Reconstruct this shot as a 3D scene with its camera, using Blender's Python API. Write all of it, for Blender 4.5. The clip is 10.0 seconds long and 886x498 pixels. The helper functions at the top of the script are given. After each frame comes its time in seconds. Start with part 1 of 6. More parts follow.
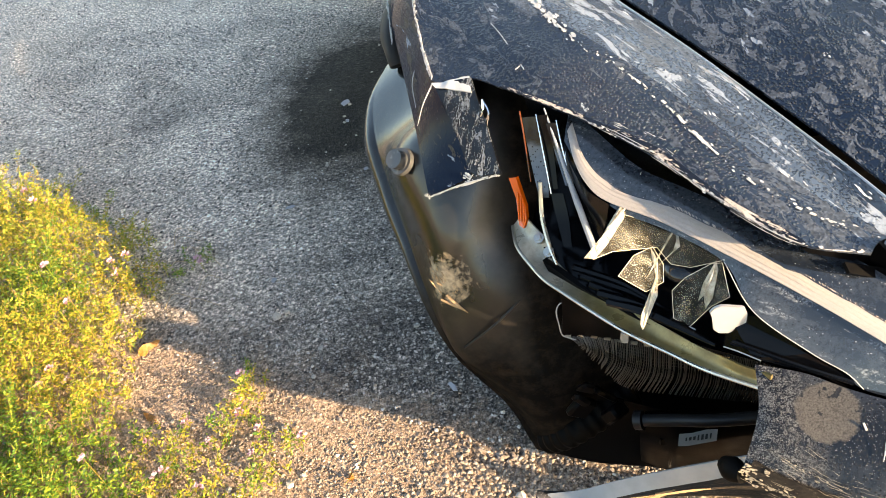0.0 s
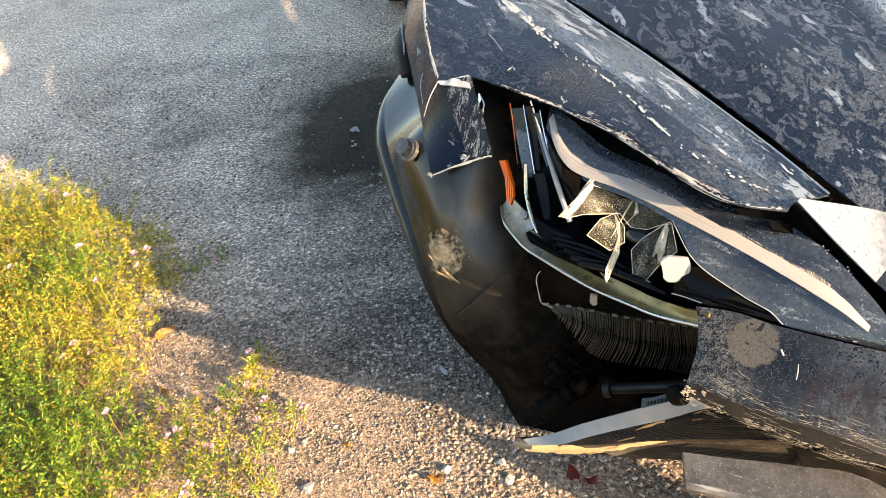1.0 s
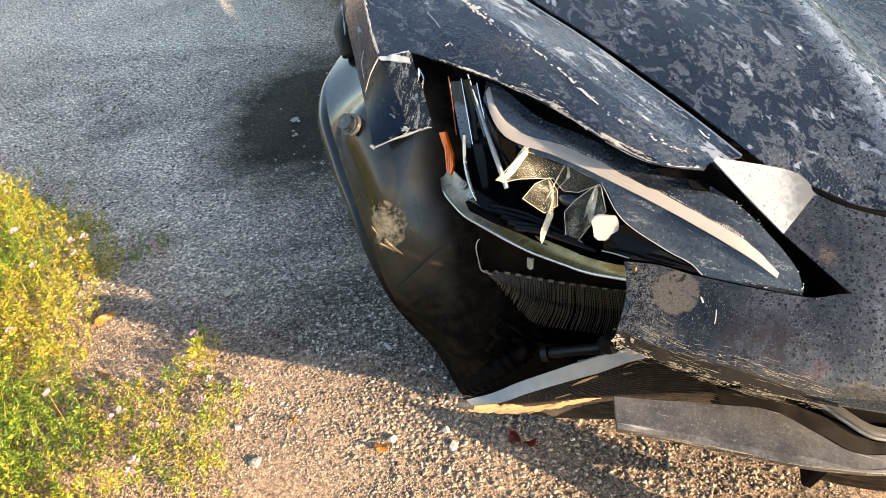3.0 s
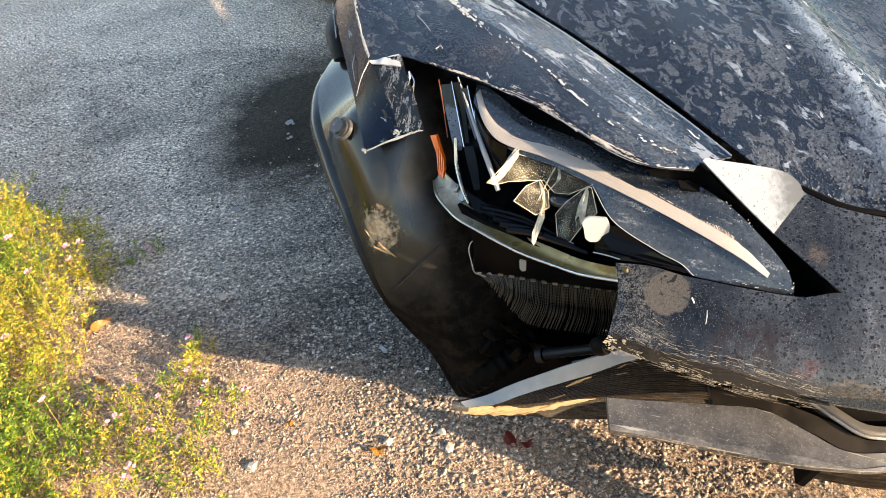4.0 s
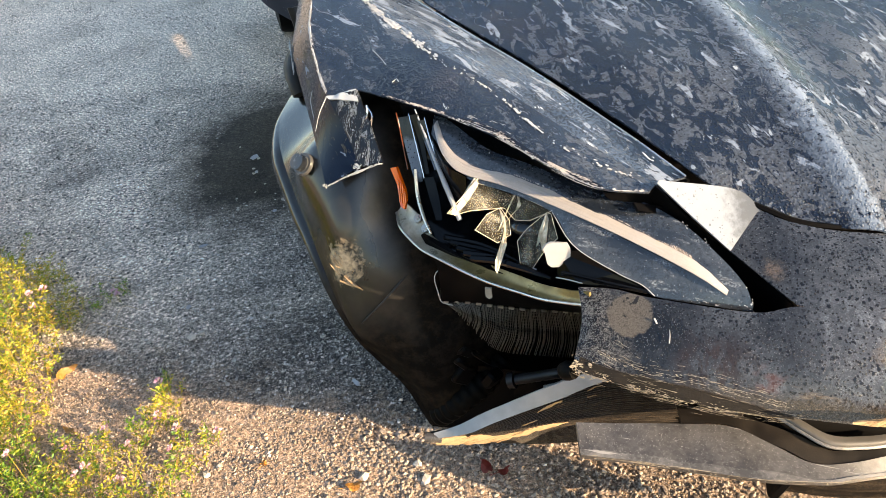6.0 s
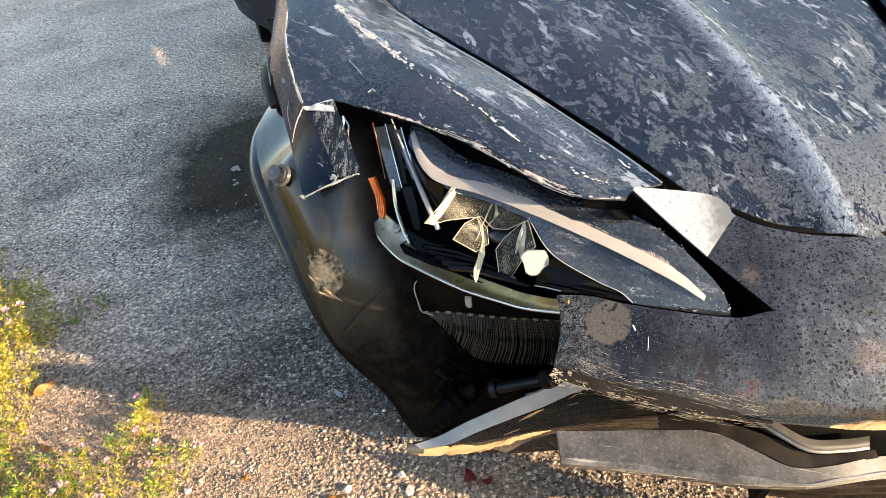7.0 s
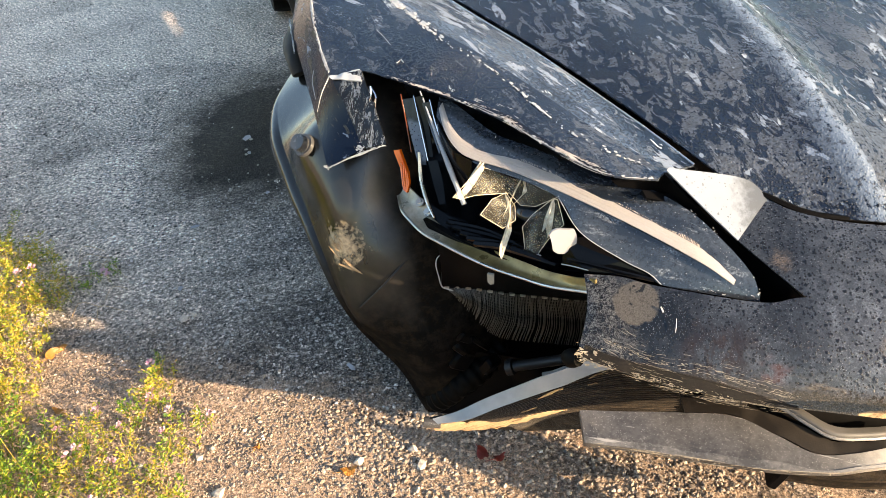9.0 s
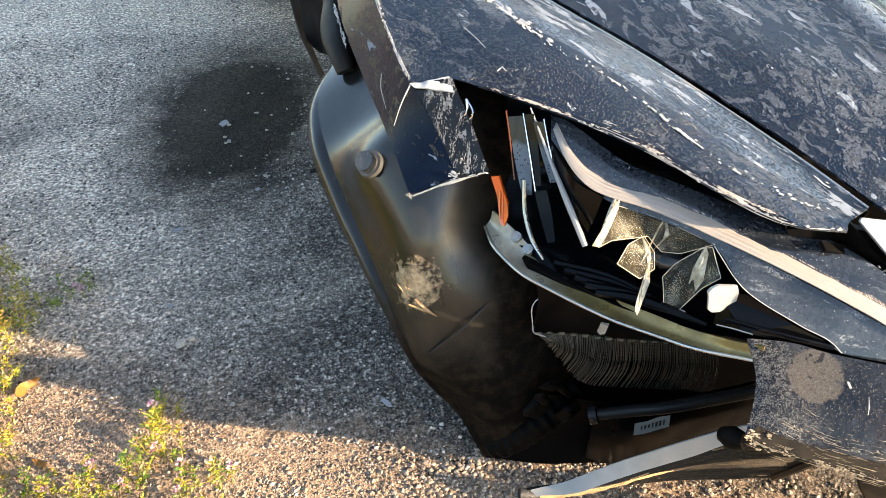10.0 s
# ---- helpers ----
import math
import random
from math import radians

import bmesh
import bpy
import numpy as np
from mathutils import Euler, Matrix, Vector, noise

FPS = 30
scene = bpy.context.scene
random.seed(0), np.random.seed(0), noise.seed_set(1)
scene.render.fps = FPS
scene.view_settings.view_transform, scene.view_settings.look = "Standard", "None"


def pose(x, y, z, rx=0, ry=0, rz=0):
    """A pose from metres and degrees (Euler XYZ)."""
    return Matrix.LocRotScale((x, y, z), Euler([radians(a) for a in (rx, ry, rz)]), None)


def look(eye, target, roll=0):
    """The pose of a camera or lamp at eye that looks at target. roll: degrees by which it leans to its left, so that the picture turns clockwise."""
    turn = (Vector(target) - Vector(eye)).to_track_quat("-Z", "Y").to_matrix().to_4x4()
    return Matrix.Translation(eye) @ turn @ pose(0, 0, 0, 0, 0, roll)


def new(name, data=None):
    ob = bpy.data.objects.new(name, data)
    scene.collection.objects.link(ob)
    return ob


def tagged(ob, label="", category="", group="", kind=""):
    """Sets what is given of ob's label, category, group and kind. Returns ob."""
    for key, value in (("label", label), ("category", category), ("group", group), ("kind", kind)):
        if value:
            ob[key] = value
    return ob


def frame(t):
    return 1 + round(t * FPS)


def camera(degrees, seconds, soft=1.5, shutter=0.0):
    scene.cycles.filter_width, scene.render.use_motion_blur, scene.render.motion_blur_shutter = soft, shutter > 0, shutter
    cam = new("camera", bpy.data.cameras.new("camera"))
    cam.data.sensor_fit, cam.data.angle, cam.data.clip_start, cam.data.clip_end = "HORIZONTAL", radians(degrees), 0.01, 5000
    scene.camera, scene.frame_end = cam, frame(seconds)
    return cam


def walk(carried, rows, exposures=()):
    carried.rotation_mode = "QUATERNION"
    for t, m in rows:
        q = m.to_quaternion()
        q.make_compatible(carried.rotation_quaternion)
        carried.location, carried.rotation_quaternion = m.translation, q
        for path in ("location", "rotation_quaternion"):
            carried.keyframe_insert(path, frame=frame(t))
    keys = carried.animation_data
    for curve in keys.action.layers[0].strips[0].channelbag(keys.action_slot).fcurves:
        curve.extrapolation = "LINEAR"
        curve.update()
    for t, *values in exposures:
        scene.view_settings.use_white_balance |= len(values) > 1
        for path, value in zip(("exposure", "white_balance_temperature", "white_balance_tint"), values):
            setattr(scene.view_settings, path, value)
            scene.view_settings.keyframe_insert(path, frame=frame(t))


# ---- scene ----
cam = camera(62.3, 10.0, soft=0.5)
PATH = [
    (0, (0.165, 0.141, 1.463), (-0.173, 1.604, 0.141), -12.3),
    (0.5, (0.094, 0.058, 1.463), (-0.123, 1.569, 0.17), -7.3),
    (1, (0.186, -0.119, 1.47), (-0.13, 1.448, 0.267), -8.9),
    (1.5, (0.221, -0.18, 1.467), (-0.093, 1.413, 0.3), -9.9),
    (2, (0.204, -0.203, 1.463), (-0.043, 1.402, 0.296), -8.7),
    (2.5, (0.194, -0.208, 1.453), (0.009, 1.389, 0.263), -7.0),
    (3, (0.187, -0.206, 1.448), (0.031, 1.378, 0.237), -6.3),
    (4.5, (0.209, -0.203, 1.455), (0.061, 1.381, 0.243), -7.3),
    (5, (0.213, -0.205, 1.457), (0.078, 1.393, 0.262), -7.7),
    (5.5, (0.216, -0.202, 1.463), (0.104, 1.409, 0.284), -7.9),
    (7, (0.239, -0.192, 1.46), (0.196, 1.442, 0.306), -8.1),
    (7.5, (0.229, -0.197, 1.459), (0.188, 1.436, 0.305), -8.0),
    (8, (0.225, -0.199, 1.454), (0.173, 1.429, 0.294), -7.7),
    (8.5, (0.226, -0.201, 1.455), (0.171, 1.415, 0.278), -7.1),
    (9, (0.19, -0.185, 1.454), (0.143, 1.413, 0.253), -6.3),
    (9.5, (0.08, -0.051, 1.441), (0.121, 1.513, 0.195), -3.9),
    (10, (-0.106, 0.107, 1.433), (0.047, 1.632, 0.148), -1.5),
]
walk(cam, [(t, look(eye, target, roll)) for t, eye, target, roll in PATH],
     [(0, 2.2, 7300, 10), (1.5, 2.03, 7200, 10), (5, 2.02, 6950, 10), (9, 2.02, 6950, 10), (10, 2.25, 7000, 10)])

# ---- light ----
SUN_AZ, SUN_EL = radians(122.0), radians(16.0)      # azimuth clockwise from +y
world = bpy.data.worlds.new("sky")
scene.world = world
world.use_nodes = True
wn = world.node_tree.nodes
sky = wn.new("ShaderNodeTexSky")
sky.sky_type, sky.sun_disc = "NISHITA", False
sky.sun_elevation, sky.sun_rotation = SUN_EL, SUN_AZ
world.node_tree.links.new(sky.outputs[0], wn["Background"].inputs[0])
wn["Background"].inputs[1].default_value = 0.14
sun = new("sun", bpy.data.lights.new("sun", "SUN"))
sun.data.energy, sun.data.angle, sun.data.color = 5.0, radians(0.5), (1.0, 0.77, 0.52)
TO_SUN = Vector((math.sin(SUN_AZ) * math.cos(SUN_EL), math.cos(SUN_AZ) * math.cos(SUN_EL), math.sin(SUN_EL)))
sun.matrix_world = look((TO_SUN * 30)[:], (0, 0, 0))


# ---- materials ----
class Nodes:
    """A small builder of node materials, textured in metres."""

    def __init__(self, name, **values):
        self.mat = bpy.data.materials.new(name)
        self.mat.use_nodes = True
        self.tree = self.mat.node_tree
        self.out = self.tree.nodes["Principled BSDF"]
        self.where = self.tree.nodes.new("ShaderNodeTexCoord").outputs["Object"]
        for key, value in values.items():
            self.put(key, value)

    def put(self, key, value):
        socket = self.out.inputs[{"base": "Base Color", "rough": "Roughness", "metal": "Metallic", "coat": "Coat Weight", "coat_rough": "Coat Roughness",
                                  "glass": "Transmission Weight", "ior": "IOR", "alpha": "Alpha", "spec": "Specular IOR Level", "bump": "Normal"}[key]]
        if isinstance(value, bpy.types.NodeSocket):
            self.tree.links.new(value, socket)
        else:
            socket.default_value = (*value, 1) if isinstance(value, tuple) else value
        return self

    def link(self, node, key, value):
        if isinstance(value, bpy.types.NodeSocket):
            self.tree.links.new(value, node.inputs[key])
        else:
            node.inputs[key].default_value = (*value, 1) if isinstance(value, tuple) and len(value) == 3 and node.inputs[key].type == "RGBA" else value

    def stretch(self, scale, turn=(0, 0, 0)):
        """Coordinates turned by degrees, then scaled: a small scale draws the pattern out along that turned axis."""
        spin, node = self.tree.nodes.new("ShaderNodeMapping"), self.tree.nodes.new("ShaderNodeMapping")
        spin.inputs["Rotation"].default_value = [radians(a) for a in turn]
        node.inputs["Scale"].default_value = scale
        self.tree.links.new(self.where, spin.inputs[0])
        self.tree.links.new(spin.outputs[0], node.inputs[0])
        return node.outputs[0]

    def near(self, point, inner, outer, rough=0.0, scale=20.0):
        """1 within inner metres of a point, 0 beyond outer, with an uneven rim."""
        node = self.tree.nodes.new("ShaderNodeVectorMath")
        node.operation = "DISTANCE"
        self.tree.links.new(self.where, node.inputs[0])
        node.inputs[1].default_value = point
        far = node.outputs["Value"]
        if rough:
            far = self.math("ADD", far, self.math("MULTIPLY", self.math("SUBTRACT", self.noise(scale, 5, 0.7), 0.5), rough))
        return self.ramp(far, (inner, 1.0), (outer, 0.0))

    def drops(self, scale, share, size=0.36, ragged=0.7):
        """Spots in a share of the cells, with ragged rims."""
        cell = self.tree.nodes.new("ShaderNodeTexVoronoi")
        self.tree.links.new(self.where, cell.inputs["Vector"])
        cell.inputs["Scale"].default_value = scale
        pick = self.tree.nodes.new("ShaderNodeSeparateColor")
        self.tree.links.new(cell.outputs["Color"], pick.inputs[0])
        rim = self.math("ADD", cell.outputs["Distance"], self.math("MULTIPLY", self.math("SUBTRACT", self.noise(2.2 * scale, 2), 0.5), ragged))
        return self.math("MULTIPLY", self.ramp(rim, (size, 1.0), (size + 0.07, 0.0)), self.ramp(pick.outputs[0], (1 - share, 0.0), (1.03 - share, 1.0)))

    def noise(self, scale, detail=3.0, rough=0.55, where=None, warp=0.0):
        node = self.tree.nodes.new("ShaderNodeTexNoise")
        self.tree.links.new(where or self.where, node.inputs["Vector"])
        for key, value in (("Scale", scale), ("Detail", detail), ("Roughness", rough), ("Distortion", warp)):
            node.inputs[key].default_value = value
        return node.outputs["Fac"]

    def cells(self, scale, feature="F1", where=None, colour=False):
        node = self.tree.nodes.new("ShaderNodeTexVoronoi")
        node.feature = feature
        self.tree.links.new(where or self.where, node.inputs["Vector"])
        node.inputs["Scale"].default_value = scale
        return node.outputs["Color" if colour else "Distance"]

    def ramp(self, fac, *stops):
        node = self.tree.nodes.new("ShaderNodeValToRGB")
        self.tree.links.new(fac, node.inputs[0])
        line = node.color_ramp.elements
        while len(line) < len(stops):
            line.new(0.5)
        for element, (at, value) in zip(line, stops):
            element.position = at
            element.color = (*value, 1) if isinstance(value, tuple) else (value, value, value, 1)
        return node.outputs[0]

    def mix(self, fac, a, b, blend="MIX"):
        node = self.tree.nodes.new("ShaderNodeMix")
        node.data_type, node.blend_type = "RGBA", blend
        self.link(node, 0, fac)
        self.link(node, 6, a)
        self.link(node, 7, b)
        return node.outputs[2]

    def math(self, kind, a, b=0.0):
        node = self.tree.nodes.new("ShaderNodeMath")
        node.operation = kind
        self.link(node, 0, a)
        self.link(node, 1, b)
        return node.outputs[0]

    def relief(self, height, strength=0.5, depth=0.002, under=None):
        node = self.tree.nodes.new("ShaderNodeBump")
        node.inputs["Strength"].default_value, node.inputs["Distance"].default_value = strength, depth
        self.tree.links.new(height, node.inputs["Height"])
        if under:
            self.tree.links.new(under, node.inputs["Normal"])
        return node.outputs[0]

    def axis(self, name):
        node = self.tree.nodes.new("ShaderNodeSeparateXYZ")
        self.tree.links.new(self.where, node.inputs[0])
        return node.outputs[name]

    def chance(self):
        return self.tree.nodes.new("ShaderNodeObjectInfo").outputs["Random"]

    def island(self):
        return self.tree.nodes.new("ShaderNodeNewGeometry").outputs["Random Per Island"]


def black_paint(name, film=0.5, drops=True, turn=75.0, long=0.4, chips=0.0, shine=0.34, beads=1.0, front=0.0, tone=(0.054, 0.066, 0.088), sky_haze=0.0, smears=(), crease=None):
    """Blue-black car paint: beads of rain where it is wet, a grey film where it has dried, pale dry streaks that run
    downhill, a blue haze that paints in sky sheen.
    """
    n = Nodes(name)
    along = n.stretch((long, 1.0, 1.0), (0, 0, turn))
    fine = n.noise(170, 3, 0.6)
    runs = n.noise(11, 5, 0.62, n.stretch((0.22, 1.0, 1.0), (0, 0, turn + 8)), 1.1)
    patch = n.math("ADD", n.noise(40, 4, 0.6, along, 1.6), n.math("MULTIPLY", n.math("SUBTRACT", fine, 0.5), 0.08))
    patch = n.math("ADD", patch, n.math("MULTIPLY", n.math("SUBTRACT", runs, 0.5), 0.55))
    wide = n.math("MULTIPLY", n.math("SUBTRACT", n.noise(3.4, 2, 0.5), 0.5), 0.6)
    film_at = 0.68 - 0.26 * film
    if front:
        wide = n.math("ADD", wide, n.math("MULTIPLY", n.ramp(n.math("MULTIPLY", n.axis("Y"), 0.5), (0.4, 1.0), (0.68, 0.0)), front))
    mask = n.ramp(n.math("ADD", patch, wide), (film_at, 0.0), (film_at + 0.01, 1.0))
    mask = n.math("MULTIPLY", mask, n.math("SUBTRACT", 1.0, n.drops(190, 0.4, 0.32, 1.1)))
    grey = n.mix(n.ramp(fine, (0.38, 0.0), (0.66, 1.0)), tuple(0.42 * c for c in tone), tuple(1.35 * c for c in tone))
    wet = n.mix(n.noise(7), (0.002, 0.0045, 0.0115), (0.005, 0.0105, 0.025))
    if sky_haze:
        # Blue sky sheen painted over the wet colour.
        sheen_mist = n.ramp(n.noise(5, 4, 0.6, n.stretch((0.3, 1.0, 1.0), (0, 0, turn))), (0.4, 0.0), (0.7, sky_haze))
        wet = n.mix(sheen_mist, wet, (0.085, 0.118, 0.17))
    base = n.mix(mask, wet, grey)
    ragged = n.ramp(n.noise(90, 4, 0.65), (0.38, 0.0), (0.46, 1.0))
    some = n.ramp(n.noise(4.5, 3, 0.5), (0.42, 0.0), (0.56, 1.0))
    lines = n.math("MULTIPLY", n.noise(42, 4, 0.6, n.stretch((0.17, 1.0, 1.0), (0, 0, turn - 6)), 0.5), n.ramp(some, (0.0, 0.86), (1.0, 1.0)))
    edge = 0.66 - 0.06 * chips
    pale = n.math("MULTIPLY", n.ramp(lines, (edge, 0.0), (edge + 0.015, 1.0)), ragged)
    fleck = n.math("MULTIPLY", n.ramp(n.noise(30, 5, 0.66, n.stretch((0.3, 1.0, 1.0), (0, 0, turn + 12))), (0.725 - 0.03 * chips, 0.0), (0.735 - 0.03 * chips, 1.0)), ragged)
    base = n.mix(n.math("MULTIPLY", pale, 0.85), base, (0.17, 0.205, 0.26))
    for point, reach in smears:
        spread = n.math("MULTIPLY", n.near(point, 0.4 * reach, reach, 0.05, 30), n.ramp(n.noise(45, 5, 0.7, n.stretch((0.3, 1.0, 1.0), (0, 0, turn))), (0.42, 0.0), (0.6, 0.6)))
        base = n.mix(spread, base, (0.16, 0.155, 0.15))
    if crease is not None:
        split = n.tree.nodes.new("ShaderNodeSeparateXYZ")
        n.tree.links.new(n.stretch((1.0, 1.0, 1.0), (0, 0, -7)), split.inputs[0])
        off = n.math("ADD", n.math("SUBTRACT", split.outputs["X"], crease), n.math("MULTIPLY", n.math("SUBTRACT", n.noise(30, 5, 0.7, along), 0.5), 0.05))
        # Pale blue band on the crease's near side, cut off sharply at the ridge.
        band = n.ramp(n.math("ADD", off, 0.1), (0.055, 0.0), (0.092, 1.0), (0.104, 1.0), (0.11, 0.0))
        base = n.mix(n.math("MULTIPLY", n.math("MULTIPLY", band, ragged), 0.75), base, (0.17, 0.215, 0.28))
    n.put("base", n.mix(n.math("MULTIPLY", fleck, 0.9), base, (0.34, 0.37, 0.4)))
    dry = n.math("MAXIMUM", mask, n.math("MAXIMUM", pale, fleck))
    n.put("rough", n.mix(dry, (0.13 if drops else 0.5,) * 3, (0.45, 0.45, 0.45)))
    n.put("spec", shine).put("coat", 0.3 * shine).put("coat_rough", 0.06)
    relief = n.relief(dry, 0.35, 0.0007)
    if drops:
        bead = n.math("MULTIPLY", n.ramp(n.cells(210), (0.1, 1.0), (0.35, 0.75), (0.52, 0.0)), n.math("SUBTRACT", 1.0, n.math("MULTIPLY", dry, 0.85)))
        relief = n.relief(bead, min(1.0, 0.95 * beads), 0.004, relief)
    n.put("bump", relief)
    return n.mat


def sandy_disc(n, base):
    """A round sandy patch stuck on the bumper's corner."""
    disc = n.near((0.468, 0.708, 0.6395), 0.0365, 0.0385, 0.022, 34)
    grains = n.mix(n.ramp(n.noise(420, 3, 0.7), (0.36, 0.0), (0.6, 1.0)), (0.032, 0.029, 0.026), (0.074, 0.068, 0.06))
    scar = n.ramp(n.noise(38, 4, 0.6), (0.62, 0.0), (0.64, 1.0))
    grains = n.mix(scar, grains, (0.012, 0.012, 0.013))
    return n.mix(disc, base, grains)


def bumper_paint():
    """Black paint under a thin dust film, speckled with dark dried drops; the film's rise to the car's middle also
    paints in sky reflection.
    """
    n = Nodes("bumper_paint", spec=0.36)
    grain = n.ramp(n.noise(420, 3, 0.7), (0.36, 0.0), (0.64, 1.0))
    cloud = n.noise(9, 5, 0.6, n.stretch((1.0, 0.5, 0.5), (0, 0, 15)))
    # Paler towards the car's middle: sky reflection painted into the film.
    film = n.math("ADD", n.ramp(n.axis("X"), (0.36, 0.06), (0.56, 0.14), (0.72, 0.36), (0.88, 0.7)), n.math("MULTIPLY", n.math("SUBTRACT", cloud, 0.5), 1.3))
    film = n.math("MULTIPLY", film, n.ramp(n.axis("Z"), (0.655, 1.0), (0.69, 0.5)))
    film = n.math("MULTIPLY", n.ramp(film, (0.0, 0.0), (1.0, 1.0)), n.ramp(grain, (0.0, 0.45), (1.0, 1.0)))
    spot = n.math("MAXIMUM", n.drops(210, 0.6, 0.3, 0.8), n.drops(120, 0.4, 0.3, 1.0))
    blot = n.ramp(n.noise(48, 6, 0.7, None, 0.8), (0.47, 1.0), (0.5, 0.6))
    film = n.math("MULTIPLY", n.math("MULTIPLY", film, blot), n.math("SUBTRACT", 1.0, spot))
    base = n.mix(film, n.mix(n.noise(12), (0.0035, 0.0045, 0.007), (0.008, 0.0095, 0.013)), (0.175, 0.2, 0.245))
    speck = n.drops(330, 0.35, 0.16, 0.6)
    base = n.mix(n.math("MULTIPLY", speck, 0.4), base, (0.2, 0.21, 0.22))
    tan = n.math("MAXIMUM", n.near((0.83, 0.57, 0.63), 0.012, 0.035, 0.06, 40), n.near((0.70, 0.72, 0.69), 0.005, 0.02, 0.05, 60))
    base = n.mix(n.math("MULTIPLY", n.math("MULTIPLY", tan, grain), 0.4), base, (0.22, 0.16, 0.11))
    red = n.math("MULTIPLY", n.near((0.65, 0.575, 0.585), 0.012, 0.03, 0.05, 50), n.ramp(n.noise(60, 4), (0.45, 0.0), (0.6, 1.0)))
    base = n.mix(n.math("MULTIPLY", red, 0.4), base, (0.09, 0.038, 0.034))
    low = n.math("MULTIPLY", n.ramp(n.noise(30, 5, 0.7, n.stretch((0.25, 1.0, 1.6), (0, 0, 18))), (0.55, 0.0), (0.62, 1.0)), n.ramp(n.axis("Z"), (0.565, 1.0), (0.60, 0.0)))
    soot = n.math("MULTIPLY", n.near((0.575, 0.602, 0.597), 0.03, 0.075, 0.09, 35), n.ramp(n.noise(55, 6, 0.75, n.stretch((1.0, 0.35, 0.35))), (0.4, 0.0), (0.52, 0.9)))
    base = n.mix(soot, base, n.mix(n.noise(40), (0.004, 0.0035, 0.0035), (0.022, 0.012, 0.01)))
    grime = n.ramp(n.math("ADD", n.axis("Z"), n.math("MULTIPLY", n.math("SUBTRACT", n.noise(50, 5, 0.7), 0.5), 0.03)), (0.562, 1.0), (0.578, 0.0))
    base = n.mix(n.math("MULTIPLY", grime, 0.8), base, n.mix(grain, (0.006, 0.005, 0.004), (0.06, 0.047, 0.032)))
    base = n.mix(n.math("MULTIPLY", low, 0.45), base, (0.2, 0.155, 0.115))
    worn = n.ramp(n.math("ADD", n.axis("X"), n.math("MULTIPLY", n.math("SUBTRACT", n.noise(45, 4), 0.5), 0.1)), (0.425, 1.0), (0.47, 0.0))
    mark = n.math("MULTIPLY", worn, n.ramp(n.math("ADD", n.noise(95, 6, 0.8, None, 0.9), n.math("MULTIPLY", n.noise(520, 2), 0.45)), (0.68, 0.0), (0.76, 1.0)))
    base = n.mix(n.math("MULTIPLY", worn, 0.8), base, (0.008, 0.008, 0.009))
    base = n.mix(mark, base, n.mix(n.ramp(n.noise(500, 2), (0.4, 0.0), (0.62, 1.0)), (0.014, 0.014, 0.015), (0.11, 0.11, 0.11)))
    silver = n.math("MULTIPLY", n.drops(480, 0.3, 0.2, 0.8), n.ramp(n.noise(20, 4), (0.42, 0.0), (0.6, 0.7)))
    base = n.mix(silver, base, (0.22, 0.225, 0.24))
    n.put("base", sandy_disc(n, base))
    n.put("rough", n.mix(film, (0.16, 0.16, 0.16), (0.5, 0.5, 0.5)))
    n.put("bump", n.relief(spot, 0.4, 0.001, n.relief(grain, 0.22, 0.0006)))
    return n.mat


def patch_material():
    """Bare white primer with dark dried drops, its paint thinning towards the bumper."""
    n = Nodes("bare_primer", rough=0.6, spec=0.2)
    spot = n.math("MULTIPLY", n.math("MAXIMUM", n.drops(210, 0.22, 0.24, 0.8), n.drops(120, 0.1, 0.2, 0.9)), 0.75)
    fade = n.ramp(n.math("ADD", n.axis("X"), n.math("MULTIPLY", n.math("SUBTRACT", n.noise(70, 5, 0.7), 0.5), 0.09)), (0.645, 0.0), (0.685, 0.9))
    n.put("base", n.mix(n.math("MAXIMUM", spot, fade), n.mix(n.noise(30, 4), (0.112, 0.136, 0.176), (0.132, 0.157, 0.198)), (0.04, 0.048, 0.062)))
    n.put("bump", n.relief(spot, 0.4, 0.001))
    return n.mat


PAINT_HOOD = black_paint("hood_paint", 0.36, True, 75, 0.45, 1.2, front=0.2, sky_haze=0.1, shine=0.32, tone=(0.044, 0.055, 0.075), crease=0.9606)
PAINT_FENDER = black_paint("fender_paint", 0.16, True, 57, 0.5, 0.4, beads=0.7, shine=0.3, front=0.22, sky_haze=0.2, tone=(0.042, 0.052, 0.07))
PAINT_FENDER_DRY = black_paint("dried_fender_paint", 0.5, True, 57, 0.3, 2.4, tone=(0.058, 0.073, 0.096), sky_haze=0.9, shine=0.3)
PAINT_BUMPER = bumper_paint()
PAINT_DRY = black_paint("door_paint", 0.05, False, shine=0.07)
PAINT_SIDE = black_paint("side_paint", 0.04, True, 80, 0.6, 0.0, shine=0.07, beads=0.1, tone=(0.05, 0.044, 0.036), sky_haze=0.05)
PRIMER = patch_material()


def plastic(name, base, rough, stain=(0.1, 0.085, 0.065), amount=0.3, bump=0.15, shine=0.5):
    n = Nodes(name, spec=shine)
    dirt = n.ramp(n.noise(9, 5, 0.65), (0.55 - 0.3 * amount, 0.0), (0.8, 1.0))
    low = tuple(0.7 * c for c in base)
    n.put("base", n.mix(n.math("MULTIPLY", dirt, amount), n.mix(n.noise(30), low, base), stain))
    n.put("rough", n.mix(dirt, (rough,) * 3, (min(1, rough + 0.3),) * 3))
    n.put("bump", n.relief(n.noise(400, 2), bump, 0.0006))
    return n.mat


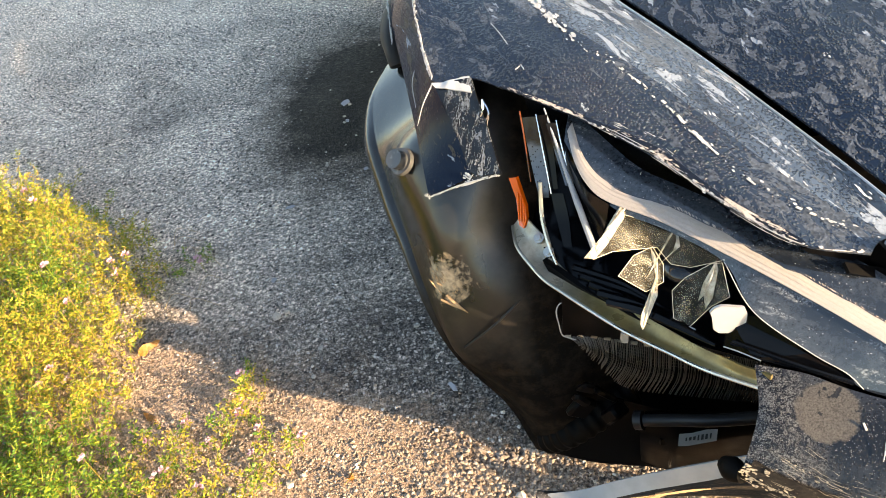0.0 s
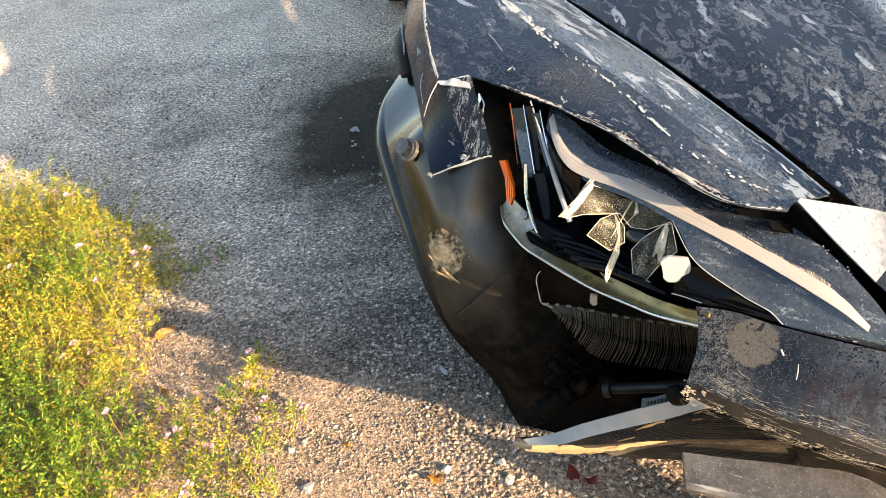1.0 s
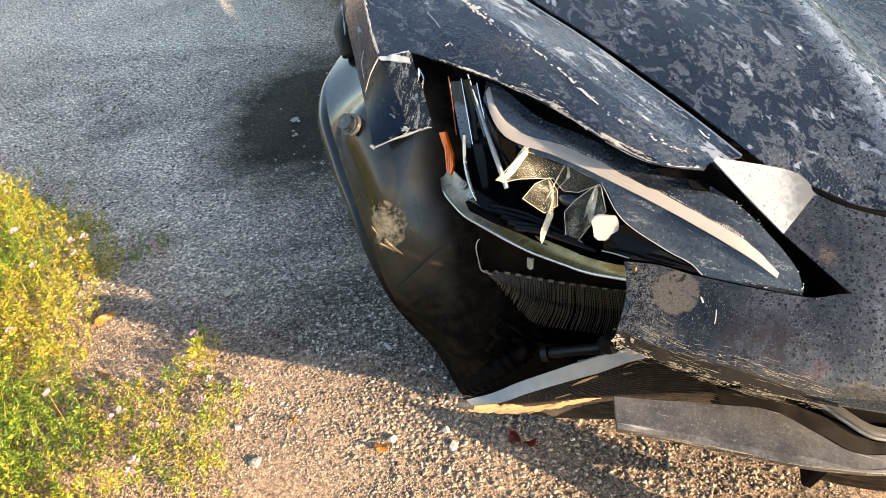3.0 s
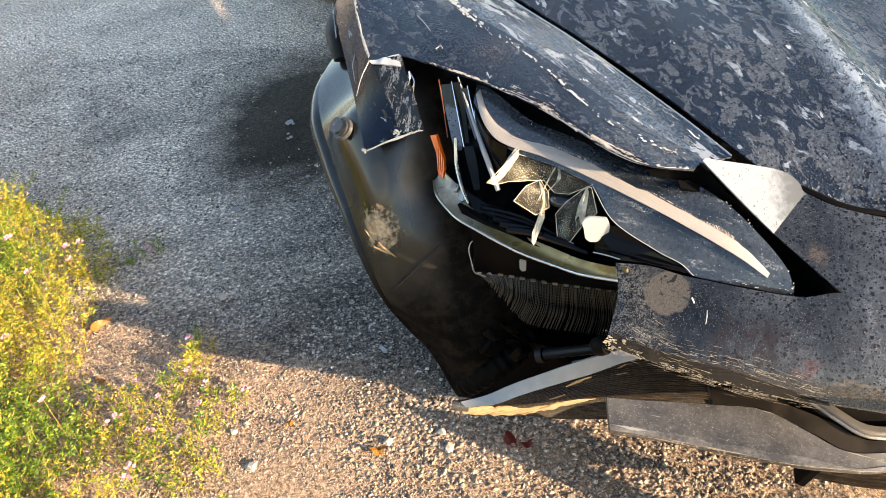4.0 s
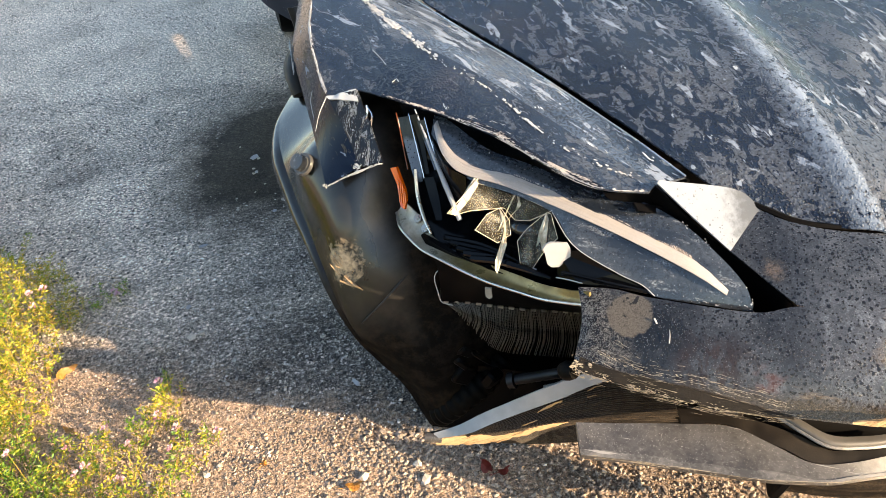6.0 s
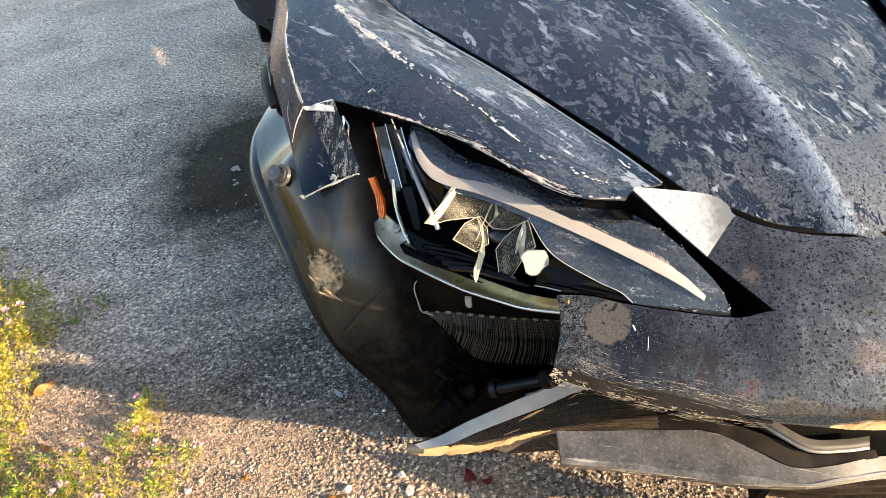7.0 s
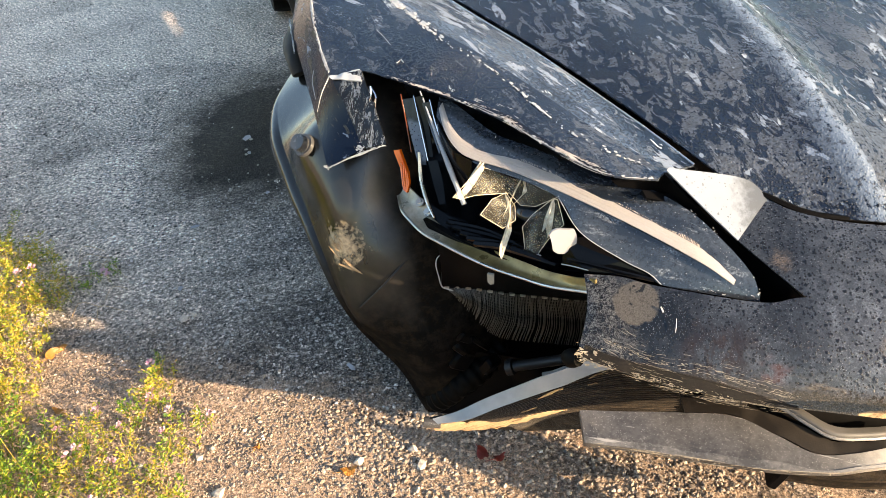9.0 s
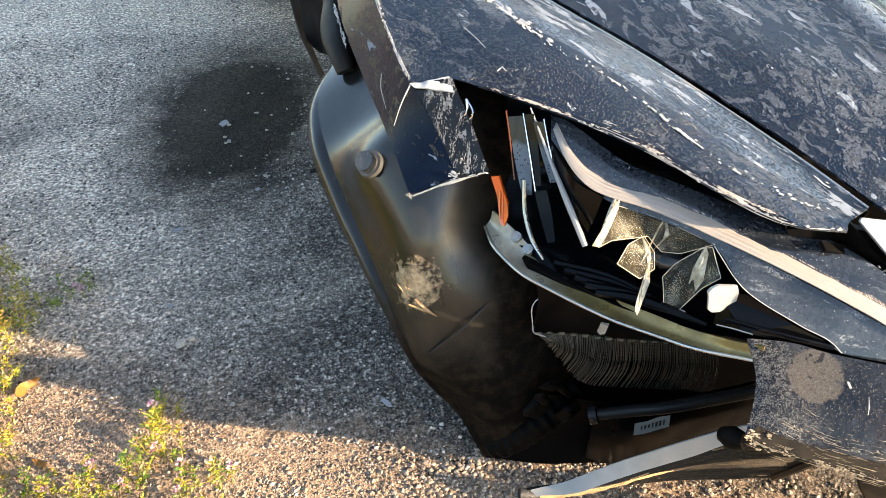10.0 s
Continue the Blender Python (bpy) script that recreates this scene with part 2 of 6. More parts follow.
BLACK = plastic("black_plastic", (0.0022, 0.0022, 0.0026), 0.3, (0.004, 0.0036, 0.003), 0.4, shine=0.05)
WHITE = plastic("white_plastic", (0.34, 0.34, 0.365), 0.35, (0.16, 0.155, 0.15), 0.25)
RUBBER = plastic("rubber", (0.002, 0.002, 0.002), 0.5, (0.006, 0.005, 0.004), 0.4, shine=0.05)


def beam_material():
    """Bare sheet metal, silver where it is clean and olive-brown where it is stained."""
    n = Nodes("stained_metal", metal=0.4)
    clean = n.ramp(n.math("ADD", n.axis("X"), n.math("MULTIPLY", n.noise(30, 4), 0.08)), (0.16, 1.0), (0.24, 0.0))
    dirt = n.ramp(n.noise(22, 6, 0.7), (0.4, 0.0), (0.7, 1.0))
    n.put("base", n.mix(n.math("MULTIPLY", dirt, 0.6), n.mix(clean, (0.24, 0.185, 0.075), (0.42, 0.395, 0.33)), (0.08, 0.06, 0.03)))
    n.put("rough", n.mix(dirt, (0.26, 0.26, 0.26), (0.6, 0.6, 0.6)))
    n.put("bump", n.relief(n.noise(70, 4), 0.3, 0.002))
    return n.mat


OLIVE = beam_material()
CORE = plastic("radiator_metal", (0.055, 0.052, 0.044), 0.35, (0.012, 0.010, 0.008), 0.85)
CHROME = plastic("chrome", (0.7, 0.7, 0.72), 0.12, (0.3, 0.3, 0.3), 0.2)
CHROME.node_tree.nodes["Principled BSDF"].inputs["Metallic"].default_value = 1.0
STEEL = plastic("bright_edge", (0.55, 0.54, 0.5), 0.25, (0.3, 0.27, 0.2), 0.4)
STEEL.node_tree.nodes["Principled BSDF"].inputs["Metallic"].default_value = 0.9
FLAKE = plastic("pale_filler", (0.38, 0.4, 0.42), 0.6, (0.2, 0.195, 0.185), 0.6)
TORN = plastic("torn_fibre", (0.3, 0.26, 0.2), 0.7, (0.07, 0.055, 0.04), 0.7)
CHALK = plastic("white_scrape", (0.4, 0.4, 0.41), 0.45, (0.18, 0.17, 0.16), 0.6)


def bezel_material():
    """Gloss black, its lower half filmed pale blue with clear drops in the film."""
    n = Nodes("wet_bezel", rough=0.1, spec=0.3)
    film = n.ramp(n.math("ADD", n.axis("Z"), n.math("MULTIPLY", n.noise(40, 3), 0.03)), (0.745, 0.0), (0.755, 1.0), (0.812, 1.0), (0.822, 0.0))
    film = n.math("MULTIPLY", film, n.math("SUBTRACT", 1.0, n.drops(260, 0.35, 0.25, 0.6)))
    n.put("base", n.mix(film, (0.003, 0.005, 0.009), n.mix(n.noise(60, 3), (0.05, 0.066, 0.098), (0.09, 0.115, 0.155))))
    return n.mat


BLUE = bezel_material()
TAB = plastic("white_tab_plastic", (0.3, 0.31, 0.335), 0.3, (0.3, 0.29, 0.27), 0.3)
PIN = plastic("pin_plastic", (0.05, 0.052, 0.055), 0.2, (0.16, 0.15, 0.13), 0.4)
TUBE = plastic("dark_tube", (0.016, 0.016, 0.018), 0.3, (0.03, 0.028, 0.025), 0.4, shine=0.3)
DUCT = plastic("muddy_duct", (0.007, 0.0055, 0.0045), 0.4, (0.04, 0.029, 0.018), 0.45, 0.4, shine=0.3)
LABEL = plastic("paper_label", (0.34, 0.34, 0.33), 0.6, (0.16, 0.15, 0.13), 0.5)
INK = plastic("label_ink", (0.02, 0.02, 0.02), 0.6)


def mud_material():
    """Dried tan mud, also used for the grille's painted band of sunlight; streaked along its smear and broken by dark
    gaps.
    """
    n = Nodes("dried_mud", rough=0.95, spec=0.1)
    streak = n.noise(45, 6, 0.78, n.stretch((0.2, 1.0, 1.0), (0, 20, 0)), 0.4)
    tan = n.mix(n.noise(160, 4, 0.7), (0.2, 0.135, 0.075), (0.42, 0.3, 0.18))
    n.put("base", n.mix(n.ramp(streak, (0.36, 0.0), (0.5, 1.0)), (0.07, 0.048, 0.03), tan))
    n.put("bump", n.relief(n.math("ADD", streak, n.noise(300, 4, 0.7)), 0.7, 0.002))
    return n.mat


MUD = mud_material()
RIB_DARK = plastic("rib_shade", (0.22, 0.195, 0.18), 0.4, (0.3, 0.27, 0.25), 0.7)
ROLL = plastic("grey_rubber", (0.012, 0.0115, 0.011), 0.55, (0.04, 0.037, 0.034), 0.5, shine=0.2)
GLOSS = plastic("gloss_black", (0.002, 0.0024, 0.0034), 0.09, (0.006, 0.007, 0.009), 0.3, 0.03, 0.14)
EDGE_GREY = plastic("pale_edge_plastic", (0.25, 0.265, 0.285), 0.4, (0.03, 0.03, 0.03), 0.35)
SIDE_GREY = plastic("dusty_grey_trim", (0.05, 0.047, 0.043), 0.45, (0.12, 0.11, 0.1), 0.5)
LEAF_RED = plastic("red_leaf", (0.28, 0.04, 0.025), 0.5)
LEAF_GOLD = plastic("gold_leaf", (0.5, 0.24, 0.05), 0.5)
AMBER_DARK = Nodes("shaded_amber", base=(0.07, 0.018, 0.004), rough=0.2).mat
AMBER = Nodes("amber_plastic", base=(0.5, 0.075, 0.002), rough=0.1, coat=1.0).mat
CREAM = plastic("stressed_plastic", (0.66, 0.58, 0.45), 0.35, (0.4, 0.34, 0.25), 0.5)


def shard_material():
    """Clear plastic with cloudy cream smears and fine stress lines."""
    n = Nodes("clear_plastic", rough=0.08)
    smear = n.ramp(n.noise(34, 5, 0.7, n.stretch((0.6, 1.0, 0.4), (15, 0, 30)), 0.6), (0.47, 0.0), (0.72, 1.0))
    line = n.ramp(n.noise(120, 3, 0.6, n.stretch((0.1, 1.0, 0.3), (30, 0, 50)), 0.3), (0.6, 0.0), (0.66, 0.5))
    n.put("base", n.mix(smear, (0.2, 0.19, 0.155), (0.4, 0.37, 0.28)))
    n.put("alpha", n.math("ADD", n.math("ADD", n.math("MULTIPLY", smear, 0.38), n.math("MULTIPLY", line, 0.15)), 0.08))
    return n.mat


GLASS = shard_material()
DARK_GLASS = Nodes("dark_glass", base=(0.01, 0.012, 0.014), rough=0.05).mat


def fold_material():
    """Milky plastic where the cover has been bent white, streaked and half clear."""
    n = Nodes("stressed_fold", rough=0.3)
    streak = n.noise(120, 5, 0.7, n.stretch((0.3, 1.0, 0.3), (20, 0, 35)), 0.4)
    colour = n.mix(n.ramp(streak, (0.35, 0.0), (0.65, 1.0)), (0.27, 0.235, 0.17), (0.55, 0.515, 0.43))
    n.put("base", colour).put("alpha", n.ramp(streak, (0.3, 0.35), (0.6, 0.95)))
    return n.mat


FOLD = fold_material()


def flap_material():
    """Black gloss scored by long pale scrapes down one band."""
    n = Nodes("scored_paint")
    streak = n.noise(60, 6, 0.8, n.stretch((1.0, 0.3, 0.3), (0, 0, 12)), 0.7)
    band = n.ramp(n.math("ADD", n.axis("X"), n.math("MULTIPLY", n.axis("Y"), 0.33)), (0.368, 0.0), (0.385, 1.0), (0.41, 1.0), (0.43, 0.3))
    mark = n.math("MULTIPLY", n.ramp(n.math("ADD", streak, n.math("MULTIPLY", n.math("SUBTRACT", n.noise(330, 3), 0.5), 0.3)), (0.53, 0.0), (0.58, 1.0)), band)
    n.put("base", n.mix(mark, (0.0045, 0.005, 0.006), n.mix(n.noise(200, 3), (0.055, 0.062, 0.075), (0.21, 0.23, 0.265))))
    n.put("rough", n.mix(mark, (0.12, 0.12, 0.12), (0.6, 0.6, 0.6))).put("spec", 0.4)
    n.put("bump", n.relief(mark, 0.6, 0.0012))
    return n.mat


FLAP = flap_material()


def lens_material():
    """Smoky clear cover over black, dusty, finely combed above the light strip and sprinkled with drops."""
    n = Nodes("lamp_cover")
    dust = n.ramp(n.noise(8, 4, 0.55, n.stretch((0.2, 1.0, 1.0), (0, 0, 38))), (0.36, 0.0), (0.7, 1.0))
    speck = n.drops(260, 0.25, 0.15, 0.5)
    base = n.mix(dust, n.mix(n.noise(5), (0.004, 0.006, 0.010), (0.012, 0.017, 0.026)), (0.066, 0.077, 0.092))
    base = n.mix(1.0, base, n.ramp(n.noise(150, 5, 0.8), (0.36, 0.55), (0.64, 1.4)), "MULTIPLY")
    lines = n.math("MULTIPLY", n.ramp(n.noise(60, 5, 0.7, n.stretch((0.06, 1.0, 1.0), (0, 0, 37)), 0.2), (0.58, 0.0), (0.66, 1.0)), n.ramp(n.noise(330, 3, 0.7), (0.45, 0.0), (0.6, 0.5)))
    base = n.mix(lines, base, (0.27, 0.29, 0.31))
    n.put("base", n.mix(n.math("MULTIPLY", speck, 0.5), base, (0.34, 0.34, 0.35)))
    n.put("rough", n.mix(dust, (0.1, 0.1, 0.1), (0.24, 0.24, 0.24))).put("coat", 0.6).put("coat_rough", 0.05).put("spec", 0.4)
    n.put("bump", n.relief(n.noise(90, 4), 0.15, 0.001))
    return n.mat


def band_material():
    n = Nodes("light_guide")
    rib = n.noise(95, 2, 0.5, n.stretch((0.015, 12.0, 0.015), (0, 0, 36.5)))
    wear = n.ramp(n.noise(260, 5, 0.75), (0.44, 0.0), (0.66, 1.0))
    cast = n.mix(n.noise(9, 2), (0.27, 0.25, 0.245), (0.265, 0.255, 0.235))
    n.put("base", n.mix(n.math("MULTIPLY", wear, 0.4), n.mix(n.ramp(rib, (0.36, 0.0), (0.6, 1.0)), n.mix(0.16, cast, (0.12, 0.1, 0.09)), cast), (0.18, 0.16, 0.15)))
    n.put("rough", 0.3)
    n.put("bump", n.relief(rib, 0.15, 0.0006))
    return n.mat


def fringe_material():
    n = Nodes("hatched_fringe", base=(0.34, 0.3, 0.27), rough=0.35)
    hatch = n.noise(210, 2, 0.5, n.stretch((3.0, 0.12, 0.12), (0, 0, -12)), 0.2)
    n.put("alpha", n.ramp(hatch, (0.46, 0.0), (0.62, 0.75)))
    return n.mat


FRINGE = fringe_material()


def scuff_material():
    """Paint scuffed down to cream filler in streaks along the fender's edge."""
    n = Nodes("scuffed_paint")
    streak = n.noise(55, 6, 0.75, n.stretch((0.22, 1.0, 1.0), (0, 0, 47)), 0.4)
    mark = n.ramp(n.math("ADD", streak, n.math("MULTIPLY", n.math("SUBTRACT", n.noise(240, 3), 0.5), 0.3)), (0.5, 0.0), (0.56, 1.0))
    n.put("base", n.mix(mark, (0.005, 0.0075, 0.014), n.mix(n.noise(70, 4), (0.16, 0.15, 0.14), (0.46, 0.41, 0.37))))
    n.put("rough", n.mix(mark, (0.2, 0.2, 0.2), (0.6, 0.6, 0.6))).put("spec", 0.28)
    n.put("bump", n.relief(mark, 0.4, 0.0008))
    return n.mat


SCUFF = scuff_material()


def grille_material():
    """Black ribbed plastic smeared with tan mud."""
    n = Nodes("muddy_plastic")
    dust = n.ramp(n.noise(30, 6, 0.75, n.stretch((0.3, 1.0, 2.0))), (0.45, 0.0), (0.78, 1.0))
    grain = n.ramp(n.noise(260, 4, 0.75), (0.4, 0.0), (0.65, 1.0))
    base = n.mix(n.math("MULTIPLY", dust, grain), (0.012, 0.0095, 0.0075), (0.13, 0.092, 0.055))
    n.put("base", base).put("spec", 0.25)
    n.put("rough", n.mix(dust, (0.4, 0.4, 0.4), (0.85, 0.85, 0.85)))
    n.put("bump", n.relief(n.noise(260, 3), 0.4, 0.0012))
    return n.mat


def lip_material(name, dark, light):
    n = Nodes(name)
    wide = n.math("ADD", n.noise(11, 6, 0.72), n.math("MULTIPLY", n.math("SUBTRACT", n.noise(130, 4, 0.75), 0.5), 0.5))
    speck = n.math("MAXIMUM", n.drops(420, 0.4, 0.16, 0.8), n.ramp(n.noise(190, 5, 0.8), (0.6, 0.0), (0.68, 1.0)))
    line = n.ramp(n.noise(14, 3, 0.6, n.stretch((0.25, 5.0, 2.0), (0, 0, 15)), 0.3), (0.66, 0.0), (0.68, 1.0))
    # Wear noise plus a rise with x that paints in sunlight at the right.
    worn = n.math("ADD", wide, n.ramp(n.axis("X"), (0.6, 0.0), (0.95, 0.35)))
    base = n.mix(n.ramp(worn, (0.36, 0.0), (0.66, 1.0)), dark, light)
    # Pale right end: direct sun on the lip, put into the base colour.
    pale = n.ramp(n.math("ADD", n.axis("X"), n.math("MULTIPLY", n.math("SUBTRACT", n.noise(25, 5, 0.7), 0.5), 0.08)), (0.74, 0.0), (0.83, 0.85))
    base = n.mix(pale, base, n.mix(n.noise(90, 4), (0.2, 0.19, 0.175), (0.42, 0.4, 0.37)))
    n.put("base", n.mix(n.math("MAXIMUM", n.math("MULTIPLY", speck, 0.8), n.math("MULTIPLY", line, 0.7)), base, (0.24, 0.235, 0.23)))
    n.put("rough", 0.48)
    n.put("bump", n.relief(n.noise(350, 4, 0.7), 0.5, 0.0012))
    return n.mat


def hem_material():
    n = Nodes("torn_plastic")
    line = n.noise(75, 6, 0.78, n.stretch((0.16, 2.0, 4.0), (0, 0, -22)), 0.5)
    n.put("base", n.mix(n.ramp(line, (0.6, 0.0), (0.68, 1.0)), n.mix(n.noise(12), (0.003, 0.0028, 0.0026), (0.009, 0.007, 0.006)), n.mix(n.noise(300, 2), (0.025, 0.021, 0.017), (0.16, 0.135, 0.105))))
    n.put("rough", 0.6).put("spec", 0.15).put("bump", n.relief(line, 0.8, 0.003))
    return n.mat


HEM = hem_material()
LENS, BAND, MUDDY = lens_material(), band_material(), grille_material()
LIP = lip_material("scratched_grey_plastic", (0.011, 0.011, 0.0125), (0.06, 0.058, 0.058))
WORN = lip_material("worn_grey_plastic", (0.025, 0.025, 0.026), (0.115, 0.113, 0.112))


def liner_material():
    n = Nodes("liner_plastic")
    low = n.ramp(n.math("ADD", n.axis("Z"), n.math("MULTIPLY", n.noise(6, 4), 0.35)), (0.48, 1.0), (0.74, 0.0))
    smear = n.ramp(n.noise(20, 5, 0.7, n.stretch((1.0, 1.0, 0.5))), (0.5, 0.0), (0.75, 1.0))
    scuff = n.tree.nodes.new("ShaderNodeVectorMath")
    scuff.operation = "DISTANCE"
    n.tree.links.new(n.where, scuff.inputs[0])
    scuff.inputs[1].default_value = (-0.062, 1.088, 0.53)
    low = n.math("MAXIMUM", low, n.ramp(n.math("ADD", n.axis("X"), n.math("MULTIPLY", n.noise(7, 4), 0.1)), (0.05, 0.0), (0.14, 1.0)))
    spot = n.ramp(n.math("ADD", scuff.outputs["Value"], n.math("MULTIPLY", n.math("SUBTRACT", n.noise(55, 5, 0.75), 0.5), 0.16)), (0.018, 1.0), (0.05, 0.0))
    base = n.mix(n.math("MULTIPLY", smear, 0.5), n.mix(n.noise(3), (0.006, 0.006, 0.006), (0.013, 0.013, 0.0125)), (0.03, 0.027, 0.022))
    base = n.mix(n.math("MULTIPLY", low, 0.75), base, n.mix(n.ramp(n.noise(26, 6, 0.75), (0.45, 0.0), (0.7, 1.0)), (0.003, 0.0023, 0.0017), (0.026, 0.018, 0.012)))
    n.put("base", n.mix(spot, base, n.mix(n.noise(150), (0.1, 0.075, 0.05), (0.5, 0.39, 0.25))))
    n.put("rough", n.mix(n.math("MAXIMUM", low, spot), (0.22, 0.22, 0.22), (0.85, 0.85, 0.85)))
    n.put("spec", n.mix(low, (0.5, 0.5, 0.5), (0.03, 0.03, 0.03)))
    n.put("bump", n.relief(n.noise(14, 5, 0.6, n.stretch((1.0, 1.0, 0.4))), 0.25, 0.005, n.relief(n.noise(60, 5), 0.2, 0.002)))
    return n.mat


LINER = liner_material()


def ground_material():
    """Old asphalt: aggregate of dark and pale chips, dusty pale stretches, one oily stain behind the wheel; tan dirt
    past the car's shadow edge also paints in warm sun, paler colour farther off the brighter light there.
    """
    n = Nodes("asphalt")

    def chips(scale, *stops):
        pick = n.tree.nodes.new("ShaderNodeSeparateColor")
        n.tree.links.new(n.cells(scale, colour=True), pick.inputs[0])
        return n.ramp(pick.outputs[0], *stops)

    tone = chips(125, (0.0, (0.025, 0.022, 0.02)), (0.4, (0.084, 0.075, 0.068)), (0.72, (0.195, 0.173, 0.153)), (0.9, (0.4, 0.375, 0.345)), (1.0, (0.75, 0.71, 0.66)))
    tone = n.mix(0.45, tone, chips(290, (0.0, (0.02, 0.02, 0.021)), (0.55, (0.1, 0.098, 0.096)), (1.0, (0.42, 0.41, 0.4))))
    tone = n.mix(1.0, tone, n.ramp(n.cells(125, "DISTANCE_TO_EDGE"), (0.0, 0.45), (0.14, 1.0)), "MULTIPLY")
    tone = n.mix(1.0, tone, n.ramp(n.noise(1.6, 6, 0.66, None, 0.6), (0.32, 0.45), (0.68, 1.45)), "MULTIPLY")
    # Dust thickens away from the car, also painting in the brighter light there.
    spread = n.math("ADD", n.math("MULTIPLY", n.noise(1.7, 6, 0.66, n.stretch((0.6, 1.0, 1.0), (0, 0, -25)), 0.4), 2.6), n.math("MINIMUM", n.math("SUBTRACT", n.math("MULTIPLY", n.axis("Y"), 0.22), n.math("MULTIPLY", n.axis("X"), 0.32)), 1.5))
    dust = n.ramp(n.math("MULTIPLY", spread, 0.25), (0.42, 0.0), (0.58, 0.8))
    for point, inner, outer in (((-1.2, 2.45, 0.0), 0.1, 0.6), ((-0.82, 2.02, 0.0), 0.05, 0.42), ((-1.62, 3.78, 0.0), 0.05, 0.5), ((-1.3, 3.95, 0.0), 0.02, 0.3), ((-1.45, 3.1, 0.0), 0.05, 0.6), ((-2.2, 4.4, 0.0), 0.3, 1.1), ((-2.3, 3.3, 0.0), 0.1, 0.7)):
        dust = n.math("MAXIMUM", dust, n.math("MULTIPLY", n.near(point, inner, outer, 0.9, 3.0), 0.95))
    tone = n.mix(n.math("MULTIPLY", dust, 0.88), tone, n.mix(1.0, n.mix(n.ramp(n.noise(75, 5, 0.75), (0.38, 0.0), (0.62, 1.0)), (0.26, 0.235, 0.205), (0.95, 0.87, 0.77)), n.ramp(tone, (0.03, 0.5), (0.22, 1.25)), "MULTIPLY"))
    # Tan ground cut along the car's shadow edge: warm sunlight in the colour.
    sunlit_soil = n.ramp(n.math("ADD", n.math("MULTIPLY", n.noise(9, 5, 0.65), 0.3), n.math("MULTIPLY", n.math("ADD", n.axis("Y"), n.math("MULTIPLY", n.axis("X"), 0.34)), 0.4)), (0.54, 1.0), (0.62, 0.0))
    clod = n.noise(210, 6, 0.75, None, 0.3)
    sunlit_earth = n.mix(n.ramp(clod, (0.35, 0.0), (0.62, 1.0)), (0.1, 0.077, 0.058), (0.47, 0.36, 0.27))
    tone = n.mix(n.math("MULTIPLY", sunlit_soil, n.ramp(n.noise(60, 3), (0.35, 0.5), (0.5, 0.95))), tone, sunlit_earth)
    tone = n.mix(1.0, tone, n.ramp(n.noise(80, 3, 0.85), (0.36, 0.42), (0.64, 1.7)), "MULTIPLY")
    tone = n.mix(1.0, tone, (1.0, 0.92, 0.86), "MULTIPLY")
    # Base colour lifted with y: the more open light farther off, painted in.
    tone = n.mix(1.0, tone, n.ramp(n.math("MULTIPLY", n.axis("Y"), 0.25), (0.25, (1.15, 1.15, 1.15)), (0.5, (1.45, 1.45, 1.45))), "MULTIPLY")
    far = n.tree.nodes.new("ShaderNodeVectorMath")
    far.operation = "DISTANCE"
    n.tree.links.new(n.stretch((1.0, 0.56, 1.0)), far.inputs[0])
    far.inputs[1].default_value = (-0.66, 1.55, 0.0)
    stain = n.ramp(n.math("ADD", far.outputs["Value"], n.math("MULTIPLY", n.math("SUBTRACT", n.noise(7, 5, 0.7), 0.5), 0.3)), (0.24, 1.0), (0.5, 0.0))
    n.put("base", n.mix(n.math("MULTIPLY", stain, 0.93), tone, (0.007, 0.0062, 0.0065))).put("spec", n.mix(stain, (0.2, 0.2, 0.2), (0.06, 0.06, 0.06)))
    n.put("rough", n.mix(stain, (0.75, 0.75, 0.75), (0.6, 0.6, 0.6)))
    lumps = n.relief(n.noise(28, 3), 0.4, 0.006)
    lumps = n.relief(clod, 1.0, 0.006, lumps)
    n.put("bump", n.relief(n.math("MULTIPLY", n.cells(125), n.math("SUBTRACT", 1.0, n.math("MULTIPLY", sunlit_soil, 0.95))), 0.9, 0.005, n.relief(n.noise(300, 3), 0.8, 0.003, lumps)))
    return n.mat


def stone_material(name, dark, light, power=1.0):
    n = Nodes(name)
    pick = n.math("POWER", n.island(), power)
    n.put("base", n.mix(1.0, n.mix(pick, dark, light), n.ramp(n.noise(300, 3), (0.35, 0.75), (0.65, 1.2)), "MULTIPLY"))
    n.put("rough", 0.9)
    return n.mat


def leaf_material(name, *stops):
    n = Nodes(name, rough=0.55)
    colour = n.ramp(n.island(), *stops)
    n.put("base", colour)
    thin = n.tree.nodes.new("ShaderNodeBsdfTranslucent")
    n.tree.links.new(colour, thin.inputs[0])
    both = n.tree.nodes.new("ShaderNodeMixShader")
    both.inputs[0].default_value = 0.4
    n.tree.links.new(n.out.outputs[0], both.inputs[1])
    n.tree.links.new(thin.outputs[0], both.inputs[2])
    n.tree.links.new(both.outputs[0], n.tree.nodes["Material Output"].inputs[0])
    return n.mat


ASPHALT = ground_material()
GRAVEL = stone_material("gravel", (0.13, 0.1, 0.077), (0.42, 0.335, 0.26), 1.2)
CHIPPINGS = stone_material("chippings", (0.034, 0.031, 0.028), (0.62, 0.57, 0.52), 1.8)
PALE_STONE = stone_material("pale_stone", (0.2, 0.18, 0.152), (0.39, 0.355, 0.31))
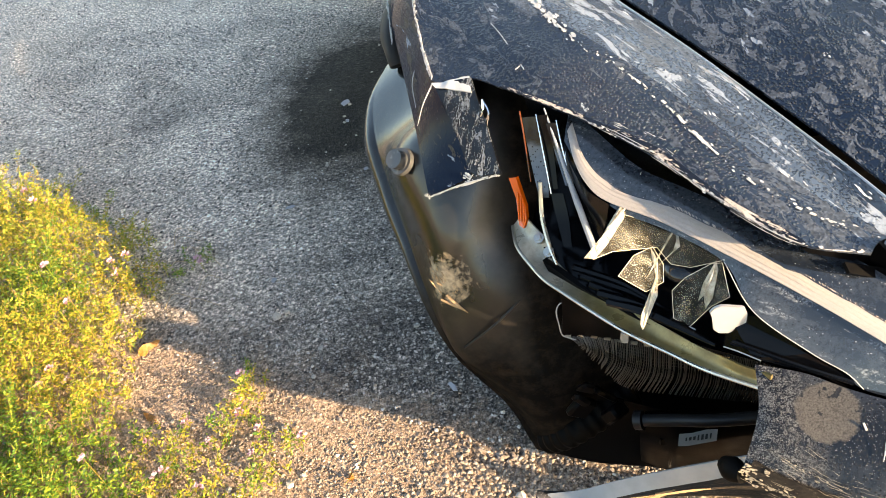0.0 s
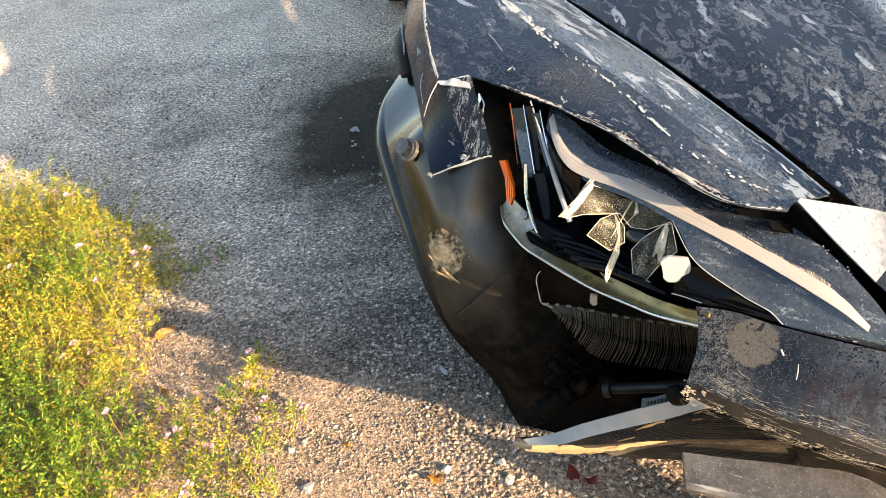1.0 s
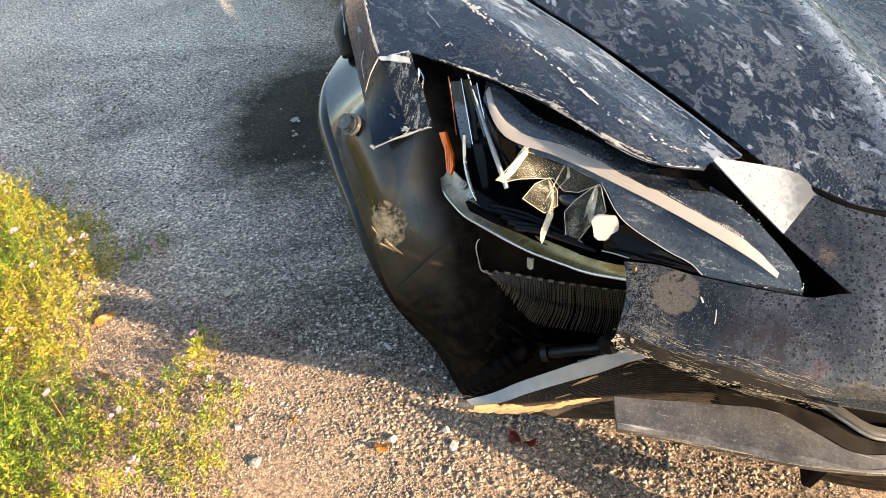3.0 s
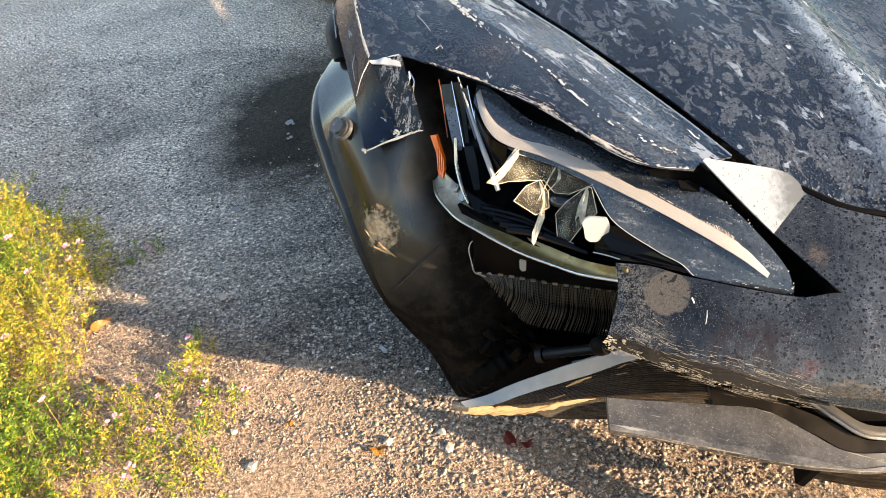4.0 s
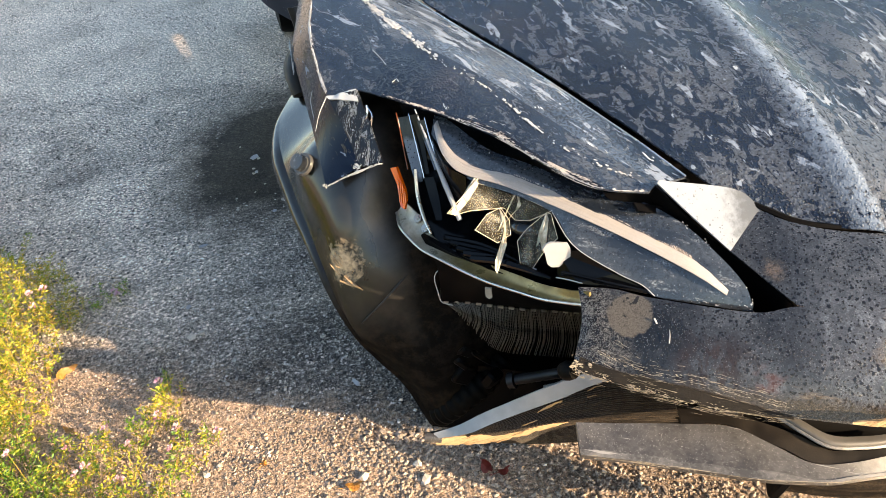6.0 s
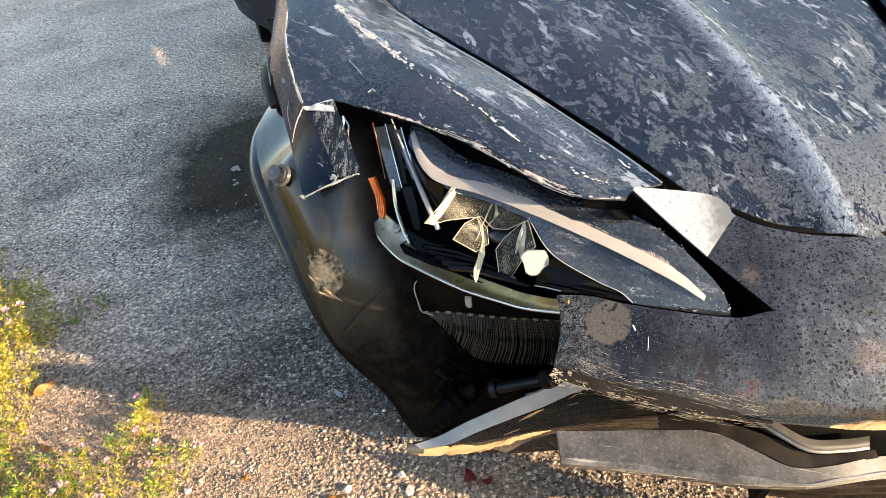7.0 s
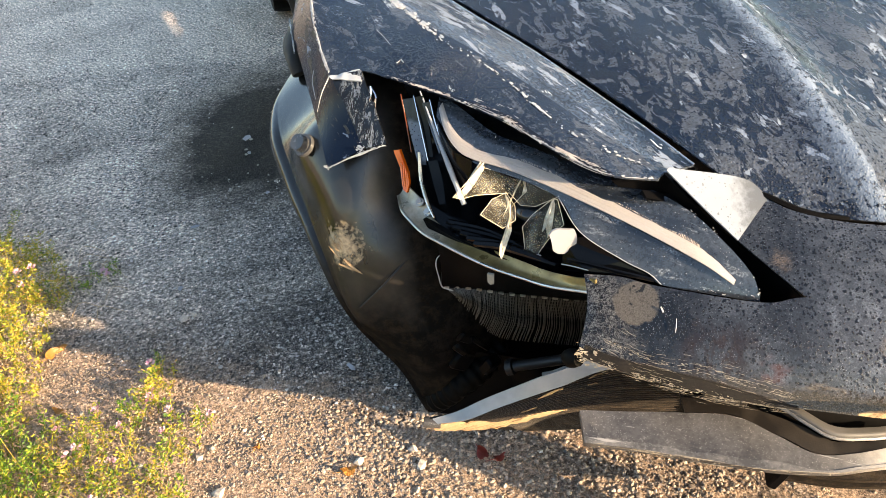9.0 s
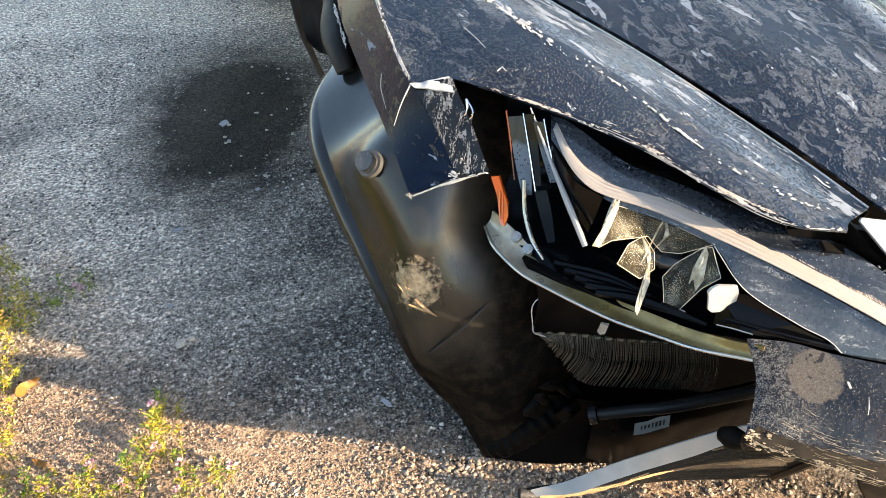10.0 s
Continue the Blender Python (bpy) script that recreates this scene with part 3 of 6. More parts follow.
FOLIAGE = leaf_material("weed_leaves", (0.0, (0.07, 0.13, 0.012)), (0.3, (0.22, 0.27, 0.022)), (0.6, (0.46, 0.41, 0.04)), (0.85, (0.54, 0.36, 0.07)), (1.0, (0.26, 0.14, 0.08)))
GREENS = leaf_material("green_leaves", (0.0, (0.04, 0.11, 0.012)), (0.6, (0.12, 0.22, 0.02)), (1.0, (0.34, 0.38, 0.04)))
PETAL = leaf_material("pink_petals", (0.0, (0.5, 0.2, 0.34)), (0.45, (0.58, 0.36, 0.42)), (0.75, (0.6, 0.48, 0.5)), (1.0, (0.36, 0.08, 0.26)))


# ---- shapes ----
def cr(points, n):
    """n points evenly along a smooth curve through the given ones."""
    p = np.array(points, float)
    p = np.vstack([2 * p[0] - p[1], p, 2 * p[-1] - p[-2]])
    fine = []
    for k in range(1, len(p) - 2):
        for t in np.linspace(0, 1, 16, endpoint=False):
            a, b, c, d = p[k - 1], p[k], p[k + 1], p[k + 2]
            fine.append(0.5 * (2 * b + (c - a) * t + (2 * a - 5 * b + 4 * c - d) * t**2 + (3 * b - a - 3 * c + d) * t**3))
    fine = np.array(fine + [p[-2]])
    run = np.r_[0, np.cumsum(np.linalg.norm(np.diff(fine, axis=0), axis=1))]
    at = np.linspace(0, run[-1], n)
    return np.stack([np.interp(at, run, fine[:, k]) for k in range(3)], 1)


def loft(curves, nu, nv):
    """A grid nu x nv x 3 across the given curves."""
    rows = np.stack([cr(c, nu) for c in curves], 1)
    return np.stack([cr(row, nv) for row in rows]) if len(curves) > 2 else np.stack([np.linspace(row[0], row[1], nv) for row in rows])


def sheet(bm, grid, thick=0.0, wave=0.0, scale=8.0, out=(-0.1, -0.5, 0.8), split=None):
    """Adds a grid to bm as a sheet whose face looks towards out; thick: metres inwards; wave: unevenness; split: the column from which the second material is used."""
    g = np.array(grid, float)
    du, dv = np.gradient(g, axis=0), np.gradient(g, axis=1)
    nrm = np.cross(du, dv)
    nrm /= np.linalg.norm(nrm, axis=2, keepdims=True) + 1e-9
    if nrm.mean((0, 1)) @ np.array(out) < 0:
        nrm = -nrm
    thick = abs(thick)
    if wave:
        bend = np.array([[noise.noise(Vector(p) * scale) for p in row] for row in g])
        g = g + nrm * (wave * bend)[..., None]
    nu, nv = g.shape[:2]
    top = [[bm.verts.new(p) for p in row] for row in g]
    layers = [top]
    if thick:
        layers.append([[bm.verts.new(p) for p in row] for row in g - nrm * thick])
    for k, lay in enumerate(layers):
        for i in range(nu - 1):
            for j in range(nv - 1):
                f = [lay[i][j], lay[i + 1][j], lay[i + 1][j + 1], lay[i][j + 1]]
                bm.faces.new(f if k == 0 else f[::-1]).material_index = int(split is not None and j >= split)
    if thick:
        rim = [(i, 0) for i in range(nu)] + [(nu - 1, j) for j in range(1, nv)] + [(i, nv - 1) for i in range(nu - 2, -1, -1)] + [(0, j) for j in range(nv - 2, 0, -1)]
        for (a, b), (c, d) in zip(rim, rim[1:] + rim[:1]):
            bm.faces.new([layers[0][c][d], layers[0][a][b], layers[1][a][b], layers[1][c][d]])
    return bm


def tube(bm, points, radius, n=24, sides=10, caps=True):
    """A round bar along a smooth curve; radius: one number, or one for each end and between."""
    p = cr(points, n)
    r = np.interp(np.linspace(0, 1, n), np.linspace(0, 1, len(np.atleast_1d(radius))), np.atleast_1d(radius))
    rings, up = [], Vector((0.13, 0.21, 0.97))
    for k in range(n):
        ahead = Vector(p[min(k + 1, n - 1)] - p[max(k - 1, 0)]).normalized()
        side = ahead.cross(up).normalized()
        over = side.cross(ahead)
        rings.append([bm.verts.new(Vector(p[k]) + float(r[k]) * (math.cos(a) * side + math.sin(a) * over)) for a in np.linspace(0, 2 * math.pi, sides, endpoint=False)])
    for a, b in zip(rings, rings[1:]):
        for k in range(sides):
            bm.faces.new([a[k], b[k], b[(k + 1) % sides], a[(k + 1) % sides]])
    if caps:
        bm.faces.new(rings[0])
        bm.faces.new(rings[-1][::-1])
    return bm


def slab(bm, outline, thick, way=None):
    """A flat plate over a polygon of 3D points, thick along its normal."""
    pts = [Vector(p) for p in outline]
    mid = sum(pts, Vector()) / len(pts)
    nrm = sum(((a - mid).cross(b - mid) for a, b in zip(pts, pts[1:] + pts[:1])), Vector()).normalized()
    if way is not None and nrm.dot(Vector(way)) < 0:
        nrm, pts = -nrm, pts[::-1]
    a, b = [bm.verts.new(p) for p in pts], [bm.verts.new(p - nrm * thick) for p in pts]
    bm.faces.new(a), bm.faces.new(b[::-1])
    for k in range(len(pts)):
        m = (k + 1) % len(pts)
        bm.faces.new([a[m], a[k], b[k], b[m]])
    return bm


def box(bm, centre, size, turn=(0, 0, 0)):
    bmesh.ops.create_cube(bm, size=1, matrix=pose(*centre, *turn) @ Matrix.Diagonal((*size, 1)))
    return bm


def mesh(name, bm, material, smooth=40.0, weld=0.0):
    if weld:
        bmesh.ops.remove_doubles(bm, verts=bm.verts, dist=weld)
    bmesh.ops.recalc_face_normals(bm, faces=bm.faces)
    data = bpy.data.meshes.new(name)
    bm.to_mesh(data)
    bm.free()
    data.materials.append(material)
    for p in data.polygons:
        p.use_smooth = smooth > 0
    if smooth:
        data.set_sharp_from_angle(angle=radians(smooth))
    return data


def part(name, bm, material, parent, label="", smooth=40.0, weld=0.0):
    ob = new(name, mesh(name, bm, material, smooth, weld))
    ob.parent = parent
    top = parent.matrix_basis if parent.parent is None else Matrix.Identity(4)
    ob.matrix_parent_inverse = top.inverted()
    return tagged(ob, label)


def thing(name, label, category, at=(0, 0, 0), group="", kind=""):
    ob = new(name)
    ob.location = at
    ob.empty_display_size = 0.05
    return tagged(ob, label, category, group, kind)


# the car stands turned by 15 degrees: its centre line and the mirror over it
AXLE, FRONT = Vector((0.718, 1.696, 0.0)), Vector((0.259, -0.966, 0.0))
ACROSS = Vector((0.966, 0.259, 0.0))


def mirrored(p):
    v = Vector(p)
    return v - 2 * (v - AXLE).dot(ACROSS) * ACROSS


def across(curve):
    """A curve that runs towards the centre line, with its mirrored half after it."""
    return list(curve) + [tuple(mirrored(p)) for p in curve[::-1]]


# ---- ground ----
def ground():
    bm = bmesh.new()
    xs = np.r_[-60, -12, np.linspace(-4, 2, 241), 12, 60]
    ys = np.r_[-60, -12, np.linspace(-1, 5.5, 261), 14, 60]
    g = np.array([[(x, y, 0.004 * noise.noise(Vector((x, y, 0)) * 4) + 0.0025 * noise.noise(Vector((x, y, 3)) * 22) if -4 < x < 2 and -1 < y < 5.5 else 0.0) for y in ys] for x in xs])
    sheet(bm, g)
    return tagged(new("ground", mesh("ground", bm, ASPHALT)), "old grey asphalt with a dark stain, turning to dirt and gravel coloured as sunlit", "ground", kind="structure")


ground()

# ---- car ----
car = thing("car", "crashed black car with a torn-open front corner, wet and dusty", "car", AXLE[:])


def place(f, l, z):
    """A place f metres ahead of the front axle, l to the car's left of its middle, z up."""
    v = AXLE + f * FRONT + l * ACROSS
    return (v.x, v.y, z)


def flakes(bm, curve, width, count, normal, size=0.006, lift=0.0012):
    """Small uneven chips along a curve, each on its own."""
    line, nrm = cr(curve, 200), Vector(normal).normalized()
    for _ in range(count):
        k = random.randrange(199)
        ahead = Vector(line[k + 1] - line[k]).normalized()
        side = nrm.cross(ahead)
        mid = Vector(line[k]) + side * random.gauss(0, width) + nrm * (lift + random.uniform(0, 0.0015))
        r = 0.55 * size * random.uniform(0.35, 1.3)
        ring = [mid + r * random.uniform(0.55, 1.0) * (1.7 * math.cos(t) * ahead + 0.75 * math.sin(t) * side) + nrm * random.uniform(-0.0006, 0.0012) for t in np.linspace(0, 6.283, random.choice((5, 6, 7)), endpoint=False)]
        top, low = [bm.verts.new(p) for p in ring], bm.verts.new(mid - nrm * 0.002)
        bm.faces.new(top)
        for p, q in zip(top, top[1:] + top[:1]):
            bm.faces.new([q, p, low])
    return bm


def scrapes(bm, curve, count, spread, normal, radius=0.0009, longest=26):
    """Thin wavy torn lines that run along a curve."""
    line, nrm = cr(curve, 200), Vector(normal).normalized()
    for _ in range(count):
        k, run = random.randrange(0, 190), random.randrange(6, longest)
        side = nrm.cross(Vector(line[min(k + 4, 199)] - line[k])).normalized()
        off = random.gauss(0, spread)
        pts = [tuple(Vector(line[min(k + i, 199)]) + side * (off + random.gauss(0, 0.05 * spread)) + nrm * 0.001) for i in range(0, run, 3)]
        if k + run < 198:
            tube(bm, pts, [0.3 * radius, radius * random.uniform(0.6, 1.5), 0.3 * radius], len(pts) * 2, 4)
    return bm


SEAM = [(0.606, 0.897, 0.772), (0.545, 0.989, 0.80), (0.463, 1.107, 0.833), (0.372, 1.24, 0.866), (0.268, 1.4, 0.892), (0.144, 1.64, 0.912), (0.018, 1.99, 0.948), (-0.072, 2.38, 0.99)]
FENDER_OUT = [(-0.22, 2.3, 1.0), (-0.13, 1.8, 0.985), (-0.087, 1.54, 0.962), (-0.085, 1.432, 0.937), (-0.072, 1.343, 0.91), (-0.057, 1.277, 0.884), (-0.041, 1.223, 0.862)]
FENDER_FRONT = [(0.024, 1.206, 0.872), (0.075, 1.172, 0.868), (0.142, 1.122, 0.86), (0.206, 1.072, 0.853), (0.292, 0.988, 0.842), (0.378, 0.89, 0.82), (0.444, 0.834, 0.808), (0.52, 0.82, 0.80)]
RIDGE = [(-0.08, 2.35, 1.015), (-0.03, 1.85, 0.99), (0.024, 1.56, 0.957), (0.078, 1.433, 0.944), (0.138, 1.319, 0.93), (0.197, 1.21, 0.913), (0.256, 1.152, 0.892), (0.31, 1.085, 0.87), (0.364, 0.99, 0.846), (0.428, 0.905, 0.825), (0.54, 0.845, 0.795)]


def hood():
    bm = bmesh.new()
    left = [(0.663, 0.858, 0.748), (0.62, 0.905, 0.77), (0.557, 1.0, 0.80), (0.475, 1.118, 0.833), (0.384, 1.25, 0.866), (0.28, 1.41, 0.892), (0.156, 1.65, 0.912), (0.03, 2.0, 0.95), (-0.06, 2.4, 0.99)]
    near = [(0.728, 0.817, 0.726), (0.735, 0.895, 0.775), (0.70, 1.02, 0.818), (0.63, 1.16, 0.869), (0.56, 1.3, 0.893), (0.48, 1.5, 0.921), (0.36, 1.8, 0.958), (0.26, 2.1, 1.0), (0.18, 2.46, 1.04)]
    mid = [(0.965, 0.733, 0.711), (0.945, 0.84, 0.775), (0.92, 0.98, 0.818), (0.885, 1.12, 0.852), (0.84, 1.3, 0.885), (0.79, 1.5, 0.92), (0.71, 1.8, 0.965), (0.63, 2.1, 1.005), (0.53, 2.52, 1.05)]
    g = loft([left, near, mid, [tuple(mirrored(p)) for p in near], [tuple(mirrored(p)) for p in left]], 90, 110)
    # a raised crease beside the middle, and a soft one over the near half
    for i, row in enumerate(g):
        for j, p in enumerate(row):
            l = (Vector(p) - AXLE).dot(ACROSS)
            k = 0.9925 * p[0] + 0.1225 * p[1] - 0.9606
            g[i, j, 2] += 0.012 * math.exp(-((k / 0.05) ** 2)) + 0.004 * math.exp(-(((l + 0.28) / 0.08) ** 2))
            if k > 0:
                g[i, j, 2] -= 0.03 * min(1, k / 0.12) * (1 - min(1, k / 0.7))
    sheet(bm, g, -0.005, 0.002, 5)
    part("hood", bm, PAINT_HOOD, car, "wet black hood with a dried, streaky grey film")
    bm = bmesh.new()
    tube(bm, [tuple(Vector(p) + Vector((0.004, 0.003, -0.016))) for p in SEAM], 0.007, 60, 6)
    part("seam_rubber", bm, RUBBER, car)
    bm = bmesh.new()
    tube(bm, [tuple(Vector(p) + Vector((-0.002, -0.001, 0.001))) for p in SEAM[:6]], 0.0022, 70, 6)
    part("seam_edge", bm, STEEL, car, "bright worn edge of the hood gap")
    bm = bmesh.new()
    front = [(0.66, 0.868, 0.752), (0.712, 0.828, 0.738), (0.76, 0.79, 0.727), (0.82, 0.768, 0.722), (0.96, 0.738, 0.714)]
    tube(bm, [tuple(Vector(p) + Vector((0.002, 0.006, -0.004))) for p in front], 0.006, 40, 6)
    part("hood_seal", bm, RUBBER, car)


def fender():
    bm = bmesh.new()
    sheet(bm, loft([FENDER_OUT + FENDER_FRONT, RIDGE, SEAM[::-1]], 110, 37), 0.004, 0.0015, 9, split=18)
    panel = part("fender", bm, PAINT_FENDER, car, "black front fender, scraped, beaded with rain")
    panel.data.materials.append(PAINT_FENDER_DRY)
    bm = bmesh.new()
    line = cr(RIDGE[2:], 260)
    for k0 in range(0, 255, 5):
        run = random.choice((3, 4, 5, 5)) if k0 < 90 else random.choice((0, 0, 2, 4, 5, 5))
        if run < 2:
            continue
        w = (0.006 if k0 < 90 else 0.0024) * random.uniform(0.3, 1.4)
        g = np.array([[line[k0 + i] + np.array([0.8, 0.55, 0.0]) * w * j * random.uniform(0.5, 1.4) + np.array([0, 0, 0.0018]) for j in (-1, 0, 1)] for i in range(run + 1)])
        sheet(bm, g, 0.0012)
    flakes(bm, RIDGE[2:], 0.004, 110, (-0.1, -0.2, 1), 0.004)
    flakes(bm, RIDGE[2:6], 0.006, 60, (-0.1, -0.2, 1), 0.009)
    tagged(part("peeled_line", bm, FLAKE, panel, "flaking pale line along the fender", 0), kind="stuff")
    bm = bmesh.new()
    flakes(bm, FENDER_OUT[2:], 0.0014, 130, (-0.5, -0.2, 1), 0.0035)
    scrapes(bm, FENDER_OUT[2:], 50, 0.0012, (-0.5, -0.2, 1), 0.0013, 40)
    scrapes(bm, FENDER_FRONT[2:], 40, 0.002, (0, -0.4, 1), 0.0006, 40)
    flakes(bm, FENDER_FRONT[3:], 0.002, 60, (0, -0.4, 1), 0.004)
    scrapes(bm, [(0.22, 1.075, 0.862), (0.29, 1.01, 0.85), (0.36, 0.935, 0.834)], 14, 0.008, (0, -0.3, 1), 0.0005)
    scrapes(bm, [(0.27, 1.33, 0.895), (0.36, 1.2, 0.868), (0.46, 1.08, 0.832)], 12, 0.010, (0, -0.3, 1), 0.0009, 40)
    tagged(part("chipped_edge", bm, CHALK, panel, "chipped pale edge", 0), kind="stuff")
    bm = bmesh.new()
    for line in ([(0.06, 1.3, 0.917), (0.08, 1.262, 0.908), (0.113, 1.188, 0.887)], [(0.099, 1.192, 0.886), (0.115, 1.2, 0.891), (0.134, 1.199, 0.893)]):
        tube(bm, line, 0.0011, 20, 4)
    part("scratch", bm, CHALK, panel)
    bm = bmesh.new()
    inward = Vector((0.75, 0.55, 0.06)).normalized()
    rim_ = cr(FENDER_FRONT[1:7], 60)
    wide = [0.005 + 0.024 * math.sin(math.pi * k / 59) * (0.7 + 0.9 * abs(noise.noise(Vector((0.16 * k, 3, 0))))) for k in range(60)]
    sheet(bm, np.array([[Vector(p) + inward * (w * t) + Vector((0, 0, 0.0016 + 0.05 * w * t)) for t in (0.0, 0.35, 0.7, 1.0)] for p, w in zip(rim_, wide)]), 0.0012)
    part("scuffed_band", bm, SCUFF, panel, "cream scuffs along the fender's front edge")
    # the side skin, bent and torn off at its front
    bm = bmesh.new()
    top = FENDER_OUT[:-1] + [(-0.041, 1.222, 0.861), (-0.012, 1.16, 0.815), (0.019, 1.085, 0.762)]
    low = [(-0.23, 2.3, 0.85), (-0.172, 1.75, 0.875), (-0.155, 1.53, 0.862), (-0.13, 1.4, 0.82), (-0.105, 1.3, 0.79), (-0.093, 1.25, 0.776), (-0.075, 1.17, 0.75), (-0.059, 1.094, 0.722)]
    sheet(bm, loft([top, low], 60, 12), 0.004, 0.0025, 9)
    skin = part("fender_side", bm, PAINT_SIDE, car, "bent side skin of the fender")
    bm = bmesh.new()
    sheet(bm, loft([[(-0.038, 1.22, 0.859), (-0.01, 1.158, 0.814), (0.019, 1.085, 0.762)], [(0.025, 1.2, 0.876), (0.046, 1.14, 0.83), (0.067, 1.069, 0.776)]], 24, 12), -0.004, 0.004, 26)
    part("torn_flap", bm, FLAP, skin, "scraped torn flap")
    bm = bmesh.new()
    sheet(bm, loft([[(-0.043, 1.219, 0.861), (-0.01, 1.212, 0.868), (0.022, 1.207, 0.876)], [(-0.036, 1.209, 0.858), (-0.006, 1.194, 0.861), (0.026, 1.178, 0.861)]], 14, 5), -0.003, 0.003, 60)
    part("filler_strip", bm, FLAKE, skin, "bare white filler along the tear")
    bm = bmesh.new()
    flakes(bm, [(-0.06, 1.092, 0.722), (0.0, 1.082, 0.75), (0.067, 1.068, 0.776)], 0.001, 60, (-0.2, -1, 0.2), 0.0024)
    flakes(bm, [(0.008, 1.09, 0.765), (0.022, 1.08, 0.762)], 0.006, 26, (-0.2, -1, 0.4), 0.0045)
    flakes(bm, [(-0.062, 1.094, 0.73), (-0.058, 1.092, 0.718)], 0.003, 12, (-0.4, -1, 0.2), 0.0035)
    flakes(bm, [(-0.165, 1.56, 0.868), (-0.155, 1.5, 0.85), (-0.145, 1.44, 0.83)], 0.003, 60, (-1, -0.2, 0.4), 0.006)
    scrapes(bm, [(-0.06, 1.092, 0.722), (0.0, 1.082, 0.75), (0.067, 1.068, 0.776)], 40, 0.001, (-0.2, -1, 0.2), 0.0008, 60)
    tagged(part("torn_edge", bm, FLAKE, skin, "pale torn edge", 0), kind="stuff")
    bm = bmesh.new()
    tube(bm, [(-0.041, 1.218, 0.862), (-0.06, 1.2, 0.835), (-0.075, 1.19, 0.80)], [0.0013, 0.001, 0.0006], 14, 5)
    tube(bm, [(-0.075, 1.33, 0.86), (-0.09, 1.29, 0.83), (-0.085, 1.25, 0.80)], [0.0005, 0.001, 0.0005], 12, 4)
    part("tear_line", bm, CHALK, skin)
    bm = bmesh.new()
    for line in ([(0.044, 1.16, 0.857), (0.053, 1.147, 0.838), (0.041, 1.146, 0.822), (0.03, 1.15, 0.812)], [(0.044, 1.16, 0.857), (0.043, 1.15, 0.84), (0.03, 1.15, 0.812), (0.04, 1.137, 0.793), (0.05, 1.12, 0.768)], [(0.052, 1.147, 0.836), (0.045, 1.14, 0.81), (0.04, 1.137, 0.793)]):
        tube(bm, line, 0.0018, 16, 5)
    part("curled_sliver", bm, CHROME, skin, "curled clear sliver of trim")
    # behind: the rear edge of the wheel arch, a black sheet for the shade in its hollow, and a torn rubber tube
    bm = bmesh.new()
    sheet(bm, loft([[(-0.374, 2.6, 0.645), (-0.355, 2.6, 0.494), (-0.341, 2.6, 0.393), (-0.32, 2.6, 0.308), (-0.284, 2.6, 0.2)], [(-0.334, 2.62, 0.636), (-0.321, 2.62, 0.484), (-0.324, 2.62, 0.384), (-0.31, 2.62, 0.324), (-0.275, 2.62, 0.207)]], 24, 6), 0.006, 0.004, 20)
    trim = part("arch_trim", bm, SIDE_GREY, car, "dusty grey edge of the wheel arch")
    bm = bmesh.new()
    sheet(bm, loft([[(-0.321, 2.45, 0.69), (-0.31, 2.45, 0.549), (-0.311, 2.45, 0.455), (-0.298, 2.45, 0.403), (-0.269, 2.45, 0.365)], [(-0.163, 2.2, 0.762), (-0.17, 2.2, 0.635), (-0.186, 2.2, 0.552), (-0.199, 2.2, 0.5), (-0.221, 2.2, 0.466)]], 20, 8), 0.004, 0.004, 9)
    part("arch_shade", bm, BLACK, trim, "black sheet for the shade in the wheel arch")
    bm = bmesh.new()
    tube(bm, [(-0.156, 1.492, 0.757), (-0.159, 1.502, 0.768), (-0.163, 1.53, 0.783), (-0.17, 1.58, 0.792), (-0.174, 1.68, 0.791), (-0.172, 1.8, 0.802)], [0.018, 0.029, 0.032, 0.03, 0.026, 0.026], 30, 20)
    part("rubber_roll", bm, ROLL, car, "bent dark rubber tube")


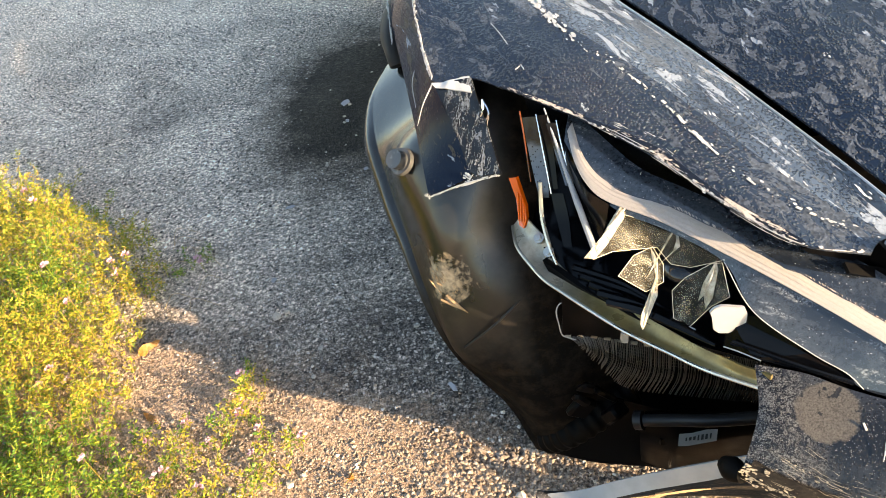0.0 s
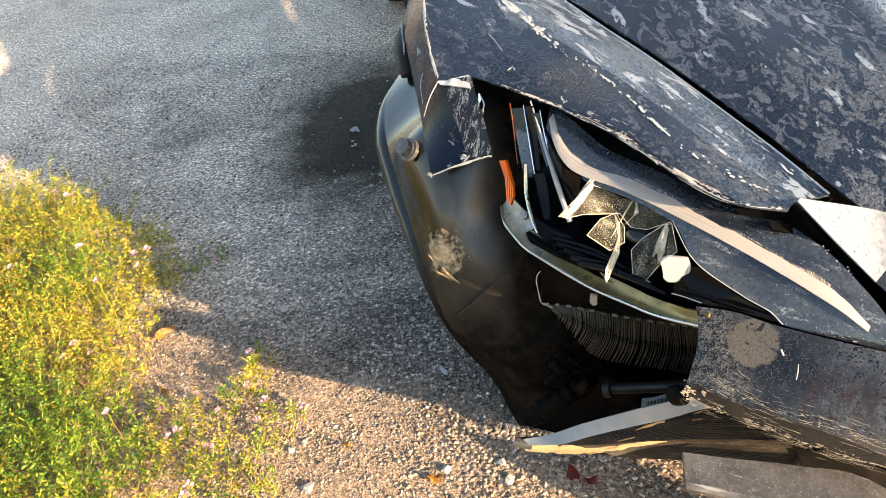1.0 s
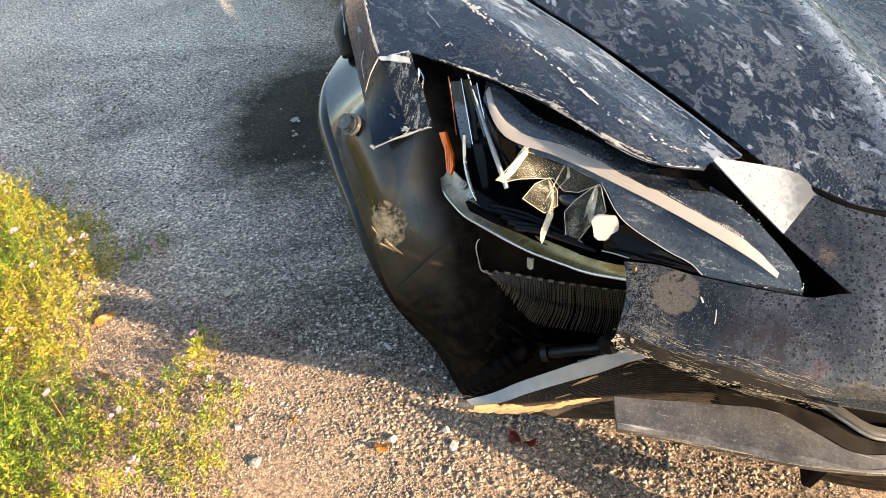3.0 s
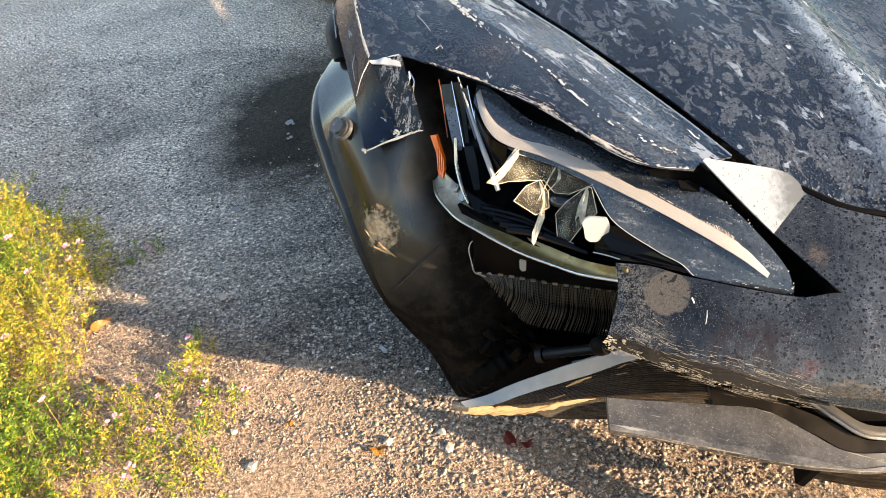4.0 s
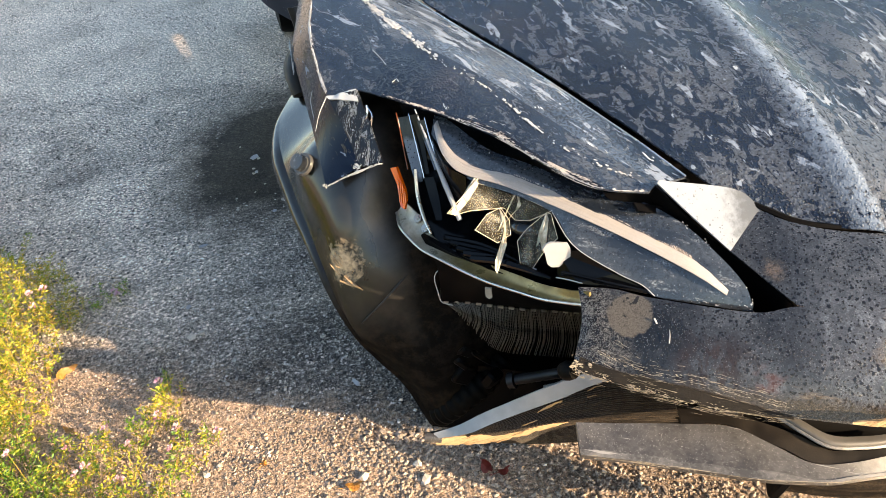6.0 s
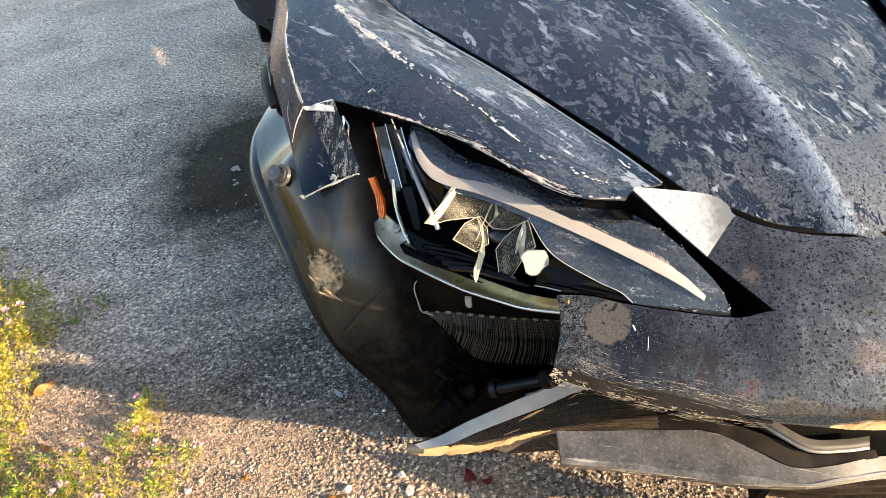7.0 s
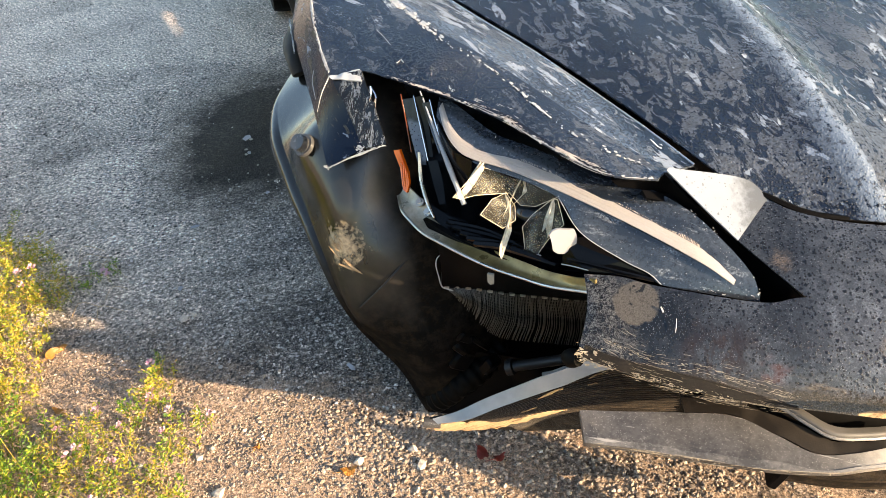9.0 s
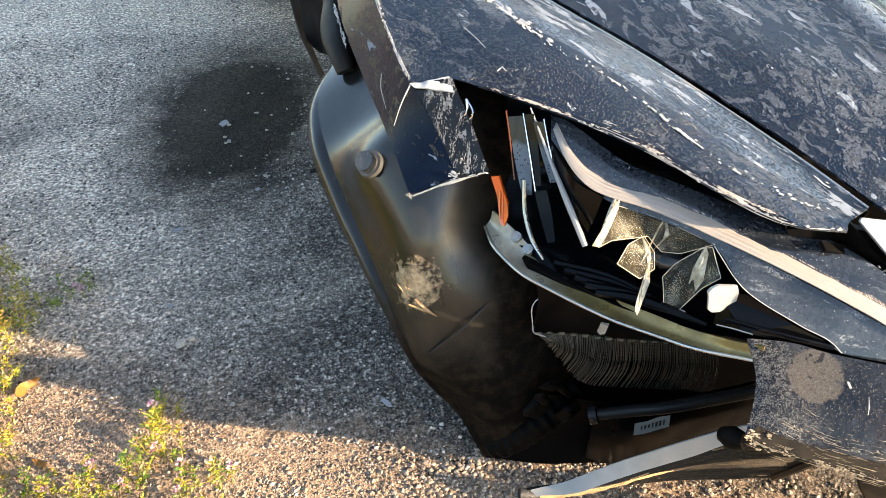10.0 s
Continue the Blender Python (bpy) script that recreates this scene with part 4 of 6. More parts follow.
def bumper():
    bm = bmesh.new()
    low = across([(0.366, 0.668, 0.572), (0.387, 0.656, 0.566), (0.462, 0.622, 0.557), (0.543, 0.588, 0.549), (0.607, 0.565, 0.545), (0.70, 0.536, 0.542), (0.825, 0.502, 0.545), (0.97, 0.488, 0.55)])
    belly = across([(0.391, 0.72, 0.622), (0.41, 0.7, 0.619), (0.475, 0.672, 0.617), (0.55, 0.642, 0.617), (0.636, 0.606, 0.618), (0.72, 0.577, 0.618), (0.83, 0.55, 0.62), (0.97, 0.53, 0.62)])
    top = across([(0.395, 0.774, 0.653), (0.415, 0.768, 0.654), (0.455, 0.753, 0.656), (0.513, 0.723, 0.653), (0.65, 0.667, 0.652), (0.716, 0.658, 0.662), (0.82, 0.628, 0.668), (0.97, 0.60, 0.67)])
    sheet(bm, loft([low, belly, top], 140, 18), 0.004, 0.002, 12)
    high = across([(0.712, 0.833, 0.733), (0.74, 0.8, 0.728), (0.80, 0.768, 0.722), (0.87, 0.748, 0.718), (0.955, 0.735, 0.715)])
    shelf = across([(0.719, 0.659, 0.662), (0.76, 0.645, 0.665), (0.82, 0.628, 0.668), (0.89, 0.612, 0.669), (0.97, 0.60, 0.67)])
    waist = across([(0.717, 0.745, 0.702), (0.755, 0.725, 0.703), (0.815, 0.70, 0.702), (0.88, 0.685, 0.7), (0.965, 0.672, 0.698)])
    sheet(bm, loft([shelf, waist, high], 80, 14), 0.004, 0.001, 12)
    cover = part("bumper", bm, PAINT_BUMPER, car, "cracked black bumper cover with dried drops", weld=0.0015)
    bm = bmesh.new()
    sheet(bm, loft([[(0.716, 0.662, 0.662), (0.68, 0.716, 0.681), (0.645, 0.767, 0.70)], [(0.736, 0.6575, 0.6655), (0.738, 0.742, 0.7055), (0.714, 0.8338, 0.7345)]], 20, 10), -0.004)
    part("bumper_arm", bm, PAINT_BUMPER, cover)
    bm = bmesh.new()
    sheet(bm, loft([[(0.645, 0.7665, 0.7005), (0.588, 0.793, 0.757), (0.532, 0.819, 0.815)], [(0.714, 0.8325, 0.7345), (0.674, 0.853, 0.764), (0.536, 0.823, 0.818)]], 20, 10), -0.003)
    part("bare_patch", bm, PRIMER, cover, "bare white patch where the paint came off")
    bm = bmesh.new()
    sheet(bm, loft([[(0.368, 0.664, 0.5735), (0.40, 0.646, 0.5655), (0.462, 0.618, 0.5575), (0.543, 0.584, 0.5495), (0.607, 0.561, 0.5455), (0.68, 0.538, 0.543)], [(0.38, 0.672, 0.588), (0.41, 0.655, 0.58), (0.466, 0.629, 0.574), (0.544, 0.596, 0.568), (0.61, 0.569, 0.558), (0.68, 0.54, 0.546)]], 40, 8), 0.002, 0.0025, 50)
    part("torn_hem", bm, HEM, cover, "torn dark brown lower hem of the bumper")
    bm = bmesh.new()
    hem = [(0.366, 0.666, 0.572), (0.40, 0.648, 0.564), (0.462, 0.62, 0.557), (0.544, 0.586, 0.549), (0.607, 0.563, 0.545), (0.70, 0.534, 0.542)]
    scrapes(bm, hem, 150, 0.006, (-0.2, -0.8, 0.4), 0.0003, 26)
    flakes(bm, hem[:5], 0.0025, 150, (-0.2, -0.8, 0.4), 0.0032)
    flakes(bm, [(0.362, 0.668, 0.578), (0.38, 0.665, 0.576), (0.40, 0.655, 0.572)], 0.008, 40, (-0.3, -0.8, 0.5), 0.005)
    upper = [(0.405, 0.675, 0.60), (0.466, 0.634, 0.584), (0.547, 0.602, 0.58), (0.632, 0.565, 0.57), (0.68, 0.546, 0.563)]
    scrapes(bm, upper, 90, 0.009, (-0.2, -0.8, 0.5), 0.0003, 24)
    flakes(bm, upper, 0.003, 70, (-0.2, -0.8, 0.5), 0.0022)
    tagged(part("chipped_edge", bm, TORN, cover, "chipped pale lower edge", 0), kind="stuff")
    bm = bmesh.new()
    tube(bm, [(0.5215, 0.666, 0.634), (0.520, 0.658, 0.626), (0.517, 0.65, 0.618)], [0.0004, 0.0009, 0.0004], 10, 4)
    tube(bm, [(0.503, 0.69, 0.640), (0.506, 0.684, 0.633)], 0.0014, 4, 6)
    part("scratch", bm, CHALK, cover)
    # dark bracket under the fender's tip, beside the patch
    bm = bmesh.new()
    slab(bm, [(0.45, 0.845, 0.79), (0.53, 0.84, 0.79), (0.60, 0.86, 0.755), (0.62, 0.83, 0.72), (0.55, 0.85, 0.745), (0.47, 0.865, 0.76)], 0.01, (0, -0.5, 1))
    slab(bm, [(0.50, 0.835, 0.772), (0.58, 0.84, 0.745), (0.585, 0.825, 0.735), (0.505, 0.825, 0.762)], 0.006, (0, -0.5, 1))
    part("bumper_bracket", bm, BLACK, car, "black plastic bumper bracket")
    # black backing sheet that stands in for deep shade between the lamp's tip and the bumper
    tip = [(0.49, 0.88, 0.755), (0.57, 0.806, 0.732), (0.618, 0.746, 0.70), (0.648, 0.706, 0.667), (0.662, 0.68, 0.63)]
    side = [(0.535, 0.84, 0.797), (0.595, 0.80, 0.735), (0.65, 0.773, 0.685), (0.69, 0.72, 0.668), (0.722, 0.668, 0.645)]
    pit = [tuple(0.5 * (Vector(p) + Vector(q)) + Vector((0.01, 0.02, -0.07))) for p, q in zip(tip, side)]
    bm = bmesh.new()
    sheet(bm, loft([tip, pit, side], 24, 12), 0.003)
    part("shade_sheet", bm, BLACK, car, "black sheet for the shade beside the lamp")
    # black panel added to close the gap between the bumper's hem and the duct
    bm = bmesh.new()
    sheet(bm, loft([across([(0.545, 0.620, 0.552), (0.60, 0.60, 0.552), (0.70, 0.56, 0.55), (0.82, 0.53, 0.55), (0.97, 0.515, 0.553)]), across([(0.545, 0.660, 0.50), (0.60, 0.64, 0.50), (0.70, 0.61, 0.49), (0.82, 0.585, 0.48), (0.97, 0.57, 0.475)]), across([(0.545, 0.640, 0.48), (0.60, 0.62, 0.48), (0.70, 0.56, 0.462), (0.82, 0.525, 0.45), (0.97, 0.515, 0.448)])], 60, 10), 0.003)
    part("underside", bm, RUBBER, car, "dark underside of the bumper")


def liner():
    bm = bmesh.new()
    edge = [(-0.18, 1.60, 0.715), (-0.225, 1.55, 0.69), (-0.246, 1.475, 0.664), (-0.241, 1.39, 0.633), (-0.213, 1.31, 0.57), (-0.175, 1.225, 0.512), (-0.137, 1.145, 0.462), (-0.11, 1.105, 0.402), (-0.078, 1.1, 0.306), (-0.041, 1.11, 0.215), (0.015, 1.1, 0.127), (0.064, 1.06, 0.027)]
    lip = [(-0.155, 1.60, 0.755), (-0.198, 1.54, 0.728), (-0.217, 1.465, 0.70), (-0.21, 1.38, 0.668), (-0.183, 1.295, 0.605), (-0.147, 1.205, 0.54), (-0.115, 1.13, 0.482), (-0.092, 1.09, 0.414), (-0.062, 1.078, 0.312), (-0.02, 1.085, 0.228), (0.035, 1.075, 0.135), (0.078, 1.045, 0.027)]
    mid = [(-0.08, 1.62, 0.80), (-0.085, 1.5, 0.79), (-0.091, 1.35, 0.747), (-0.12, 1.27, 0.733), (-0.118, 1.215, 0.715), (-0.064, 1.12, 0.629), (-0.054, 1.087, 0.547), (-0.045, 1.045, 0.394), (0.039, 1.03, 0.281), (0.093, 1.03, 0.138), (0.11, 1.05, 0.03)]
    inner = [(0.0, 1.62, 0.84), (0.0, 1.5, 0.83), (0.0, 1.35, 0.81), (0.02, 1.25, 0.795), (0.052, 1.17, 0.709), (0.067, 1.13, 0.603), (0.125, 1.07, 0.516), (0.147, 1.06, 0.401), (0.168, 1.05, 0.269), (0.18, 1.05, 0.123), (0.19, 1.06, 0.03)]
    deep = [tuple(Vector(p) + Vector((0.25, 0.16, 0))) for p in inner]
    sheet(bm, loft([lip, mid, inner, deep], 80, 50), 0.003, 0.003, 8)
    arch = part("wheel_arch_liner", bm, LINER, car, "bare black wheel arch liner, scuffed and muddy")
    bm = bmesh.new()
    bead = [tuple(0.5 * (Vector(p) + Vector(q)) + Vector((-0.004, -0.006, 0.002))) for p, q in zip(edge, lip)]
    sheet(bm, loft([edge, bead, [tuple(Vector(p) + Vector((0.004, 0.004, -0.002))) for p in lip]], 80, 8), 0.003, 0.002, 14)
    part("flange", bm, LINER, arch, "rolled flange of the liner")
    bm = bmesh.new()
    c, way = Vector((-0.125, 1.205, 0.722)), Vector((-0.45, -0.55, 0.7)).normalized()
    tube(bm, [c - 0.02 * way, c + 0.008 * way, c + 0.016 * way], [0.019, 0.0185, 0.0175], 6, 28)
    tube(bm, [c - 0.01 * way, c - 0.002 * way], [0.026, 0.024], 3, 28)
    part("push_pin", bm, PIN, arch, "round plastic push pin")
    bm = bmesh.new()
    tube(bm, [(-0.043, 1.043, 0.39), (0.02, 1.037, 0.455), (0.09, 1.063, 0.515)], 0.0025, 24, 6)
    part("crease", bm, LINER, arch)
    bm = bmesh.new()
    flakes(bm, [(-0.072, 1.1, 0.55), (-0.06, 1.088, 0.53), (-0.046, 1.076, 0.51)], 0.008, 60, (-0.3, -1, 0.25), 0.006)
    scrapes(bm, [(-0.08, 1.095, 0.545), (-0.06, 1.082, 0.515), (-0.035, 1.068, 0.49)], 40, 0.012, (-0.3, -1, 0.25), 0.0014, 60)
    tube(bm, [(-0.062, 1.075, 0.505), (-0.045, 1.064, 0.488), (-0.026, 1.056, 0.474)], [0.004, 0.0035, 0.001], 10, 6)
    tube(bm, [(-0.075, 1.075, 0.492), (-0.055, 1.068, 0.485), (-0.035, 1.06, 0.478)], [0.002, 0.003, 0.001], 8, 5)
    tagged(part("mud_clod", bm, MUD, arch, "dried mud stuck on the liner", 0), kind="stuff")


def headlight():
    upper = [(0.177, 1.126, 0.837), (0.203, 1.104, 0.832), (0.271, 1.019, 0.806), (0.338, 0.97, 0.793), (0.429, 0.906, 0.777), (0.499, 0.866, 0.767), (0.57, 0.804, 0.744), (0.618, 0.744, 0.711), (0.648, 0.704, 0.679), (0.657, 0.683, 0.651)]
    lower = [(0.168, 1.082, 0.818), (0.195, 1.018, 0.793), (0.232, 0.968, 0.773), (0.3, 0.928, 0.76), (0.368, 0.877, 0.742), (0.396, 0.817, 0.708), (0.458, 0.769, 0.679), (0.496, 0.746, 0.665), (0.514, 0.732, 0.650), (0.575, 0.709, 0.645), (0.657, 0.679, 0.641)]
    g = loft([upper, lower], 90, 20)
    bulge = np.sin(np.linspace(0, math.pi, 20))[None, :, None] * np.sin(np.linspace(0.2, math.pi, 90))[:, None, None]
    g = g + bulge * np.array([0.0, -0.006, 0.009])
    bm = bmesh.new()
    sheet(bm, g, -0.003, 0.001, 20)
    lamp = part("headlight", bm, LENS, car, "smashed headlight with a cracked smoky cover")
    bm = bmesh.new()
    tube(bm, [tuple(Vector(p) + Vector((0, -0.001, 0.001))) for p in lower[4:9]], 0.0007, 40, 5)
    part("cover_edge", bm, CHALK, lamp)
    bm = bmesh.new()
    flakes(bm, [(0.57, 0.80, 0.746), (0.62, 0.742, 0.713), (0.65, 0.7, 0.676), (0.657, 0.68, 0.645)], 0.0015, 16, (0.3, -0.6, 0.7), 0.0022)
    flakes(bm, [(0.57, 0.715, 0.65), (0.62, 0.695, 0.648), (0.655, 0.683, 0.65)], 0.003, 16, (0.0, -0.8, 0.6), 0.0022)
    tagged(part("splinters", bm, CHALK, lamp, "pale splinters at the broken tip", 0), kind="stuff")
    # the pale light guide rides just over the cover
    bm = bmesh.new()
    mid = [(0.178, 1.1, 0.830), (0.186, 1.05, 0.812), (0.21, 1.01, 0.799), (0.245, 0.985, 0.793), (0.315, 0.946, 0.787), (0.40, 0.884, 0.769), (0.495, 0.812, 0.739), (0.582, 0.742, 0.701), (0.625, 0.706, 0.668)]
    mid = [tuple(Vector(p) + w * Vector((-0.014, -0.007, -0.0075))) for p, w in zip(mid, (0, 0, 0.35, 0.75, 1, 1, 0.8, 0.4, 0))]
    off = np.array([0.0086, 0.0117, 0.0055])
    c = cr(mid, 70)
    wide = np.interp(np.linspace(0, 1, 70), [0, 0.2, 0.5, 0.88, 1], [0.5, 0.85, 0.85, 0.75, 0.6])[:, None]
    strip = np.stack([c + off * wide * k + np.array([0, 0, 0.002 * (1 - k * k)]) for k in np.linspace(-1, 1, 7)], 1)
    sheet(bm, strip, -0.003, 0.0008, 60)
    part("light_guide", bm, BAND, lamp, "pale ribbed light strip")
    for j, k in enumerate(np.linspace(-0.7, 0.75, 4)):
        bm = bmesh.new()
        line = c + off * wide * (k + 0.04 * math.sin(3 * j)) + np.array([0, 0, 0.002 * (1 - k * k) + 0.0004])
        tube(bm, [tuple(p) for p in line[:: 5]], [0.0001, 0.00016 + 0.00008 * (j % 3), 0.00022, 0.00014, 0.0001], 60, 4)
        part("guide_rib", bm, RIB_DARK, lamp)
    # a hatched pale fringe along the strip's upper side
    bm = bmesh.new()
    fringe = np.stack([c + off * (wide * 0.95 + k * 1.3) + np.array([0, 0, 0.0012]) for k in np.linspace(0, 1, 5)], 1)[14:62]
    sheet(bm, fringe, -0.001)
    part("guide_fringe", bm, FRINGE, lamp, "fine pale hatching above the strip")
    # gloss panel between the strip and the rod
    bm = bmesh.new()
    sheet(bm, loft([[(0.165, 1.108, 0.826), (0.172, 1.05, 0.803), (0.192, 1.005, 0.786), (0.226, 0.972, 0.778)], [(0.158, 1.105, 0.80), (0.172, 1.062, 0.765), (0.192, 1.02, 0.73), (0.215, 0.985, 0.70)]], 24, 10), 0.003, 0.003, 20)
    part("inner_bezel", bm, GLOSS, lamp, "gloss black inner bezel")
    # inside: housing, bezels, rods
    bm = bmesh.new()
    back = [(0.11, 1.16, 0.855), (0.27, 1.06, 0.825), (0.42, 0.97, 0.79), (0.55, 0.86, 0.755), (0.66, 0.72, 0.65)]
    deep = [(0.13, 1.22, 0.7), (0.3, 1.12, 0.68), (0.42, 1.03, 0.66), (0.55, 0.92, 0.64), (0.66, 0.76, 0.62)]
    floor = [(0.1, 1.1, 0.62), (0.19, 0.97, 0.61), (0.3, 0.88, 0.6), (0.42, 0.82, 0.6), (0.62, 0.72, 0.6)]
    sheet(bm, loft([back, deep, floor], 40, 20), 0.003, 0.006, 14)
    part("housing", bm, GLOSS, lamp, "black lamp housing")
    for k, (p, q, w, mat_, label) in enumerate([((0.118, 1.118, 0.843), (0.133, 1.064, 0.725), 0.013, BLUE, "wet dark bezel"), ((0.15, 1.1, 0.84), (0.172, 1.056, 0.752), 0.008, BLUE, "wet dark bezel"),
                                                ((0.137, 1.112, 0.848), (0.15, 1.066, 0.74), 0.008, GLOSS, ""), ((0.152, 1.06, 0.735), (0.165, 1.01, 0.665), 0.010, GLOSS, "")]):
        p, q = Vector(p), Vector(q)
        side = Vector((0.95, -0.25, 0.15))
        bm = bmesh.new()
        sheet(bm, loft([[(p - w * side)[:], (0.5 * (p + q) - w * side + Vector((0, 0.004, 0)))[:], (q - 0.8 * w * side)[:]], [(p + w * side)[:], (0.5 * (p + q) + w * side + Vector((0, 0.004, 0)))[:], (q + 0.5 * w * side)[:]]], 12, 6), 0.004)
        part("bezel", bm, mat_, lamp, label)
    for line in ([(0.128, 1.114, 0.85), (0.136, 1.085, 0.79), (0.143, 1.06, 0.735)], [(0.158, 1.098, 0.846), (0.166, 1.075, 0.8), (0.182, 1.046, 0.744)]):
        bm = bmesh.new()
        tube(bm, line, [0.0012, 0.0018, 0.0012], 14, 5)
        part("bezel_edge", bm, CHROME, lamp)
    bm = bmesh.new()
    tube(bm, [(0.103, 1.126, 0.85), (0.107, 1.109, 0.811), (0.112, 1.08, 0.747)], 0.0014, 14, 6)
    part("amber_strip", bm, AMBER_DARK, lamp)
    bm = bmesh.new()
    slab(bm, [(0.076, 1.097, 0.745), (0.088, 1.093, 0.748), (0.094, 1.08, 0.726), (0.1, 1.07, 0.706), (0.1, 1.062, 0.686), (0.094, 1.058, 0.668), (0.087, 1.062, 0.674), (0.085, 1.083, 0.713)], 0.008, (-0.2, -1, 0.3))
    for k in range(3):
        tube(bm, [(0.089 + 0.004 * k, 1.082 - 0.004 * k, 0.725 - 0.004 * k), (0.087 + 0.004 * k, 1.065 - 0.002 * k, 0.68)], 0.0014, 4, 5)
    part("side_marker", bm, AMBER, lamp, "broken amber side marker", 0)
    bm = bmesh.new()
    tube(bm, [(0.141, 1.12, 0.855), (0.165, 1.06, 0.79), (0.19, 0.998, 0.728), (0.205, 0.963, 0.691)], [0.0012, 0.0026, 0.0052, 0.0048], 20, 8)
    part("chrome_rod", bm, TAB, lamp, "bright bent rod")
    bm = bmesh.new()
    tube(bm, [(0.127, 1.075, 0.748), (0.126, 1.05, 0.70), (0.134, 1.02, 0.665), (0.145, 0.985, 0.652)], [0.003, 0.004, 0.004, 0.002], 16, 6)
    part("bracket_rod", bm, STEEL, lamp)
    bm = bmesh.new()
    slab(bm, [(0.365, 0.818, 0.642), (0.37, 0.832, 0.688), (0.40, 0.815, 0.70), (0.455, 0.77, 0.676), (0.495, 0.745, 0.662), (0.514, 0.735, 0.651), (0.45, 0.762, 0.652), (0.395, 0.785, 0.652)], 0.006, (0, -1, 0.5))
    for k in range(3):
        tube(bm, [(0.372, 0.812 - 0.004 * k, 0.652 + 0.007 * k), (0.44, 0.766 - 0.002 * k, 0.659 + 0.004 * k), (0.503, 0.737, 0.655 + 0.002 * k)], 0.0022, 10, 5)
    part("trim_plate", bm, GLOSS, lamp, "ribbed black trim plate", 0)
    bm = bmesh.new()
    tube(bm, [(0.362, 0.806, 0.653), (0.38, 0.793, 0.656), (0.402, 0.775, 0.659)], 0.0011, 12, 5)
    part("plate_edge", bm, STEEL, lamp)
    # crushed black plastic between the shards and the support
    for k in range(5):
        bm = bmesh.new()
        t = k / 4
        a0, b0 = Vector((0.17 + 0.012 * k, 1.0 - 0.02 * k, 0.63)), Vector((0.33 + 0.006 * k, 0.865 - 0.012 * k, 0.628 + 0.004 * k))
        tube(bm, [a0[:], (0.5 * (a0 + b0) + Vector((0.01 * math.sin(5 * t), 0.012, 0.008 * math.cos(7 * t))))[:], b0[:]], [0.006, 0.004 + 0.004 * t, 0.003], 20, 6)
        part("crushed_rib", bm, GLOSS, lamp)
    bm = bmesh.new()
    flakes(bm, [(0.285, 0.875, 0.64), (0.31, 0.86, 0.64), (0.335, 0.845, 0.642)], 0.003, 14, (0, -0.6, 0.8), 0.005)
    tagged(part("splinters", bm, CHALK, lamp, "pale splinters", 0), kind="stuff")
    bm = bmesh.new()
    bmesh.ops.create_uvsphere(bm, u_segments=24, v_segments=12, radius=0.03, matrix=pose(0.325, 0.925, 0.69) @ Matrix.Diagonal((1, 1, 0.55, 1)))
    part("bulb_lens", bm, DARK_GLASS, lamp, "dark projector lens")
    # broken clear shards that hang from the cover, with pale stressed folds
    shards = [[(0.237, 0.955, 0.775), (0.301, 0.945, 0.753), (0.369, 0.878, 0.745), (0.33, 0.897, 0.716), (0.305, 0.909, 0.713), (0.288, 0.927, 0.73), (0.225, 0.91, 0.743), (0.197, 0.886, 0.753)],
              [(0.231, 0.89, 0.714), (0.255, 0.917, 0.727), (0.282, 0.928, 0.731), (0.295, 0.911, 0.712), (0.294, 0.896, 0.691), (0.269, 0.887, 0.682)],
              [(0.305, 0.887, 0.682), (0.323, 0.892, 0.702), (0.354, 0.885, 0.733), (0.366, 0.877, 0.741), (0.372, 0.844, 0.709), (0.352, 0.853, 0.682), (0.326, 0.855, 0.639), (0.306, 0.867, 0.646)]]
    folds = [[(0.274, 1.008, 0.804), (0.259, 0.99, 0.793), (0.232, 0.955, 0.778), (0.205, 0.908, 0.763), (0.185, 0.879, 0.763), (0.199, 0.886, 0.75), (0.216, 0.907, 0.75), (0.242, 0.946, 0.763)],
             [(0.346, 0.936, 0.777), (0.31, 0.944, 0.757), (0.312, 0.931, 0.744), (0.314, 0.921, 0.734), (0.272, 0.9, 0.699), (0.293, 0.912, 0.713), (0.32, 0.917, 0.732), (0.319, 0.936, 0.752)],
             [(0.279, 0.926, 0.73), (0.283, 0.893, 0.689), (0.249, 0.855, 0.65), (0.256, 0.86, 0.646), (0.262, 0.856, 0.636), (0.269, 0.86, 0.638), (0.297, 0.893, 0.687), (0.289, 0.922, 0.725)],
             [(0.359, 0.884, 0.739), (0.335, 0.876, 0.693), (0.329, 0.87, 0.675), (0.344, 0.868, 0.69), (0.346, 0.853, 0.669), (0.361, 0.852, 0.702), (0.369, 0.874, 0.743)]]
    for ring in shards:
        bm = bmesh.new()
        slab(bm, ring, 0.0022, (0, -1, 0.6))
        piece = part("shard", bm, GLASS, lamp, "clear broken shard", 0)
        piece.visible_shadow = False
        bm = bmesh.new()
        for p, q in zip(ring, ring[1:] + ring[:1]):
            tube(bm, [p, q], 0.00045, 2, 5)
        part("shard_edge", bm, CREAM, piece, "", 0)
    for number, ring in enumerate(folds):
        bm = bmesh.new()
        half = len(ring) // 2
        ring = [tuple(Vector(p).lerp(0.5 * (Vector(p) + Vector(ring[-k])), 0.25 if number == 0 else 0.5)) if k not in (0, half) else p for k, p in enumerate(ring)]
        slab(bm, ring, 0.0016, (0, -1, 0.6))
